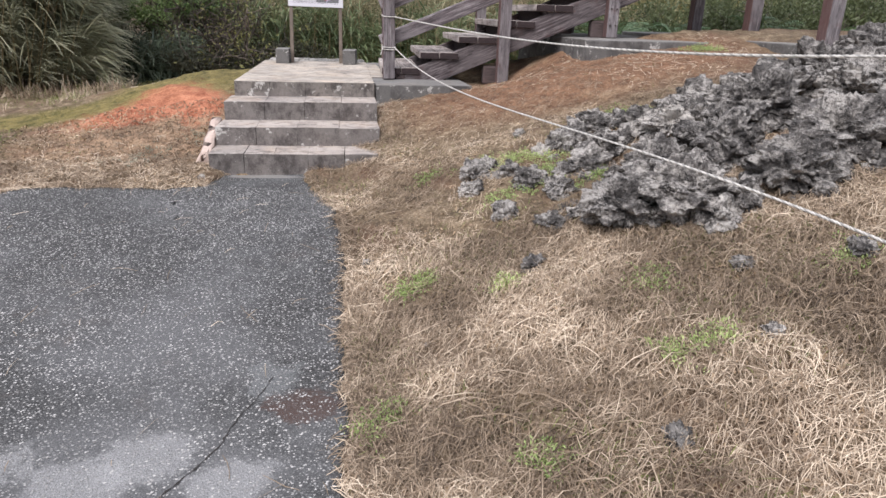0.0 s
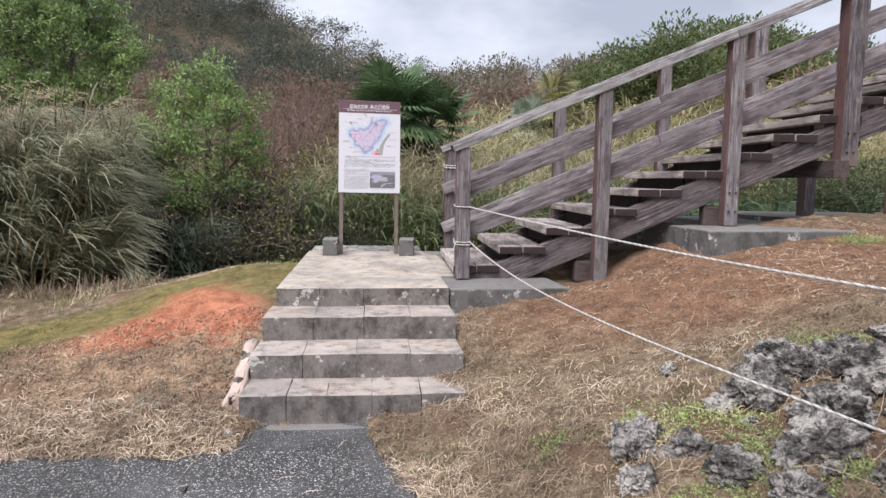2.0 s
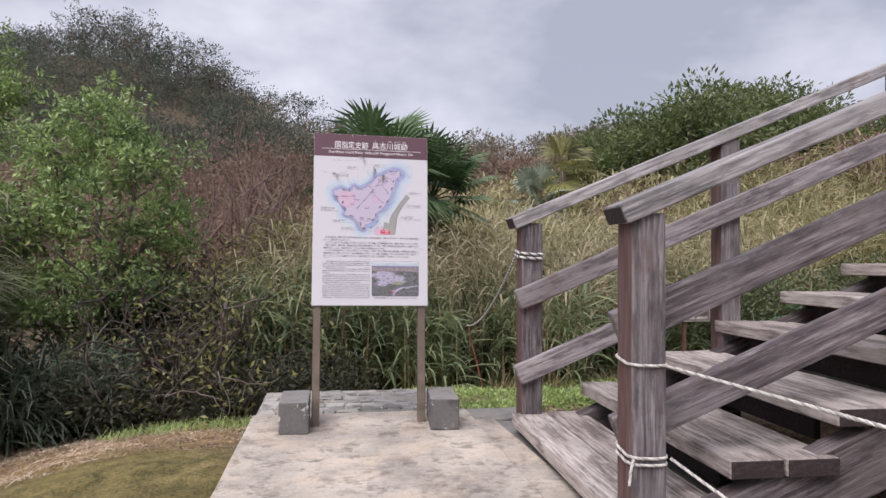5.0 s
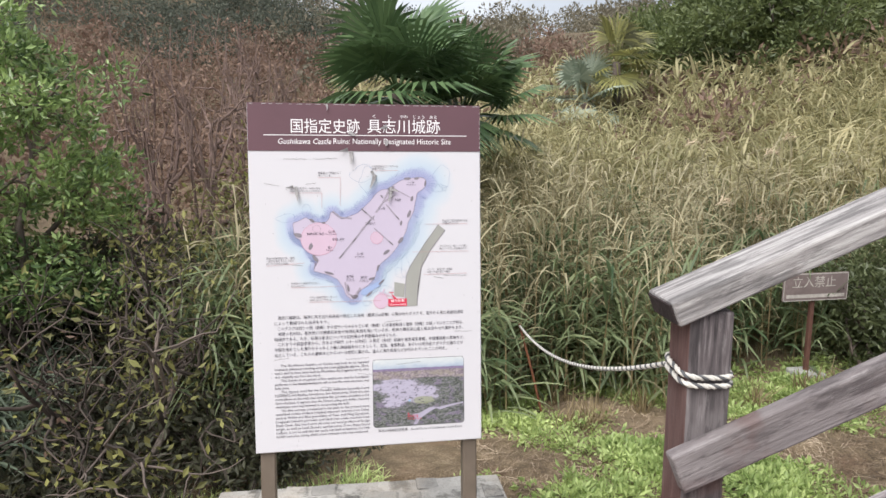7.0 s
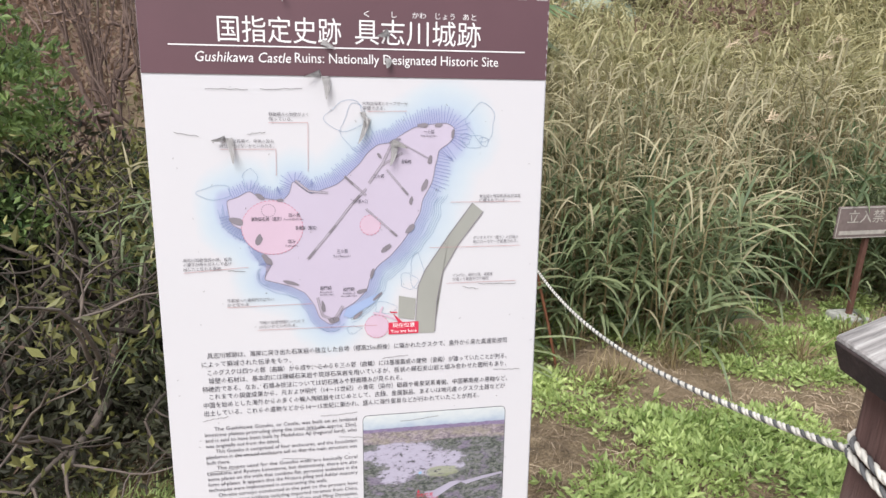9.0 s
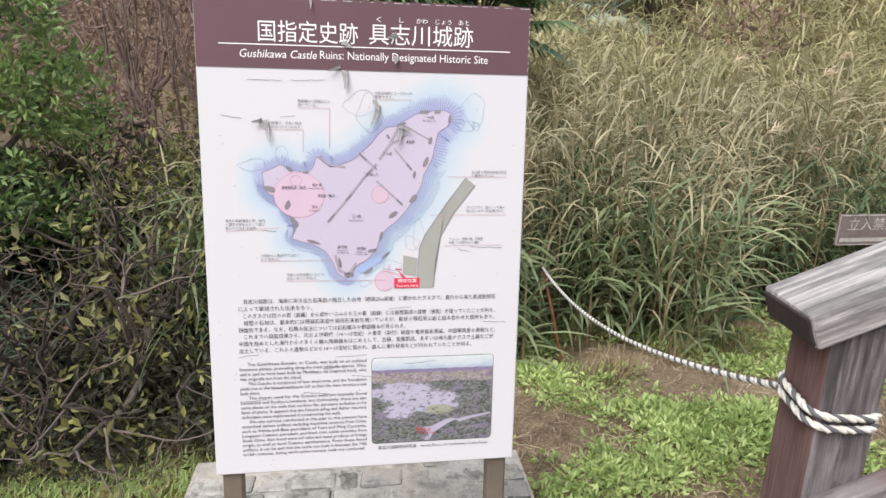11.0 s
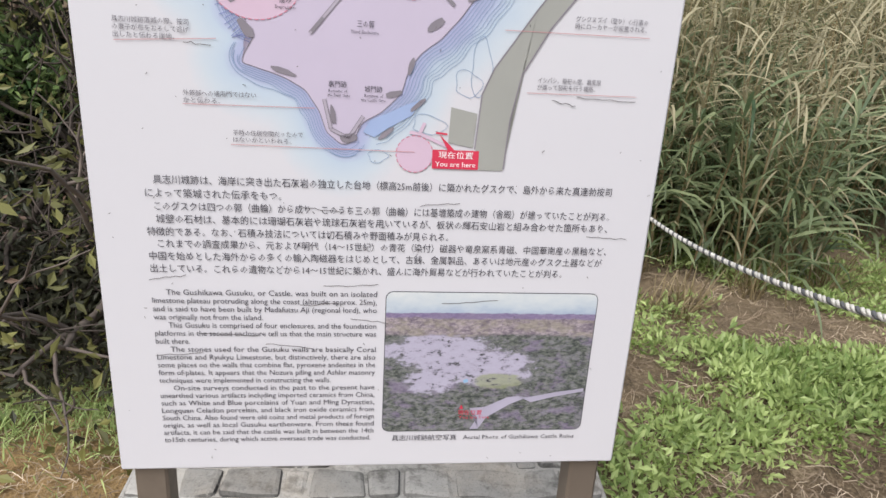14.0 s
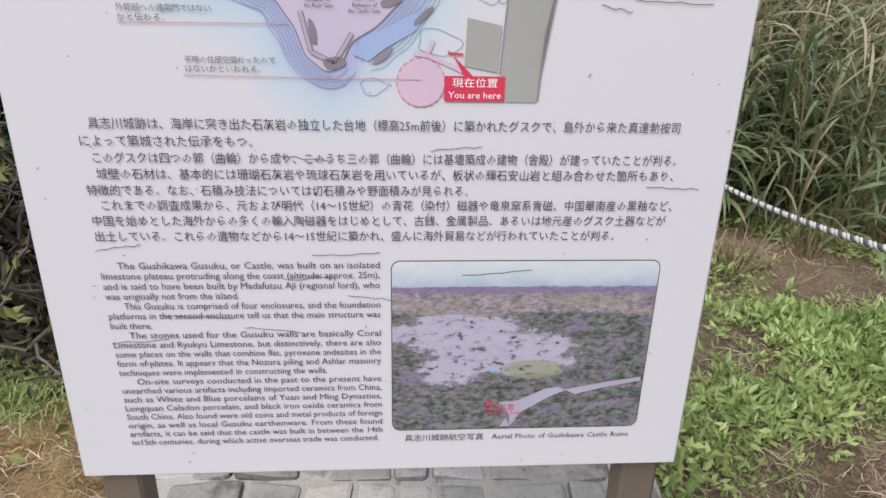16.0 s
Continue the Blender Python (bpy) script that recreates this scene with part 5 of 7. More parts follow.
# aerial photograph printed on the panel
def photo_print():
    m, n, l, b = material("aerial_photo")
    t = n.new("ShaderNodeTexCoord")
    sep = n.new("ShaderNodeSeparateXYZ")
    l.new(t.outputs["Object"], sep.inputs[0])
    X, V = sep.outputs["X"], sep.outputs["Z"]
    flat_co = coords(n, "Object", (1, 1, 1.9))
    fine = noise_tex(n, l, 150, 5, 0.8, flat_co)
    mid = noise_tex(n, l, 62, 6, 0.75, flat_co)
    big = noise_tex(n, l, 22, 6, 0.7, flat_co)

    def blob(cx, cz, rx, rz, wob=3.0, soft=0.16):
        dx = maths(n, l, "POWER", maths(n, l, "ABSOLUTE", maths(n, l, "DIVIDE", maths(n, l, "SUBTRACT", X, cx), rx)), 2.0)
        dz = maths(n, l, "POWER", maths(n, l, "ABSOLUTE", maths(n, l, "DIVIDE", maths(n, l, "SUBTRACT", V, cz), rz)), 2.0)
        d = maths(n, l, "SQRT", maths(n, l, "ADD", dx, dz))
        d = maths(n, l, "ADD", d, maths(n, l, "MULTIPLY", maths(n, l, "SUBTRACT", mixc(n, l, 0.4, mid, big), 0.5), wob))
        return maths(n, l, "SUBTRACT", 1.0, stepped(n, l, d, 1 - soft, 1 + soft))

    # woods below, with purple cast in places
    col = mixc(n, l, stepped(n, l, mixc(n, l, 0.4, fine, mid), 0.38, 0.62), (0.018, 0.026, 0.026), (0.19, 0.20, 0.175))
    col = mixc(n, l, maths(n, l, "MULTIPLY", stepped(n, l, big, 0.50, 0.62), 0.55), col, mixc(n, l, fine, (0.12, 0.08, 0.17), (0.36, 0.29, 0.43)))
    lav = mixc(n, l, mixc(n, l, 0.5, big, fine), (0.29, 0.265, 0.36), (0.50, 0.47, 0.57))
    for cx, cz, rx, rz in ((0.435, 0.184, 0.062, 0.028), (0.475, 0.163, 0.075, 0.024), (0.42, 0.136, 0.035, 0.017), (0.505, 0.145, 0.05, 0.014), (0.365, 0.185, 0.02, 0.010), (0.54, 0.168, 0.012, 0.014)):
        col = mixc(n, l, blob(cx, cz, rx, rz), col, lav)
    col = mixc(n, l, maths(n, l, "MULTIPLY", blob(0.515, 0.138, 0.034, 0.012, 1.2), 0.8), col, mixc(n, l, fine, (0.15, 0.18, 0.11), (0.36, 0.37, 0.22)))
    col = mixc(n, l, maths(n, l, "MULTIPLY", stepped(n, l, mid, 0.50, 0.58), 0.45), col, mixc(n, l, fine, (0.14, 0.13, 0.17), (0.30, 0.28, 0.34)))
    # scattered dark trees on the plateau
    dots = maths(n, l, "MULTIPLY", stepped(n, l, mid, 0.57, 0.61), blob(0.46, 0.165, 0.10, 0.05, 0.6))
    col = mixc(n, l, dots, col, (0.045, 0.045, 0.05))
    # fields and houses towards the skyline
    h = maths(n, l, "ADD", V, maths(n, l, "MULTIPLY", maths(n, l, "SUBTRACT", big, 0.5), 0.020))
    town = mixc(n, l, stepped(n, l, mixc(n, l, 0.5, mid, fine), 0.4, 0.62), (0.12, 0.095, 0.13), (0.40, 0.34, 0.36))
    town = mixc(n, l, maths(n, l, "MULTIPLY", stepped(n, l, big, 0.45, 0.6), 0.5), town, (0.27, 0.25, 0.17))
    town = mixc(n, l, stepped(n, l, fine, 0.66, 0.72), town, (0.58, 0.54, 0.58))
    col = mixc(n, l, stepped(n, l, h, 0.205, 0.211), col, town)
    col = mixc(n, l, maths(n, l, "MULTIPLY", stepped(n, l, h, 0.232, 0.235), 0.75), col, mixc(n, l, fine, (0.09, 0.06, 0.17), (0.28, 0.22, 0.38)))
    sky = ramp(n, [(0.0, (0.34, 0.40, 0.50)), (0.35, (0.45, 0.50, 0.55)), (1.0, (0.58, 0.60, 0.60))])
    l.new(maths(n, l, "ADD", maths(n, l, "MULTIPLY", maths(n, l, "SUBTRACT", V, 0.239), 30.0), maths(n, l, "MULTIPLY", maths(n, l, "SUBTRACT", big, 0.5), 1.4)), sky.inputs["Fac"])
    col = mixc(n, l, stepped(n, l, maths(n, l, "ADD", V, maths(n, l, "MULTIPLY", maths(n, l, "SUBTRACT", mid, 0.5), 0.006)), 0.240, 0.242), col, sky.outputs["Color"])
    l.new(col, b.inputs["Base Color"])
    b.inputs["Roughness"].default_value = 0.45
    return m


def round_rect(u0, v0, u1, v1, r_):
    return [(cu + r_ * math.cos(a_ + q * 0.3927), cv + r_ * math.sin(a_ + q * 0.3927)) for cu, cv, a_ in ((u1 - r_, v1 - r_, 0), (u0 + r_, v1 - r_, 1.5708), (u0 + r_, v0 + r_, 3.1416), (u1 - r_, v0 + r_, 4.7124)) for q in range(5)]


layer("photo_frame", round_rect(0.3555, 0.0575, 0.6435, 0.2715, 0.010), 0.0013, INK)
layer("photo", round_rect(0.3565, 0.0585, 0.6425, 0.2705, 0.009), 0.0017, photo_print(), "lavender-tinted aerial photograph")
layer("photo_road", [(0.480, 0.061), (0.492, 0.061), (0.503, 0.080), (0.535, 0.101), (0.56, 0.112), (0.60, 0.120), (0.64, 0.126), (0.64, 0.121), (0.60, 0.113), (0.565, 0.104), (0.545, 0.114), (0.530, 0.112), (0.500, 0.097), (0.478, 0.095), (0.490, 0.080)], 0.0019, flat_mat("photo_road", (0.40, 0.37, 0.47), 0.2))
layer("photo_roof", [(0.466, 0.140), (0.472, 0.142), (0.473, 0.137), (0.467, 0.135)], 0.0019, flat_mat("photo_roof_blue", (0.25, 0.42, 0.60)))
layer("photo_marker", [(0.463, 0.094), (0.469, 0.094), (0.466, 0.101)], 0.0021, RED)
print_text("photo_text", [("現在位置", 0.462, 0.085, 0.034, 0.0085, 0.0, 1), ("You are here", 0.463, 0.078, 0.044, 0.0075, 0.0, 1)], RED, 0.0021)

# torn and lifted film, cracks and specks
TORN = plain("torn_film", (0.52, 0.50, 0.5), 0.6, 0, 0.35, 90)
CRACK = plain("crack_dirt", (0.12, 0.11, 0.11), 0.8)


def flap(u, v0, w, h, ang):
    """A curled tongue of loose film."""
    bm = bmesh.new()
    rows_ = []
    for k in range(6):
        t = k / 5
        ww = w * (1 - t) ** 0.6 + 0.0004
        y = -0.0026 - 0.010 * math.sin(t * 1.5)
        rows_.append([bm.verts.new((s * ww / 2 + 0.15 * w * math.sin(3 * t), y - 0.002 * abs(s) * t, -h * t)) for s in (-1, 0, 1)])
    for a_, b_ in zip(rows_[:-1], rows_[1:]):
        for q in range(2):
            bm.faces.new((a_[q], a_[q + 1], b_[q + 1], b_[q]))
    bmesh.ops.solidify(bm, geom=bm.faces[:], thickness=0.0004)
    part("loose_film", bm, TORN, panel, m=Matrix.Translation((u, 0, v0)) @ pose(0, 0, 0, 0, ang, 0), smooth=True)


for u, v0, w, h, ang in ((0.300, 0.912, 0.014, 0.040, 0), (0.292, 0.918, 0.010, 0.030, 75), (0.134, 0.806, 0.012, 0.045, -8), (0.128, 0.806, 0.008, 0.022, 80), (0.362, 0.852, 0.009, 0.028, -20), (0.372, 0.842, 0.012, 0.05, 22),
                         (0.420, 0.796, 0.014, 0.04, 15), (0.415, 0.798, 0.012, 0.028, -70), (0.410, 0.988, 0.012, 0.024, 70), (0.408, 0.944, 0.014, 0.018, 10), (0.295, 0.968, 0.010, 0.026, -60), (0.232, 1.05, 0.006, 0.02, 0)):
    flap(u, v0, w, h, ang)
cr = []
for u, v0, w, tilt in ((0.10, 0.888, 0.07, 0.0), (0.19, 0.888, 0.07, 0.003), (0.06, 0.284, 0.045, 0.006), (0.275, 0.278, 0.07, 0.002), (0.118, 0.209, 0.07, -0.002), (0.20, 0.195, 0.06, -0.006), (0.245, 0.25, 0.05, 0.004), (0.31, 0.232, 0.05, -0.006), (0.615, 0.352, 0.055, -0.002),
                       (0.58, 0.530, 0.075, -0.003), (0.06, 0.178, 0.06, 0.003), (0.43, 0.255, 0.075, 0.005), (0.395, 0.388, 0.05, 0.004), (0.25, 0.382, 0.05, -0.005), (0.045, 0.815, 0.04, -0.006), (0.165, 0.812, 0.03, 0.004), (0.55, 0.525, 0.03, -0.006), (0.12, 0.572, 0.03, -0.004)):
    n_ = 7
    cr.append([(u + w * k / n_, v0 + tilt * k / n_ + r9.uniform(-0.0012, 0.0012)) for k in range(n_ + 1)])
for k in range(90):
    u, v0 = r9.uniform(0.01, 0.69), r9.uniform(0.01, 0.9)
    a_ = r9.uniform(0, 3.1)
    L_ = r9.uniform(0.001, 0.004)
    cr.append([(u, v0), (u + L_ * math.cos(a_), v0 + L_ * math.sin(a_))])
tagged(strokes("cracks", cr, 0.0008, 0.0022, CRACK), kind="stuff")
# chipped paint along the header's rim
chips = []
for k in range(26):
    u = 0.004 + 0.69 * k / 26 + r9.uniform(0, 0.012)
    chips.append([(u, SIGN_H - 0.0012), (u + r9.uniform(0.003, 0.026), SIGN_H - 0.0012)])
for k in range(8):
    v0 = 0.92 + 0.12 * k / 8
    chips.append([(0.6975, v0), (0.6975, v0 + r9.uniform(0.004, 0.012))])
tagged(strokes("chipped_rim", chips, 0.0012, 0.0022, TORN), kind="stuff")

# ---- small warning sign in the weeds ----
small = thing("warning_sign", (4.22, 2.95, float(ground_z(4.22, 2.95))), "small brown keep-out board on a rusty post in a pale block", "sign")
part("block_foot", worn_box(0.24, 0.22, 0.17, 2, 0.008, 0.02, 2), plain("pale_block", (0.36, 0.36, 0.33), 0.9, 0, 0.3, 25, 0.4), small, m=Matrix.Translation((0, 0, 0.02)))
part("stem", box(0.035, 0.035, 0.80, 0.003, (0, 0, 0.46)), plain("rust_brown", (0.13, 0.06, 0.045), 0.7, 0.1, 0.3, 20), small)
board = part("board", box(0.60, 0.018, 0.235, 0.004, (0, -0.028, 0.835)), plain("board_brown", (0.19, 0.145, 0.14), 0.6, 0, 0.25, 20), small)
v, t = text_verts("立入禁止", 0.40, 0.105)
part("board_text", mesh_of("board_text", v + np.array([-0.22, -0.039, 0.84]), t, plain("cream_paint", (0.5, 0.46, 0.42), 0.7, 0, 0.3, 40)), parent=board)
bm = bmesh.new()
for x0, x1, z0, z1 in ((-0.27, 0.27, 0.745, 0.775), (-0.297, 0.297, 0.942, 0.95), (-0.297, 0.297, 0.72, 0.727), (-0.297, -0.29, 0.72, 0.95), (0.29, 0.297, 0.72, 0.95)):
    bm.faces.new([bm.verts.new((x, -0.0385, z)) for x, z in ((x0, z0), (x1, z0), (x1, z1), (x0, z1))])
part("board_border", bm, plain("cream_line", (0.45, 0.41, 0.38), 0.7, 0, 0.3, 40), board)
# ---- plants ----
def strips(base, heading, length, rise, droop, width):
    """Leaf blades: from base, going out by heading, first rising and then drooping; four pieces each."""
    n = len(base)
    ts = np.array([0, 0.3, 0.58, 0.82, 1.0])
    wd = np.array([0.55, 1.0, 0.9, 0.55, 0.05])
    d = np.stack([np.cos(heading), np.sin(heading)], -1)
    side = np.stack([-np.sin(heading), np.cos(heading)], -1)
    P = np.empty((n, 5, 2, 3))
    w_ = np.broadcast_to(width, n)
    for k, (t, w) in enumerate(zip(ts, wd)):
        out = length * np.cos(rise) * t
        up = length * (np.sin(rise) * t - droop * t ** 2.3)
        for q, s in enumerate((-1, 1)):
            P[:, k, q, 0] = base[:, 0] + d[:, 0] * out + s * side[:, 0] * w_ * w / 2
            P[:, k, q, 1] = base[:, 1] + d[:, 1] * out + s * side[:, 1] * w_ * w / 2
            P[:, k, q, 2] = base[:, 2] + up + (s * 0.18 * w_ * w)
    o = np.arange(n)[:, None] * 10 + (np.arange(4) * 2)[None]
    return P.reshape(-1, 3), np.stack([o, o + 1, o + 3, o + 2], -1).reshape(-1, 4)


def reeds(x, y, h_lo, h_hi, leaves, leaf_len, leaf_w, seed, lean=(0, 0), wind=None, z0=None):
    """Culms with leaves all the way up; returns stems and leaves."""
    r = np.random.default_rng(seed)
    n = len(x)
    z = ground_z(x, y) if z0 is None else z0
    h = r.uniform(h_lo, h_hi, n)
    lx, ly = lean[0] + r.normal(0, 0.10, n), lean[1] + r.normal(0, 0.10, n)
    stem = strips(np.stack([x, y, z - 0.05], -1), np.arctan2(ly, lx), h, np.pi / 2 - np.hypot(lx, ly), np.hypot(lx, ly) * 0.25, 0.008 + 0.5 * leaf_w * 0.5)
    t = (np.arange(leaves)[None] + r.uniform(0, 1, (n, leaves))) / leaves
    t = 0.08 + 0.92 * t ** 0.8
    bx = (x[:, None] + lx[:, None] * h[:, None] * t).ravel()
    by = (y[:, None] + ly[:, None] * h[:, None] * t).ravel()
    bz = (z[:, None] + h[:, None] * t * 0.97).ravel()
    m = n * leaves
    hd = r.uniform(0, 2 * np.pi, m) if wind is None else r.normal(wind, 1.0, m)
    L = r.uniform(0.55, 1.15, m) * leaf_len
    rise = r.uniform(0.25, 1.25, m)
    droop = r.uniform(0.1, 0.85, m)
    return stem, strips(np.stack([bx, by, bz], -1), hd, L, rise, droop, leaf_w * r.uniform(0.7, 1.2, m))


def spread(r, n, x0, x1, y0, y1, keep=None):
    x, y = r.uniform(x0, x1, n), r.uniform(y0, y1, n)
    if keep is not None:
        k = keep(x, y)
        x, y = x[k], y[k]
    return x, y


def plumes(x, y, z, length, seed, wind):
    """Feathery seed heads: many fine hairs along a nodding stalk."""
    r = np.random.default_rng(seed)
    out = []
    n = len(x)
    for k in range(26):
        t = k / 26
        b = np.stack([x + np.cos(wind) * length * t * 0.8, y + np.sin(wind) * length * t * 0.8, z + length * (0.55 * t - 0.6 * t * t)], -1)
        out.append(strips(b, wind + r.normal(0, 0.7, n), 0.16 * (1.1 - t) * np.ones(n), r.uniform(-0.2, 0.8, n), r.uniform(0.1, 0.5, n), 0.009))
    return joined(out)


def stuff(name, pieces, mat, label, category):
    v, f = joined(pieces)
    return tagged(part(name, mesh_of(name, v, f, mat)), label, category, kind="stuff")


R = np.random.default_rng(11)
# reed slope behind the stair and the sign
near_edge = lambda x, y: (y > 2.6 + 0.5 * sm(2.5, 3.3, x) + 0.25 * np.sin(x * 1.7) + 0.25 * np.sin(x * 4.1) - 0.25 * (x < 1.5)) & (x > -0.5 + 0.2 * (y - 3))
xa, ya = spread(R, 2900, -0.8, 6.8, 2.1, 5.2, near_edge)
far_side = (xa > 4.4) & (R.uniform(0, 1, len(xa)) < 0.5)
xa, ya = xa[~far_side], ya[~far_side]
s1, l1 = reeds(xa[::2], ya[::2], 0.55, 1.25, 17, 0.46, 0.021, 21)
s1b, l1b = reeds(xa[1::2], ya[1::2] + 0.12, 1.1, 1.85, 15, 0.36, 0.0135, 28)
xb, yb = spread(R, 3800, 0.2, 13, 5.0, 9.5)
s2, l2 = reeds(xb, yb, 0.9, 1.6, 11, 0.5, 0.024, 22)
xc, yc = spread(R, 2600, 0.5, 20, 9.3, 18)
s3, l3 = reeds(xc, yc, 0.9, 1.5, 8, 0.6, 0.055, 23)
stuff("reed_tops", [l1b], GRASS_BUFF, "tall buff reeds behind the stair", "grass")
stuff("reed_leaves", [l1], GRASS_TALL, "tall green and straw coloured reeds behind the stair", "grass")
stuff("reed_slope", [l2, l3, s2, s3], GRASS_MIX, "pale reeds covering the slope", "grass")
stuff("reed_stems", [s1, s1b], GRASS_DRY, "dry brown reed stems", "grass")
xp, yp = np.array([3.6, 4.1, 4.6, 3.9, 5.3]), np.array([3.5, 3.7, 4.3, 4.6, 5.0])
stuff("reed_plumes", [plumes(xp, yp, ground_z(xp, yp) + np.array([1.45, 1.2, 1.7, 1.75, 1.7]), 0.4, 31, 0.4)], PLUME, "buff feathery reed seed heads", "grass")

# wind-bent reed bank beyond the mound
xr, yr = spread(R, 1700, -7.5, -2.9, 0.7, 4.0, lambda x, y: (y > 0.95 + 0.2 * np.sin(x * 2.0)) & (y < 5.2 + x * 0.15 - 1.6 * (x > -2.9)) & (x < -3.05 - 0.12 * (y - 1.2)))
s4, l4 = reeds(xr, yr, 0.9, 2.45, 13, 0.66, 0.017, 24, (0.22, -0.08), -0.25)
stuff("reed_bank", [l4], GRASS_BANK, "tall reeds bent by the wind", "grass")
stuff("reed_bank_stems", [s4], GRASS_DRY, "dry stems in the reed bank", "grass")
# tips combed by the wind into brushes
n_b = 620
xs_, ys_ = R.uniform(-7.2, -2.75, n_b), R.uniform(0.75, 3.0, n_b)
zs_ = ground_z(xs_, ys_) + R.uniform(0.25, 2.3, n_b) * (0.75 + 0.25 * np.clip((ys_ - 0.7) / 1.2, 0, 1)) * np.clip(1.0 + 0.35 * (-3.2 - xs_), 0.55, 1.0)
k = 34
bx = np.repeat(xs_, k) + R.normal(0, 0.035, n_b * k)
by = np.repeat(ys_, k) + R.normal(0, 0.035, n_b * k)
bz = np.repeat(zs_, k) + R.normal(0, 0.05, n_b * k)
stuff("reed_brushes", [strips(np.stack([bx, by, bz], -1), np.repeat(R.normal(-0.35, 0.3, n_b), k) + R.normal(0, 0.28, n_b * k), R.uniform(0.3, 0.75, n_b * k), np.repeat(R.uniform(0.1, 0.75, n_b), k) + R.normal(0, 0.15, n_b * k), R.uniform(0.15, 0.55, n_b * k), 0.015)], BRUSH, "pale reed tips combed over by the wind", "grass")
n_p = 150
xq, yq = R.uniform(-6.5, -3.0, n_p), R.uniform(0.9, 2.4, n_p)
stuff("bank_plumes", [plumes(xq, yq, ground_z(xq, yq) + R.uniform(0.9, 2.5, n_p), 0.5, 32, -0.3)], PLUME, "wind-blown buff reed plumes", "grass")

# dry stems and reed leaves in the dark thicket between bank and slope
xt, yt = spread(R, 480, -0.75, 0.6, 2.1, 4.0, lambda x, y: y > 2.35 + 0.2 * np.sin(3 * x))
s5, l5 = reeds(xt, yt, 0.6, 1.35, 13, 0.44, 0.016, 25)
# low arching leaves under the evergreen trees, the trees' shade put into their colour
xu, yu = spread(R, 900, -3.9, -1.5, 1.4, 2.8, lambda x, y: y > 1.65 + 0.2 * np.sin(3.3 * x) - 0.25 * (x + 1.2))
s6, l6 = reeds(xu, yu, 0.2, 0.75, 12, 0.5, 0.016, 26, (0.1, -0.05), -0.3)
xv, yv = spread(R, 620, 4.6, 9.5, 0.5, 2.5)
s7, l7 = reeds(xv, yv, 0.15, 0.6, 12, 0.45, 0.018, 27)
stuff("landing_undergrowth", [l7, s7], GRASS_SHADE, "green grass growing beneath the landing, colour darkened for shade", "grass")
stuff("undergrowth", [l6, s6], GRASS_SHADE, "green arching grass under the trees, colour darkened for shade", "grass")
stuff("thicket_leaves", [l5], GRASS_TALL, "reed leaves tangled in the thicket", "grass")
stuff("thicket_stems", [s5], GRASS_DRY, "brown stems in the thicket", "grass")


# ---- trees and shrubs ----
def limb(r, p, d, length, radius, depth, out, tips, spread_=0.6, gravity=0.0, parts=5):
    """A tapered, bent limb that forks."""
    pts = [np.array(p, float)]
    d = np.array(d, float)
    for k in range(parts):
        d = d + r.normal(0, 0.16, 3) + np.array([0, 0, gravity])
        d /= np.linalg.norm(d)
        pts.append(pts[-1] + d * length / parts)
    out.append(tube(pts, radius, 6 if radius > 0.012 else 4, np.linspace(radius, radius * 0.55, parts + 1)))
    if depth == 0:
        tips.append((pts[-1], d))
        return
    for k in range(r.integers(2, 4)):
        e = d + r.normal(0, spread_, 3)
        e /= np.linalg.norm(e)
        limb(r, pts[-1 - int(r.integers(0, 2))], e, length * r.uniform(0.6, 0.85), radius * 0.55, depth - 1, out, tips, spread_, gravity, parts)
    if depth > 1:
        tips.append((pts[-1], d))


def leaf_cloud(r, centres, radius, per, size, squash=0.75):
    """Pointed folded leaves in loose clumps round the centres."""
    c = np.repeat(np.asarray(centres), per, 0)
    n = len(c)
    q = r.normal(0, 1, (n, 3))
    q /= np.linalg.norm(q, axis=1)[:, None]
    rad = radius * r.uniform(0.25, 1.0, n) ** 0.6
    p = c + q * rad[:, None] * np.array([1, 1, squash])
    a = q + r.normal(0, 0.6, (n, 3)) + np.array([0, 0, 0.25])
    a /= np.linalg.norm(a, axis=1)[:, None]
    b = np.cross(a, r.normal(0, 1, (n, 3)))
    b /= np.linalg.norm(b, axis=1)[:, None] + 1e-9
    L = size * r.uniform(0.6, 1.3, n)[:, None]
    mid = p + a * L * 0.5 - np.cross(a, b) * L * 0.08
    V = np.stack([p, mid + b * L * 0.2, p + a * L, mid - b * L * 0.2], 1).reshape(-1, 3)
    o = np.arange(n)[:, None] * 4
    return V, np.concatenate([o + np.array([[0, 1, 2, 3]])])


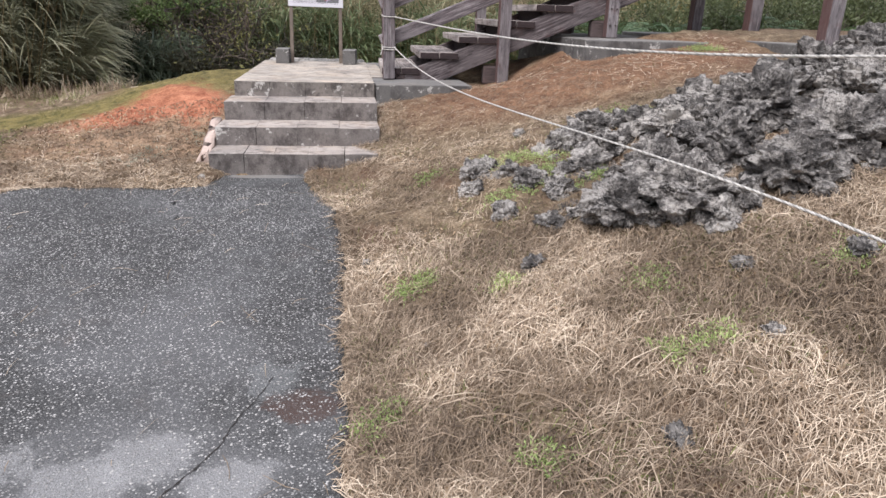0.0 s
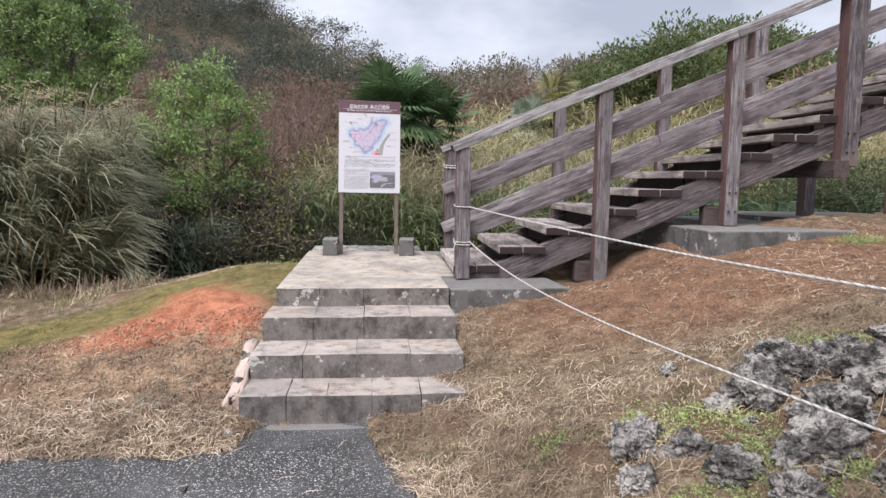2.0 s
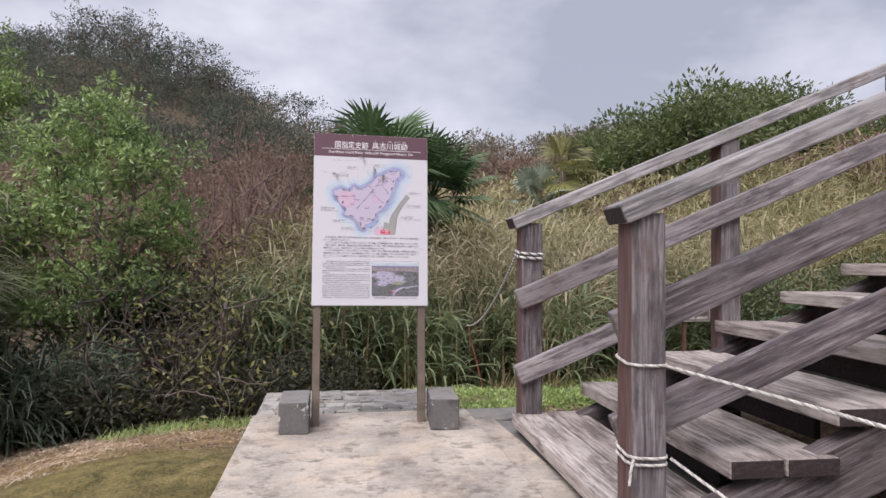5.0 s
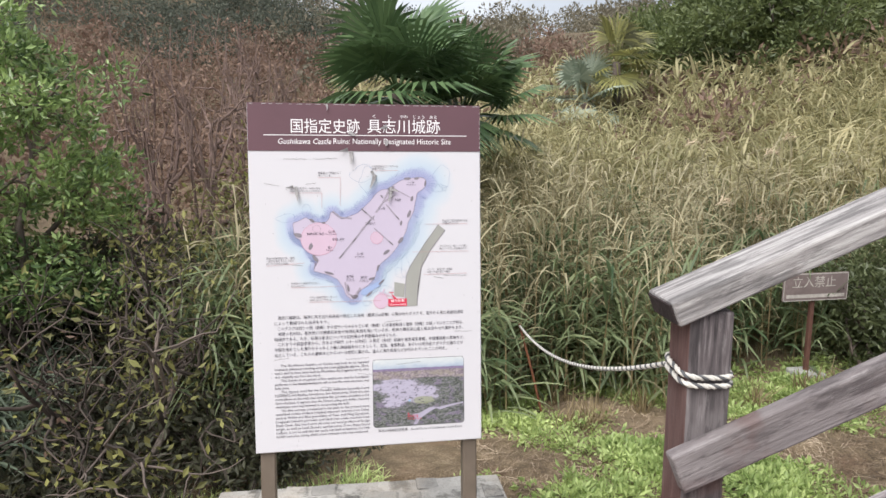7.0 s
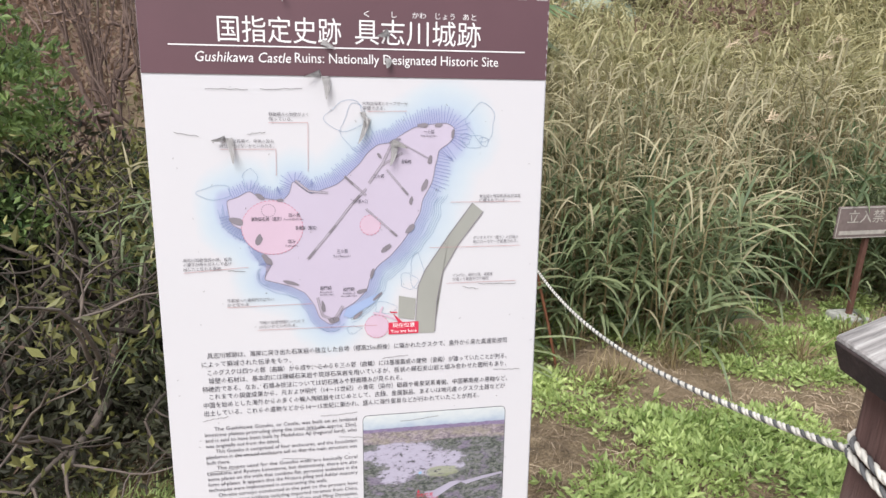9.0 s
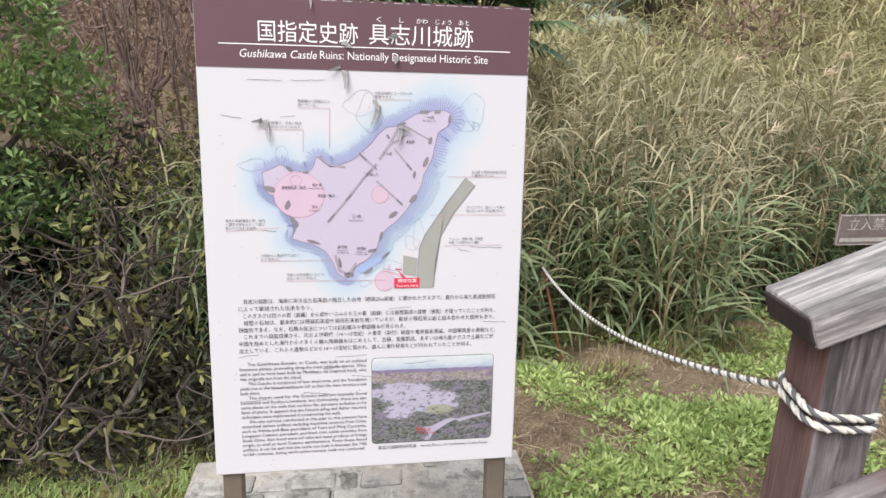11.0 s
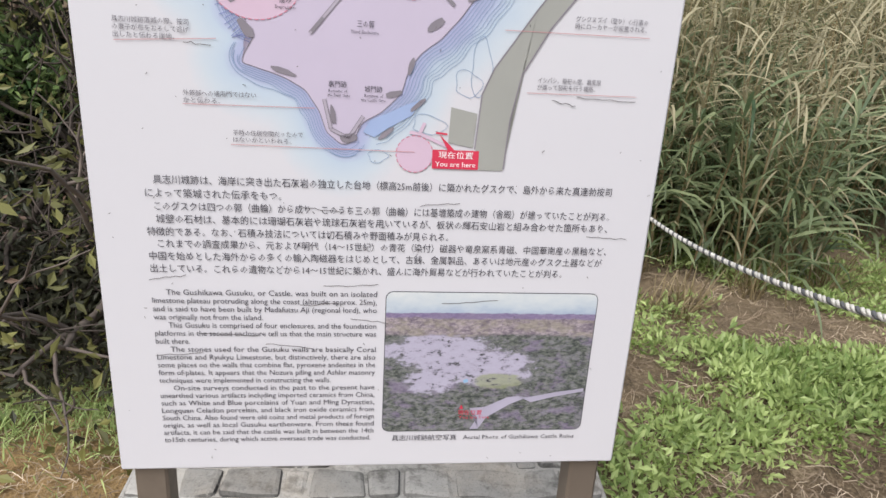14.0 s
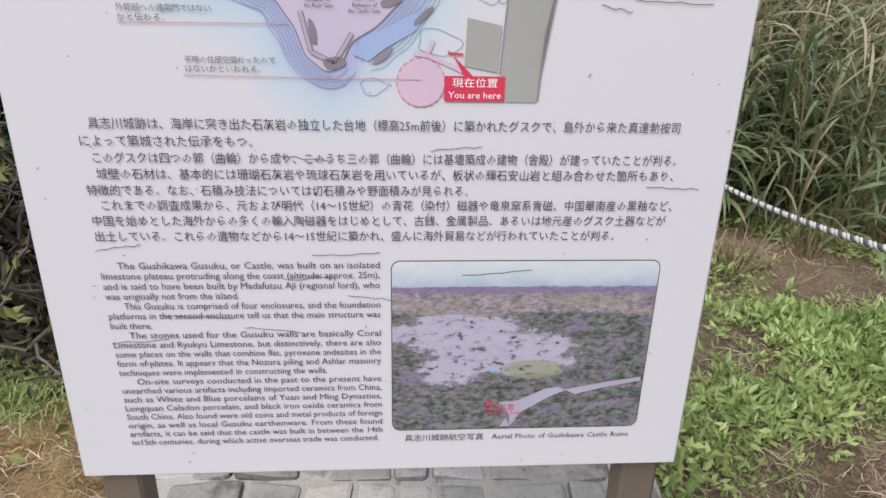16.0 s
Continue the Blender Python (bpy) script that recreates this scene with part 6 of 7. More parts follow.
def tree(name, at, height, label, leaf_mat, seed, depth=3, first=0.9, radius=0.05, clump=0.3, per=90, leaf=0.075, spread_=0.6, lean=(0, 0, 1), stems=1, gravity=0.02, bark=None, sink=0.05, width=0.0):
    r = np.random.default_rng(seed)
    root = thing(name, (at[0], at[1], float(ground_z(at[0], at[1])) - sink), label, "tree" if "tree" in name else "shrub")
    wood, tips = [], []
    for k in range(stems):
        d = np.array(lean, float) + (r.normal(0, 0.35, 3) * np.array([1, 1, 0.2]) if stems > 1 else 0)
        limb(r, (r.normal(0, 0.06) * (stems > 1), r.normal(0, 0.06) * (stems > 1), -0.05), d / np.linalg.norm(d), first, radius, depth, wood, tips, spread_, gravity)
    v, f = joined(wood)
    P = np.array([t[0] for t in tips])
    k = height / max(P[:, 2].max() + clump * 0.5, 0.1)
    kx = width / max(np.abs(P[:, :2]).max(), 0.1) if width else 1.0
    v = v * np.array([kx, kx, k])
    P = P * np.array([kx, kx, k])
    part("trunk", mesh_of("trunk", v, f, bark or BARK, True), parent=root, label="forked branches")
    if per:
        v, f = leaf_cloud(r, P, clump, per, leaf)
        part("crown", mesh_of("crown", v, f, leaf_mat), parent=root)
    return root


def crown_tree(at, height, lobes, label, leaf_mat, seed, clumps=38, per=72, leaf=0.058):
    """Broadleaf tree: bent trunk, a limb to each lobe of the crown, leaf clumps on the lobes with gaps between."""
    r = np.random.default_rng(seed)
    root = thing("evergreen_tree", (at[0], at[1], float(ground_z(at[0], at[1])) - 0.05), label, "tree")
    wood, cents = [], []
    fork = np.array([r.normal(0, 0.06), r.normal(0, 0.06), height * 0.22])
    wood.append(tube([(0, 0, -0.05), fork * np.array([1.6, 1, 0.5]), fork], 0.07, 8, (0.085, 0.07, 0.06)))
    for x, y, z, s in lobes:
        c = np.array([x, y, z])
        mid = fork + (c - fork) * 0.5 + r.normal(0, 0.10, 3)
        wood.append(tube([fork, (fork + mid) / 2 + r.normal(0, 0.04, 3), mid, c], 0.03, 6, (0.042, 0.034, 0.026, 0.012)))
        for k in range(int(clumps * (s / 0.45) ** 1.5)):
            q = r.normal(0, 1, 3)
            q /= np.linalg.norm(q)
            q[2] = q[2] * 0.8 + 0.12
            e = c + q * s * r.uniform(0.55, 1.12)
            cents.append(e)
            if k % 3 == 0:
                wood.append(tube([c + (mid - c) * r.uniform(0, 0.5), (c + e) / 2 + r.normal(0, 0.04, 3), e], 0.01, 4, (0.012, 0.008, 0.004)))
    v, f = joined(wood)
    part("trunk", mesh_of("trunk", v, f, BARK, True), parent=root, label="bent trunk with limbs")
    cents = np.array(cents)
    pieces = [leaf_cloud(r, cents[k::4], float(0.09 + 0.035 * k), per, leaf, 0.7) for k in range(4)]
    v, f = joined(pieces)
    part("crown", mesh_of("crown", v, f, leaf_mat), parent=root)
    return root


# evergreen trees and shrubs left of the sign
crown_tree((-2.0, 3.0), 3.3, ((0.05, 0, 2.85, 0.42), (0.42, -0.1, 2.45, 0.42), (-0.42, 0.1, 2.6, 0.46), (0.62, 0, 1.85, 0.34), (0.1, -0.3, 1.95, 0.46), (-0.6, -0.1, 1.95, 0.48), (0.35, -0.2, 1.25, 0.40), (-0.25, -0.3, 1.2, 0.44), (-0.8, 0, 1.25, 0.42), (0.75, 0.1, 1.15, 0.26)),
           "dense bright green broadleaf tree above the reeds", LEAF_GREEN, 41)
crown_tree((-4.6, 5.4), 4.8, ((0.2, 0, 4.0, 0.6), (-0.5, 0, 4.3, 0.65), (0.75, -0.1, 3.4, 0.5), (-0.1, -0.2, 3.5, 0.65), (-1.0, 0, 3.7, 0.7), (0.45, -0.2, 2.8, 0.55), (-0.5, -0.2, 2.6, 0.6), (-1.3, 0, 2.7, 0.6)),
           "tall green broadleaf tree behind the reed bank", LEAF_GREEN, 43, 46, 60, 0.066)
crown_tree((-6.6, 6.6), 5.2, ((0, 0, 4.6, 0.8), (0.8, 0, 3.8, 0.7), (-0.9, 0, 3.9, 0.8), (0.1, -0.2, 2.8, 0.8), (-1.0, 0, 2.6, 0.7), (1.0, 0, 2.6, 0.6)),
           "tall dark broadleaf tree behind the reed bank", LEAF_DARK, 44, 40, 30, 0.1)
tree("shrub", (-1.35, 3.7), 1.7, "olive shrub with thin stems in the thicket", LEAF_OLIVE, 45, 3, 0.6, 0.03, 0.26, 32, 0.06, 0.7, (0, 0, 1), 3)
tree("shrub", (-0.55, 3.9), 1.75, "olive shrub with yellowing leaves in the thicket", LEAF_OLIVE, 46, 3, 0.6, 0.03, 0.26, 45, 0.06, 0.75, (0, 0, 1), 3)
tree("shrub", (-1.9, 2.75), 1.25, "low olive shrub at the foot of the thicket", LEAF_DARK, 47, 3, 0.4, 0.02, 0.26, 14, 0.055, 0.75, (0, 0, 1), 4)
tree("shrub", (-1.15, 2.95), 0.9, "low dark shrub among brown stems", LEAF_DARK, 52, 3, 0.4, 0.02, 0.24, 8, 0.05, 0.75, (0, 0, 1), 4)
tree("shrub", (0.1, 4.6), 2.0, "olive shrub behind the reeds", LEAF_OLIVE, 48, 3, 0.7, 0.03, 0.3, 50, 0.06, 0.7, (0, 0, 1), 3)
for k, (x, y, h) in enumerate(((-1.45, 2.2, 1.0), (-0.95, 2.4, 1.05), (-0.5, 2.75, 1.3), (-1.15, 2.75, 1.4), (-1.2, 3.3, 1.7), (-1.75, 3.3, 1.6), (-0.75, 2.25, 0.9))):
    tree("shrub", (x, y), h, "thin brown-stemmed shrub with sparse leaves in the thicket", (LEAF_DARK, LEAF_BROWN, LEAF_OLIVE, LEAF_DARK)[k % 4], 150 + k, 4, 0.45, 0.022, 0.22, 2 if k != 5 else 30, 0.05, 0.75, (0, 0, 1), 4, bark=SHADED_BARK)
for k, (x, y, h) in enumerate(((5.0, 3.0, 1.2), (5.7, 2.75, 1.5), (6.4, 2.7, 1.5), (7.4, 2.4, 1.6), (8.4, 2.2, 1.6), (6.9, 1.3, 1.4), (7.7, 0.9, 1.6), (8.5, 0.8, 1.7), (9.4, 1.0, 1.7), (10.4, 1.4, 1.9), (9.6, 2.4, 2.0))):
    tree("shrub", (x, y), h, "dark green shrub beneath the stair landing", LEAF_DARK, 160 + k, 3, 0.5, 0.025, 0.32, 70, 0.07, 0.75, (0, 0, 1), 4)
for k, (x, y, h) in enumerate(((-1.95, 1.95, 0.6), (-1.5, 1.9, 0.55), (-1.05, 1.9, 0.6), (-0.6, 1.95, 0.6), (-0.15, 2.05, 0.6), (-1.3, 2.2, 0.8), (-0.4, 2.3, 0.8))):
    tree("shrub", (x, y), h, "low scrub at the foot of the thicket, colour darkened for shade", LEAF_SHADED, 190 + k, 3, 0.4, 0.02, 0.2, 26, 0.055, 0.8, (0, 0, 1), 5, bark=SHADED_BARK)
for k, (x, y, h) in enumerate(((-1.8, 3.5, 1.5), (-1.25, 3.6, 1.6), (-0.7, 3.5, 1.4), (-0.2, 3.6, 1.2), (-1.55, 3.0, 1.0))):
    tree("shrub", (x, y), h, "dense shrub deep in the thicket, colour darkened for shade", LEAF_SHADED, 180 + k, 3, 0.5, 0.025, 0.3, 75, 0.07, 0.75, (0, 0, 1), 4)
# crooked grey branches of the thicket
tree("thicket_tree", (-0.45, 2.3), 1.5, "crooked grey branches with few leaves", LEAF_OLIVE, 49, 4, 0.75, 0.05, 0.2, 9, 0.06, 0.8, (-0.8, -0.1, 0.8), 2, 0.0)
tree("thicket_tree", (-0.95, 2.15), 1.5, "crooked grey branches reaching over the dark ground", LEAF_OLIVE, 50, 4, 0.7, 0.045, 0.2, 8, 0.06, 0.85, (0.4, -0.2, 0.7), 2, 0.0)
tree("thicket_tree", (0.05, 3.3), 1.6, "thin crooked branches behind the sign", LEAF_OLIVE, 51, 4, 0.6, 0.022, 0.2, 8, 0.05, 0.85, (-0.3, 0, 0.9), 2, 0.0)
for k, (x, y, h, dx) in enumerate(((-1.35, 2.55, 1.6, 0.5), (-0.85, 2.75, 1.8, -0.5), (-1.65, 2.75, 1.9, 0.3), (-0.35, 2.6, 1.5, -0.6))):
    tree("thicket_tree", (x, y), h, "crooked bare branches of the brown thicket", LEAF_OLIVE, 170 + k, 4, 0.7, 0.04, 0.22, 2, 0.055, 0.8, (dx, -0.1, 0.8), 3, 0.0, SHADED_BARK)
# bare reddish bushes
for k, (x, y, h, w, n_st, d_) in enumerate(((-0.85, 4.0, 3.1, 0.85, 5, 4), (-0.15, 5.0, 2.9, 0.7, 4, 4), (-1.35, 5.2, 3.2, 0.9, 4, 4), (0.5, 6.2, 2.5, 0.8, 5, 4), (-0.7, 6.8, 3.1, 1.1, 5, 4))):
    tree("bare_bush", (x, y), h, "leafless reddish-brown twiggy bush", LEAF_BROWN, 60 + k, d_, 0.8, 0.085, 0.16, 4, 0.05, 0.42, (0, 0, 1), n_st, 0.04, TWIG, width=w)


# ---- palms ----
def fan_palm(at, height, label, seed, fans=16, size=0.75, mat=None):
    r = np.random.default_rng(seed)
    root = thing("fan_palm", (at[0], at[1], float(ground_z(at[0], at[1])) - 0.05), label, "palm")
    v, f = tube([(0, 0, 0), (0.02, 0, height * 0.4), (0, 0.03, height * 0.75)], 0.09, 8, (0.11, 0.09, 0.08))
    part("trunk", mesh_of("trunk", v, f, BARK, True), parent=root)
    for k in range(fans):
        az = k * 2.4 + r.uniform(-0.3, 0.3)
        el = r.uniform(-0.7, 1.35)
        d = np.array([math.cos(az) * math.cos(el), math.sin(az) * math.cos(el), math.sin(el)])
        stem_l = r.uniform(0.35, 0.6)
        c0 = np.array([0, 0.03, height * 0.75])
        hub = c0 + d * stem_l
        up = np.array([0, 0, 1.0]) - d * d[2]
        up /= np.linalg.norm(up) + 1e-6
        sd = np.cross(d, up)
        pieces = [tube([c0, (c0 + hub) / 2 + np.array([0, 0, 0.04]), hub], 0.012, 5)]
        V, F = [], []
        n_ = 26
        for q in range(n_):
            a = (q / (n_ - 1) - 0.5) * 3.9
            e = math.cos(a) * d + math.sin(a) * sd
            L = size * (0.72 + 0.28 * math.cos(a * 0.6)) * r.uniform(0.9, 1.05)
            w = np.cross(e, up)
            tip = hub + e * L + np.array([0, 0, -0.18 * L])
            mid = hub + e * L * 0.6
            o = len(V)
            V += [hub, mid + w * 0.026, tip, mid - w * 0.026 + up * 0.012]
            F.append((o, o + 1, o + 2, o + 3))
        leaf_v, leaf_f = joined(pieces + [(np.array(V), np.array(F))])
        part("fan", mesh_of("fan", leaf_v, leaf_f, mat or PALM_LEAF), parent=root)
    return root


fan_palm((1.0, 5.2), 3.0, "dark green fan palm rising behind the sign", 70, 30, 0.78)
fan_palm((1.75, 5.5), 2.6, "smaller dark green fan palm", 71, 22, 0.66)
fan_palm((5.2, 10.7), 1.75, "silvery fan palm standing in the reeds", 72, 14, 0.6, AGAVE_LEAF)
fan_palm((5.9, 10.9), 2.6, "young palm with upright fronds", 73, 12, 0.7, LEAF_OLIVE)


def cycad(at, label, seed, fronds=22, length=1.0):
    r = np.random.default_rng(seed)
    root = thing("cycad", (at[0], at[1], float(ground_z(at[0], at[1]))), label, "palm")
    v, f = tube([(0, 0, -0.1), (0, 0, 0.2), (0, 0, 0.35)], 0.1, 8, (0.12, 0.11, 0.07))
    part("trunk", mesh_of("trunk", v, f, BARK, True), parent=root)
    for k in range(fronds):
        az, el = k * 2.4, r.uniform(0.2, 1.2)
        t = np.linspace(0, 1, 16)
        out = length * np.cos(el) * t
        z = 0.33 + length * (np.sin(el) * t - 0.55 * t ** 2.2)
        c = np.stack([np.cos(az) * out, np.sin(az) * out, z], -1)
        base = np.repeat(c[1:], 2, 0)
        hd = np.tile([az + 1.15, az - 1.15], len(c) - 1)
        lv = strips(base, hd, 0.28 * np.repeat(np.sin(np.pi * (0.12 + 0.85 * t[1:])), 2), np.full(len(base), 0.2), np.full(len(base), 0.35), 0.014)
        v, f = joined([tube(c, 0.007, 4), lv])
        part("frond", mesh_of("frond", v, f, PALM_LEAF), parent=root)


for k, (x, y) in enumerate(((5.9, 0.7), (6.9, 0.2), (7.6, 1.2), (5.2, 1.6), (4.9, 0.9), (6.4, 1.5), (8.2, 0.4), (5.6, 2.2))):
    cycad((x, y), "dark green feathery cycad under the landing", 75 + k, 20, 1.25)

# ---- shrubs of the ridge: a few built once, then copied ----
KINDS = [tree("shrub", (9.2, 11.5), 2.3, "dense dark evergreen shrub on the ridge", LEAF_SHRUB, 81, 3, 0.8, 0.05, 0.55, 110, 0.13, 0.7, (0, 0, 1), 3),
         tree("shrub", (11.0, 12.6), 2.6, "dense dark evergreen shrub on the ridge", LEAF_SHRUB, 82, 3, 0.9, 0.05, 0.6, 110, 0.14, 0.7, (0, 0, 1), 3),
         tree("shrub", (13.2, 12.0), 2.8, "dense dark evergreen shrub on the ridge", LEAF_SHRUB, 83, 3, 1.0, 0.05, 0.62, 110, 0.14, 0.7, (0, 0, 1), 3)]
for k in KINDS:
    tagged(k, group="ridge shrubs")
for k in range(30):
    x, y = R.uniform(7.5, 19), R.uniform(10.0, 16)
    y += 0.25 * (x - 8)
    src = KINDS[k % 3]
    m = pose(x, y, float(ground_z(x, y)) - 0.1, 0, 0, R.uniform(0, 360))
    s = R.uniform(0.75, 1.2)
    copy_thing(src, m @ Matrix.Diagonal((s, s, s, 1)))


def far_wood(name, kind, spots, mat, seed, size, leaf, per, label):
    """Crowns too far off to tell apart, joined."""
    r = np.random.default_rng(seed)
    V = []
    for x, y, s in spots:
        z = float(ground_z(x, y))
        n = int(r.integers(5, 9))
        c = np.stack([x + r.normal(0, 0.5, n) * s, y + r.normal(0, 0.5, n) * s, z + r.uniform(0.15, 1.0, n) * s * 1.0], -1)
        V.append(leaf_cloud(r, c, 0.48 * s, per, leaf * s, 0.7))
    stuff(name, V, mat, label, kind)


def wood_spots(n, x0, x1, y0, y1, s0, s1, seed, keep=None):
    r = np.random.default_rng(seed)
    x, y = spread(r, n, x0, x1, y0, y1, keep)
    return list(zip(x, y, r.uniform(s0, s1, len(x))))


far_wood("brown_scrub", "scrub", wood_spots(260, -9, 14, 8, 26, 0.8, 1.3, 91), LEAF_BROWN, 91, 1, 0.14, 46, "brown leafless scrub on the hillside")
far_wood("hill_scrub", "scrub", wood_spots(320, -30, 34, 20, 50, 0.9, 1.8, 92, lambda x, y: x > 7 - 0.34 * y), LEAF_HILL, 92, 1, 0.15, 60, "dull green and brown scrub on the far hill")
far_wood("dark_wood", "woodland", wood_spots(330, -34, 4, 20, 48, 0.9, 1.7, 93, lambda x, y: x < 11 - 0.36 * y), LEAF_HILLDARK, 93, 1, 0.085, 150, "dark woodland on the steep hill")
# thin trees on the skyline
r_s = np.random.default_rng(95)
pieces_w, tips_w = [], []
for k in range(62):
    y = r_s.uniform(38, 47)
    x = y * math.tan(radians(r_s.uniform(-17, 10) if k < 34 else r_s.uniform(-27, -6)))
    z = float(ground_z(x, y))
    limb(r_s, (x, y, z), (r_s.normal(0, 0.15), 0, 1), r_s.uniform(0.9, 1.5), 0.06, 3, pieces_w, tips_w, 0.55, 0.0, 4)
stuff("skyline_branches", pieces_w, BARK, "thin bare trees along the skyline", "trees")
P = np.array([t[0] for t in tips_w])
stuff("skyline_leaves", [leaf_cloud(r_s, P, 0.4, 14, 0.17, 0.4)], LEAF_HILLDARK, "sparse crowns along the skyline", "trees")
# ---- coral limestone rocks ----
def rock_mesh(seed, sub, sx, sy, sz, rough=0.42):
    bm = bmesh.new()
    bmesh.ops.create_icosphere(bm, subdivisions=sub, radius=1)
    off = Vector((seed * 7.3, seed * 3.1, seed * 1.7))
    for v in bm.verts:
        p = v.co.copy()
        a = noise.fractal(p * 1.1 + off, 0.9, 2.1, 3)
        q = p + noise.noise_vector(p * 2.0 + off) * 0.25
        b = 0.55 - noise.voronoi(q * 1.7 + off)[0][0]
        c = 0.5 - noise.voronoi(q * 4.2 + off)[0][0]
        e = 0.5 - noise.voronoi(q * 9.5 + off)[0][0]
        d = noise.fractal(p * 9.0 + off, 0.8, 2.0, 2)
        r = 0.86 + rough * 0.75 * a + 0.62 * b + 0.30 * c + 0.16 * e + 0.07 * d + 0.05 * noise.fractal(p * 24.0 + off, 0.9, 2.0, 2)
        v.co = Vector((p.x * sx, p.y * sy, p.z * sz)) * max(r, 0.35)
    for f in bm.faces:
        f.smooth = False
    me = bpy.data.meshes.new("rock")
    bm.to_mesh(me)
    bm.free()
    me.materials.append(ROCK)
    return me


def put_rock(me, x, y, dz, rz, tilt, s, label):
    ob = new("rock", me)
    ob.matrix_world = pose(x, y, float(ground_z(x, y)) + dz, tilt, tilt * 0.4, rz) @ Matrix.Diagonal((s, s, s, 1))
    return tagged(ob, label, "rock", "coral rock pile")


RR = np.random.default_rng(17)
BIG = [rock_mesh(k, 5, 1.0, 0.82, 0.68) for k in range(1, 5)]
SMALL = [rock_mesh(k, 4, 1.0, 0.8, 0.7) for k in range(11, 19)]
LAB = ("jagged grey coral limestone rock with dark pits", "rugged grey limestone rock with pale lichen", "weathered limestone lump among dry grass")
# the large front rock and its neighbours: x, y, lift, turn, tilt, size
for k, (x, y, dz, rz, t, s) in enumerate(((1.90, -6.20, 0.11, 20, 5, 0.22), (2.17, -6.32, 0.12, 140, -8, 0.25), (2.42, -6.40, 0.04, 75, 10, 0.17), (2.75, -6.38, 0.06, 250, 5, 0.27), (3.20, -6.15, 0.08, 30, -5, 0.34),
                                          (2.32, -5.80, 0.05, 190, 8, 0.22), (2.70, -5.75, 0.06, 60, -10, 0.28), (2.20, -5.20, 0.04, 100, 6, 0.19), (2.62, -5.25, 0.06, 310, 0, 0.24), (3.15, -5.50, 0.08, 10, 4, 0.34),
                                          (3.55, -5.0, 0.06, 200, 6, 0.32), (2.10, -4.78, 0.02, 45, 0, 0.16), (4.0, -5.4, 0.08, 80, -6, 0.40), (3.05, -4.85, 0.04, 155, 5, 0.24), (4.2, -4.7, 0.08, 250, 8, 0.36),
                                          (2.38, -4.70, 0.02, 20, 10, 0.15), (4.9, -4.3, 0.12, 95, -5, 0.38), (5.2, -5.2, 0.12, 60, 4, 0.5), (4.0, -6.2, 0.08, 120, 4, 0.42), (3.5, -6.7, 0.04, 20, 0, 0.32), (5.6, -4.5, 0.12, 30, 6, 0.45))):
    put_rock(BIG[k % 4], x, y, dz, rz, t, s, LAB[k % 2])
for k in range(190):
    x = 1.3 + 4.2 * RR.uniform(0, 1) ** 1.25
    y = RR.uniform(-6.9, -4.15)
    front = np.interp(x, [1.3, 1.8, 2.1, 2.6, 3.2, 5.5], [-5.35, -6.1, -6.45, -6.7, -7.0, -7.1])
    back = np.interp(x, [1.3, 2.0, 2.4, 3.4, 5.5], [-4.8, -4.65, -4.5, -4.4, -4.0])
    if y < front or y > back or (x < 2.0 and RR.uniform() < 0.25):
        continue
    s = RR.uniform(0.07, 0.20) * (1.0 if x > 2.1 else 0.62)
    put_rock(SMALL[k % 8], x, y, s * RR.uniform(-0.2, 0.25), RR.uniform(0, 360), RR.uniform(-25, 25), s, LAB[k % 3])
# scattered stones in the dry grass
for x, y, s in ((1.37, -6.36, 0.075), (0.57, -5.75, 0.04), (1.40, -4.90, 0.14), (1.62, -5.05, 0.10), (1.33, -5.15, 0.09), (1.68, -5.28, 0.12), (1.90, -5.34, 0.10), (1.45, -7.74, 0.065), (0.77, -6.72, 0.022), (1.60, -5.95, 0.10), (1.42, -5.62, 0.11),
                (2.16, -6.93, 0.06), (2.6, -7.1, 0.08), (1.9, -4.25, 0.06), (-0.66, -3.35, 0.06), (-0.58, -2.75, 0.07), (-0.62, -3.9, 0.035), (2.0, -7.4, 0.05)):
    put_rock(SMALL[int(abs(x * 100)) % 8], x, y, s * 0.2, x * 300, 5, s, LAB[2])

# pebbles of the brown earth
n = 9000
px = np.r_[RR.uniform(-3.2, -0.55, 2500), RR.uniform(0.9, 4.5, 4500), RR.uniform(0.3, 1.6, 2000)]
py = np.r_[RR.uniform(-4.1, -2.5, 2500), RR.uniform(-4.2, -2.2, 4500), RR.uniform(-7.8, -3.9, 2000)]
sz = RR.uniform(0.003, 0.010, n) * (1 + 1.0 * (RR.uniform(0, 1, n) > 0.95))
th = RR.uniform(0, 6.28, n)
q = STONE_V[None] * sz[:, None, None] * np.array([1, 0.8, 0.55])
V = np.stack([q[..., 0] * np.cos(th)[:, None] - q[..., 1] * np.sin(th)[:, None] + px[:, None], q[..., 0] * np.sin(th)[:, None] + q[..., 1] * np.cos(th)[:, None] + py[:, None],
              q[..., 2] + (rough_ground(px, py) + 0.003)[:, None]], -1).reshape(-1, 3)
F = (STONE_F[None] + (np.arange(n) * 7)[:, None, None]).reshape(-1, 3)
tagged(part("pebbles", mesh_of("pebbles", V, F, PEBBLE)), "pale and brown pebbles scattered on the earth", "pebbles", kind="stuff")
# ---- dry grass, weeds and litter ----
LR = np.random.default_rng(23)


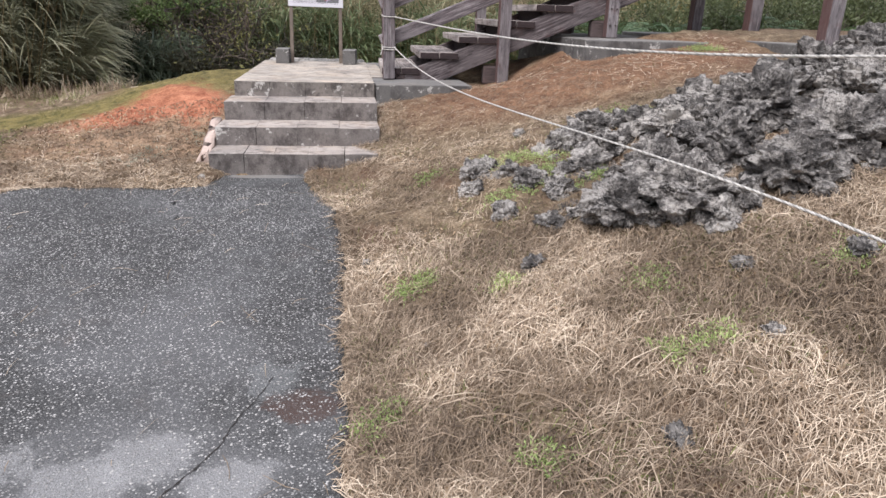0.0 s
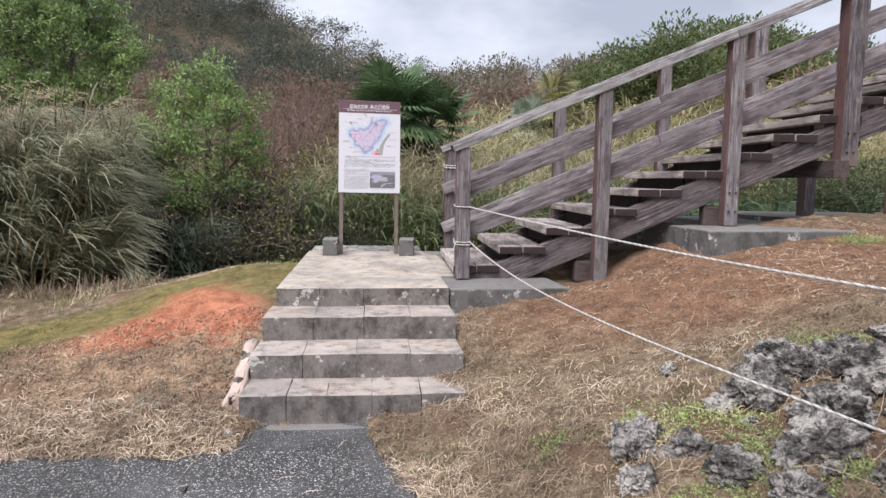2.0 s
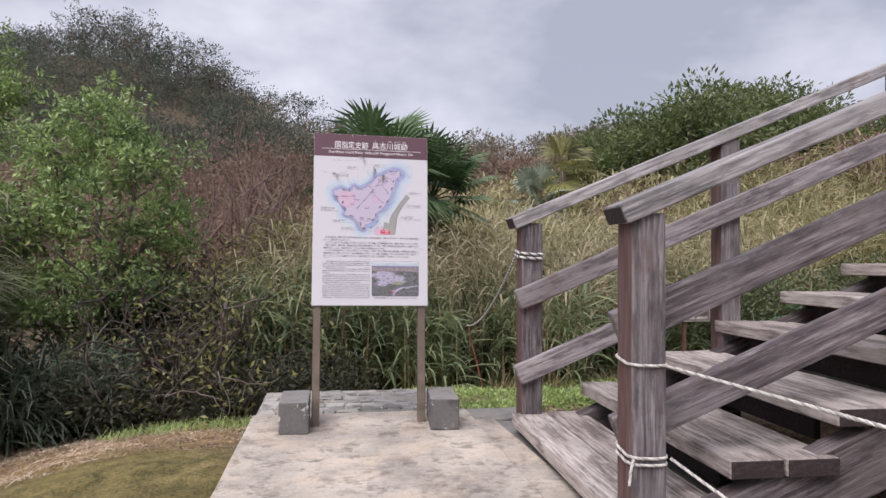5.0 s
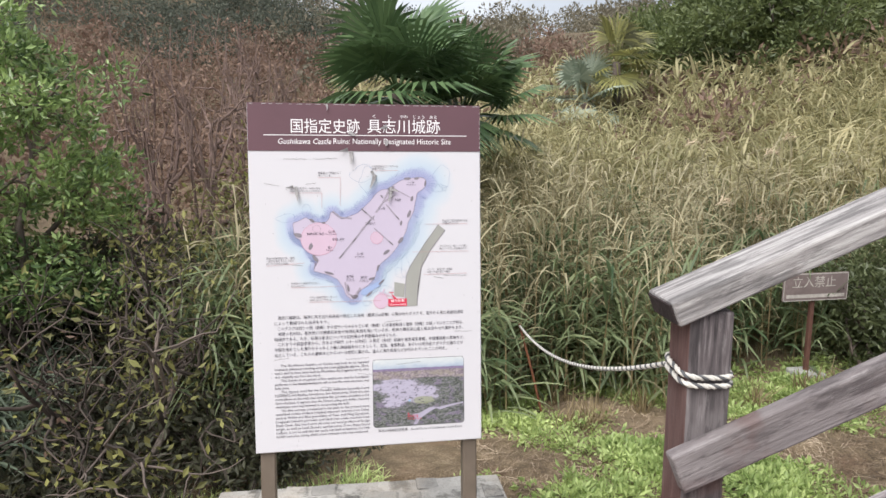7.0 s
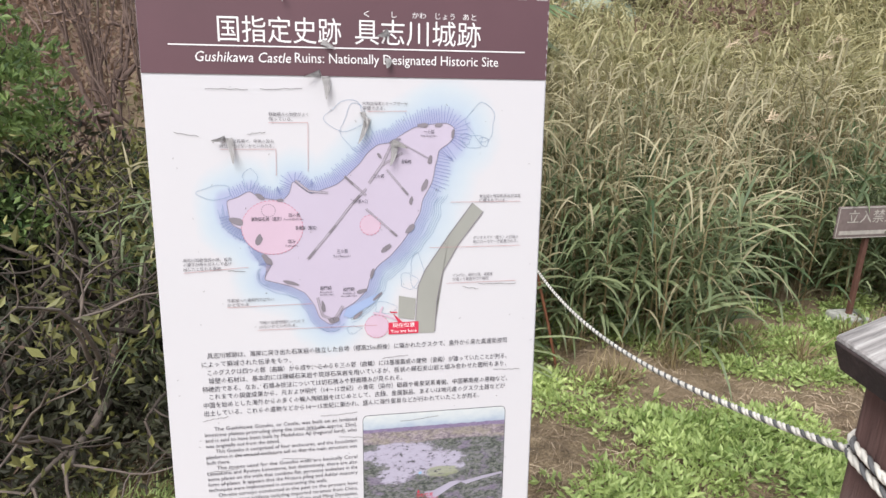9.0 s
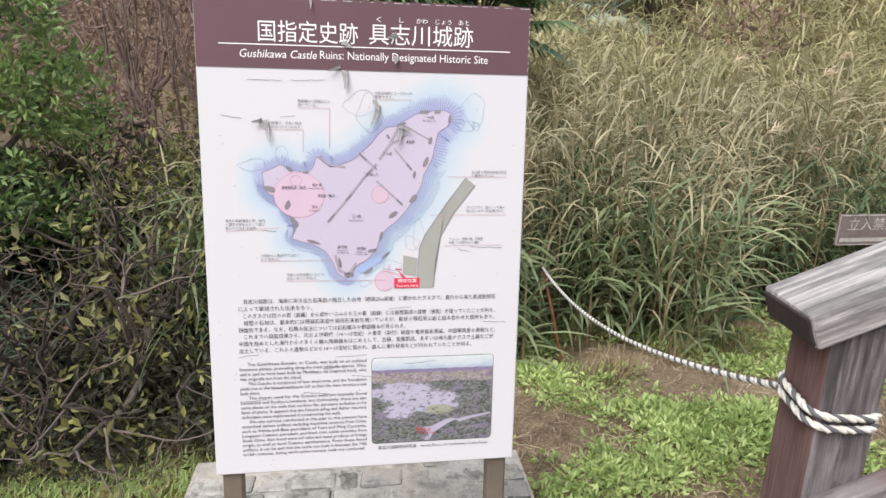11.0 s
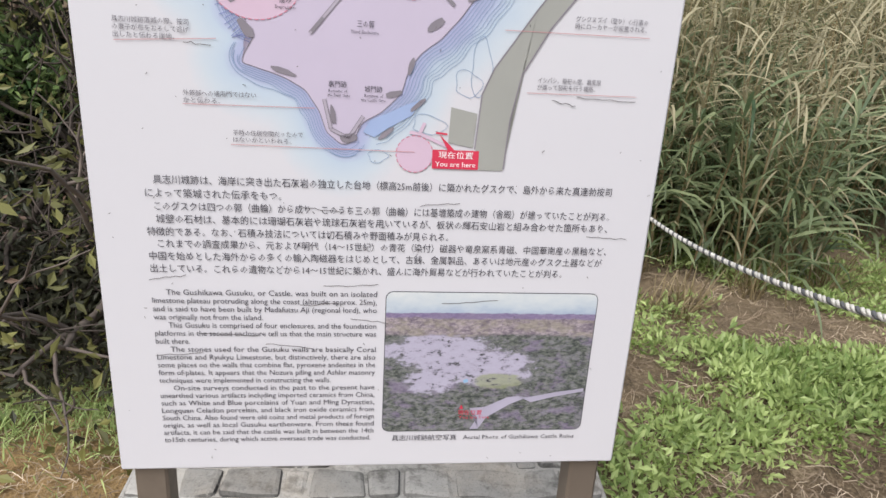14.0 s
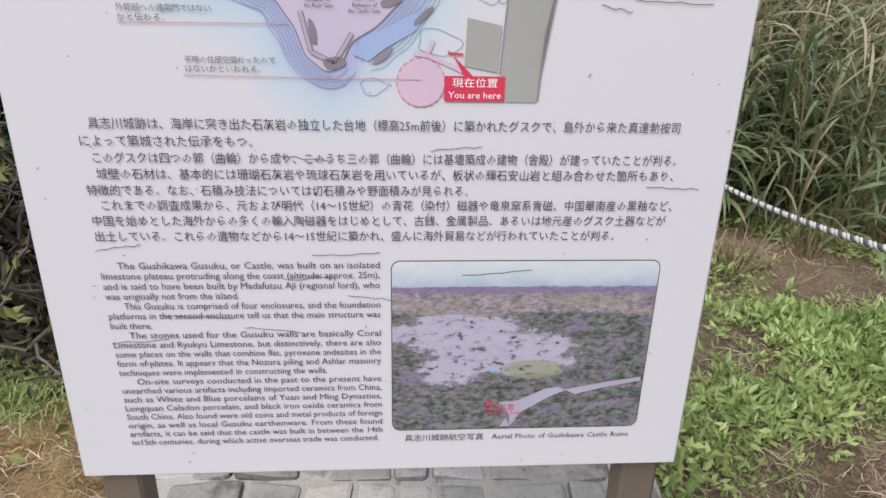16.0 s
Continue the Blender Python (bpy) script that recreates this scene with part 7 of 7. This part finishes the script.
def strands(n, x, y, length, width, seed, lift=0.02, height=None):
    """Dead stalks lying over one another."""
    r = np.random.default_rng(seed)
    L = r.uniform(0.3, 1.0, n) ** 1.5 * length
    th = r.uniform(0, 2 * np.pi, n)
    bend = r.normal(0, 0.16, n)
    P = np.empty((n, 4, 2, 3))
    for k, t in enumerate(np.linspace(-0.5, 0.5, 4)):
        a = th + bend * t
        cx, cy = x + np.cos(a) * L * t, y + np.sin(a) * L * t
        z = (rough_ground(cx, cy) if height is None else height(cx, cy)) + r.uniform(0.004, lift, n) * (0.6 + 0.8 * (k in (1, 2)))
        for q, s in enumerate((-1, 1)):
            w = width * (1 - 0.5 * (k in (0, 3)))
            P[:, k, q] = np.stack([cx - s * np.sin(a) * w / 2, cy + s * np.cos(a) * w / 2, z + s * width * 0.25], -1)
    o = np.arange(n)[:, None] * 8 + (np.arange(3) * 2)[None]
    return P.reshape(-1, 3), np.stack([o, o + 1, o + 3, o + 2], -1).reshape(-1, 4)


def dry_spots(n, seed):
    r = np.random.default_rng(seed)
    y = r.uniform(-9.4, -2.2, n)
    y = np.where(r.uniform(0, 1, n) < 0.55, r.uniform(-8.6, -5.8, n), y)
    x = road_edge(y) + 0.01 + r.uniform(0, 1, n) ** 1.3 * 3.6
    ok = ~((x > 1.15) & (y > -4.1) & (r.uniform(0, 1, n) < 0.93))
    return x[ok], y[ok]


x, y = dry_spots(105000, 1)
thin = np.sin(x * 3.7 + 1.2 * np.sin(y * 2.3)) * np.cos(y * 3.1 + x) + 0.5 * np.sin(x * 9 + y * 7) + LR.normal(0, 0.35, len(x))
keep = thin < 1.1 - 0.7 * sm(-6.8, -5.2, y)
x, y = x[keep], y[keep]
stuff("straw", [strands(len(x), x, y, 0.145, 0.0021, 2, 0.03)], STRAW, "pale dead grass stalks lying on the bank", "dry grass")
x, y = dry_spots(5500, 3)
keep = ~((x > 0.9) & (y > -4.4))
x, y = x[keep], y[keep]
stuff("long_straw", [strands(len(x), x, y, 0.34, 0.0027, 4, 0.04)], STRAW, "long dead grass stalks", "dry grass")
x, y = LR.uniform(-5, -0.55, 15000), LR.uniform(-4.35, -2.4, 15000)
y = np.where(LR.uniform(0, 1, 15000) < 0.7, LR.uniform(-4.3, -3.3, 15000), y)
stuff("mound_straw", [strands(len(x), x, y, 0.14, 0.003, 5)], STRAW, "dead grass along the foot of the mound", "dry grass")
road_top = lambda a, b: road_z(b) - 0.05 * sm(-2, -7, a) + 0.014 * wobble(a, b, 2.1) + 0.022
x, y = LR.uniform(-2.5, 0.3, 150), LR.uniform(-8.2, -3.9, 150)
stuff("road_straw", [strands(len(x), x, y, 0.2, 0.0026, 6, 0.01, road_top)], STRAW, "stray straws on the asphalt", "dry grass")
x = LR.uniform(-3, -0.4, 700)
y = road_end(x) + 0.03 + LR.normal(0, 0.05, 700)
y2 = LR.uniform(-8.6, -4.2, 1500)
x2 = road_edge(y2) + 0.03 + LR.normal(0.0, 0.03, 1500)
stuff("edge_straw", [strands(2200, np.r_[x, x2], np.r_[y, y2], 0.13, 0.003, 7, 0.012, lambda a, b: np.maximum(road_top(a, b), rough_ground(a, b)))], STRAW, "dead grass spilling over the asphalt edge", "dry grass")

n = 4500
x, y = LR.uniform(0.9, 4.6, n), LR.uniform(-4.6, -2.2, n)
stuff("straw_bits", [strands(n, x, y, 0.09, 0.003, 12, 0.008)], STRAW, "short bits of straw on the brown earth", "dry grass")

# crumbled dead leaves and chaff
x, y = dry_spots(15000, 14)
x, y = np.r_[x, LR.uniform(-3.4, -0.55, 4500)], np.r_[y, LR.uniform(-4.1, -2.0, 4500)]
stuff("leaf_litter", [strands(len(x), x, y, 0.045, 0.009, 15, 0.014)], LITTER, "crumbled brown leaves and chaff", "litter")

# dry tufts below the stake and at the foot of the reeds
cx, cy = np.r_[1.82, 1.92, 2.02, LR.uniform(1.6, 4.4, 14)], np.r_[2.2, 2.1, 2.3, LR.uniform(2.2, 2.8, 14)]
bx, by = np.repeat(cx, 36) + LR.normal(0, 0.035, len(cx) * 36), np.repeat(cy, 36) + LR.normal(0, 0.035, len(cx) * 36)
stuff("reed_foot_tufts", [strips(np.stack([bx, by, ground_z(bx, by) - 0.01], -1), LR.uniform(0, 6.28, len(bx)), LR.uniform(0.12, 0.38, len(bx)), LR.uniform(0.7, 1.45, len(bx)), LR.uniform(0.1, 0.5, len(bx)), 0.006)], GRASS_DRY, "dry buff tufts at the foot of the reeds", "dry grass")

# standing dead tufts
n = 500
cx, cy = dry_spots(n, 8)
k = 9
bx, by = np.repeat(cx, k) + LR.normal(0, 0.02, len(cx) * k), np.repeat(cy, k) + LR.normal(0, 0.02, len(cx) * k)
stuff("dry_tufts", [strips(np.stack([bx, by, ground_z(bx, by) - 0.01], -1), LR.uniform(0, 6.28, len(bx)), LR.uniform(0.05, 0.16, len(bx)), LR.uniform(0.3, 1.3, len(bx)), LR.uniform(0.1, 0.7, len(bx)), 0.0025)], STRAW, "short tufts of dead grass", "dry grass")


def weeds(name, x, y, size, per, seed, label, mat=None, leaf=0.55):
    r = np.random.default_rng(seed)
    z = rough_ground(x, y)
    c = np.stack([x, y, z + size * 0.45 + 0.008], -1)
    v, f = leaf_cloud(r, c, size, per, size * leaf, 0.45)
    stuff(name, [(v, f)], mat or WEED, label, "weeds")


# green ground cover beyond the stair foot
cx, cy = LR.uniform(0.95, 5.5, 420), LR.uniform(0.7, 3.3, 420)
patch = np.sin(cx * 2.1 + 0.5) * np.cos(cy * 2.6) + 0.6 * np.sin(cx * 4.3 + cy * 3.1) + LR.normal(0, 0.3, 420)
k = (patch > 0.12 - 0.4 * (cy > 2.0)) & ~((cx < 1.5) & (cy < 0.8))
cx, cy = cx[k], cy[k]
for q, (size, per, label) in enumerate(((0.075, 16, "bright green broad-leaved weeds beyond the stair"), (0.045, 16, "low bright green weeds beyond the stair"))):
    a_, b_ = cx[q::2], cy[q::2]
    m_ = 15
    x = np.repeat(a_, m_) + LR.normal(0, 0.085, len(a_) * m_)
    y = np.repeat(b_, m_) + LR.normal(0, 0.085, len(a_) * m_)
    weeds("ground_cover", x, y, size, per, 51 + 10 * q, label, (WEED, WEED_PALE)[q], 0.62)
n = 900
x, y = LR.uniform(-1.5, 0.5, n), LR.uniform(0.95, 2.0, n)
k = LR.uniform(0, 1, n) < np.exp(-((y - 1.45) / 0.22) ** 2)
stuff("short_grass", [strips(np.stack([np.repeat(x[k], 12) + LR.normal(0, 0.05, k.sum() * 12), np.repeat(y[k], 12) + LR.normal(0, 0.05, k.sum() * 12), np.repeat(ground_z(x[k], y[k]), 12)], -1),
                              LR.uniform(0, 6.28, k.sum() * 12), LR.uniform(0.05, 0.13, k.sum() * 12), LR.uniform(0.5, 1.4, k.sum() * 12), LR.uniform(0.1, 0.6, k.sum() * 12), 0.005)], WEED, "strip of short green grass", "grass")
n = 7000
x, y = LR.uniform(-2.6, -0.4, n), LR.uniform(0.1, 2.4, n)
stuff("back_straw", [strands(n, x, y, 0.12, 0.0022, 9), strands(9000, LR.uniform(1.0, 4.6, 9000), LR.uniform(0.5, 2.8, 9000), 0.14, 0.0024, 10)], STRAW, "dead grass on the ground behind the platform", "dry grass")
# small weeds and moss in the dry bank and between the rocks
spots = ((0.74, -6.2, 0.06), (0.82, -6.15, 0.05), (0.55, -7.14, 0.05), (0.43, -7.22, 0.06), (1.81, -7.34, 0.05), (1.64, -7.34, 0.05), (1.77, -6.84, 0.06), (1.03, -7.66, 0.05), (2.55, -7.11, 0.06), (1.2, -6.45, 0.05), (2.62, -4.43, 0.13), (2.81, -4.65, 0.10), (2.48, -4.5, 0.10),
         (2.72, -4.52, 0.12), (1.65, -4.75, 0.11), (1.78, -4.85, 0.10), (1.5, -4.7, 0.08), (1.95, -5.0, 0.10), (1.75, -5.45, 0.10), (1.45, -5.4, 0.08), (4.1, -2.95, 0.10), (4.2, -3.0, 0.08), (2.0, -5.55, 0.08), (1.85, -5.2, 0.08), (2.9, -4.95, 0.08), (1.1, -4.6, 0.08))
x = np.concatenate([LR.normal(a, s * 0.9, 40) for a, b, s in spots])
y = np.concatenate([LR.normal(b, s * 0.9, 40) for a, b, s in spots])
weeds("small_weeds", x, y, 0.03, 12, 52, "small green weeds and moss among straw and rocks")
x, y = LR.uniform(-4.5, -1.6, 700), LR.uniform(-3.6, 0.4, 700)
k = np.sin(x * 3) * np.cos(y * 2.4) + LR.normal(0, 0.3, 700) > 0.25
weeds("mound_weeds", x[k], y[k], 0.03, 9, 53, "sparse low weeds beside the mound", LEAF_OLIVE)
x = np.r_[LR.normal(-1.15, 0.12, 60), LR.normal(-0.75, 0.10, 50), LR.normal(-1.35, 0.15, 50)]
y = np.r_[LR.normal(-3.25, 0.10, 60), LR.normal(-2.9, 0.10, 50), LR.normal(-3.45, 0.1, 50)]
weeds("grey_weeds", x, y, 0.02, 8, 54, "grey-green weeds on the brown earth", AGAVE_LEAF)

# short grass left of the mound, along the foot of the reeds
n = 5200
x, y = LR.uniform(-5.5, -1.9, n), LR.uniform(-3.4, 1.0, n)
k = (y > 0.35 + 0.2 * np.sin(3 * x)) & (x < -2.2) | (np.sin(x * 2.3 + 1) * np.cos(y * 2.1) + LR.normal(0, 0.3, n) > 0.45) & (x < -2.5)
x, y = np.repeat(x[k], 5) + LR.normal(0, 0.03, 5 * k.sum()), np.repeat(y[k], 5) + LR.normal(0, 0.03, 5 * k.sum())
dry = LR.uniform(0, 1, len(x)) < 0.5 + 0.4 * (y > 0.2)
for name, mat, pick, label in (("mound_grass", GREEN_BLADE, ~dry, "short green grass beside the mound"), ("mound_hay", STRAW, dry, "pale dry grass at the foot of the reeds")):
    m_ = int(pick.sum())
    stuff(name, [strips(np.stack([x[pick], y[pick], rough_ground(x[pick], y[pick]) - 0.01], -1), LR.uniform(0, 6.28, m_), LR.uniform(0.06, 0.20, m_) * (1 + (y[pick] > 0.3)), LR.uniform(0.4, 1.4, m_), LR.uniform(0.1, 0.7, m_), 0.005)], mat, label, "grass")

# sparse green blades in the dry bank
n = 26000
x, y = dry_spots(n, 31)
k = np.sin(x * 3.1 + 1) * np.cos(y * 2.7) + 0.6 * np.sin(x * 7 + y * 5) + LR.normal(0, 0.35, len(x)) > 0.35
x, y = x[k], y[k]
stuff("green_blades", [strips(np.stack([x, y, rough_ground(x, y)], -1), LR.uniform(0, 6.28, len(x)), LR.uniform(0.03, 0.09, len(x)), LR.uniform(0.2, 1.2, len(x)), LR.uniform(0.1, 0.7, len(x)), 0.003)], GREEN_BLADE, "short green blades among the straw", "grass")
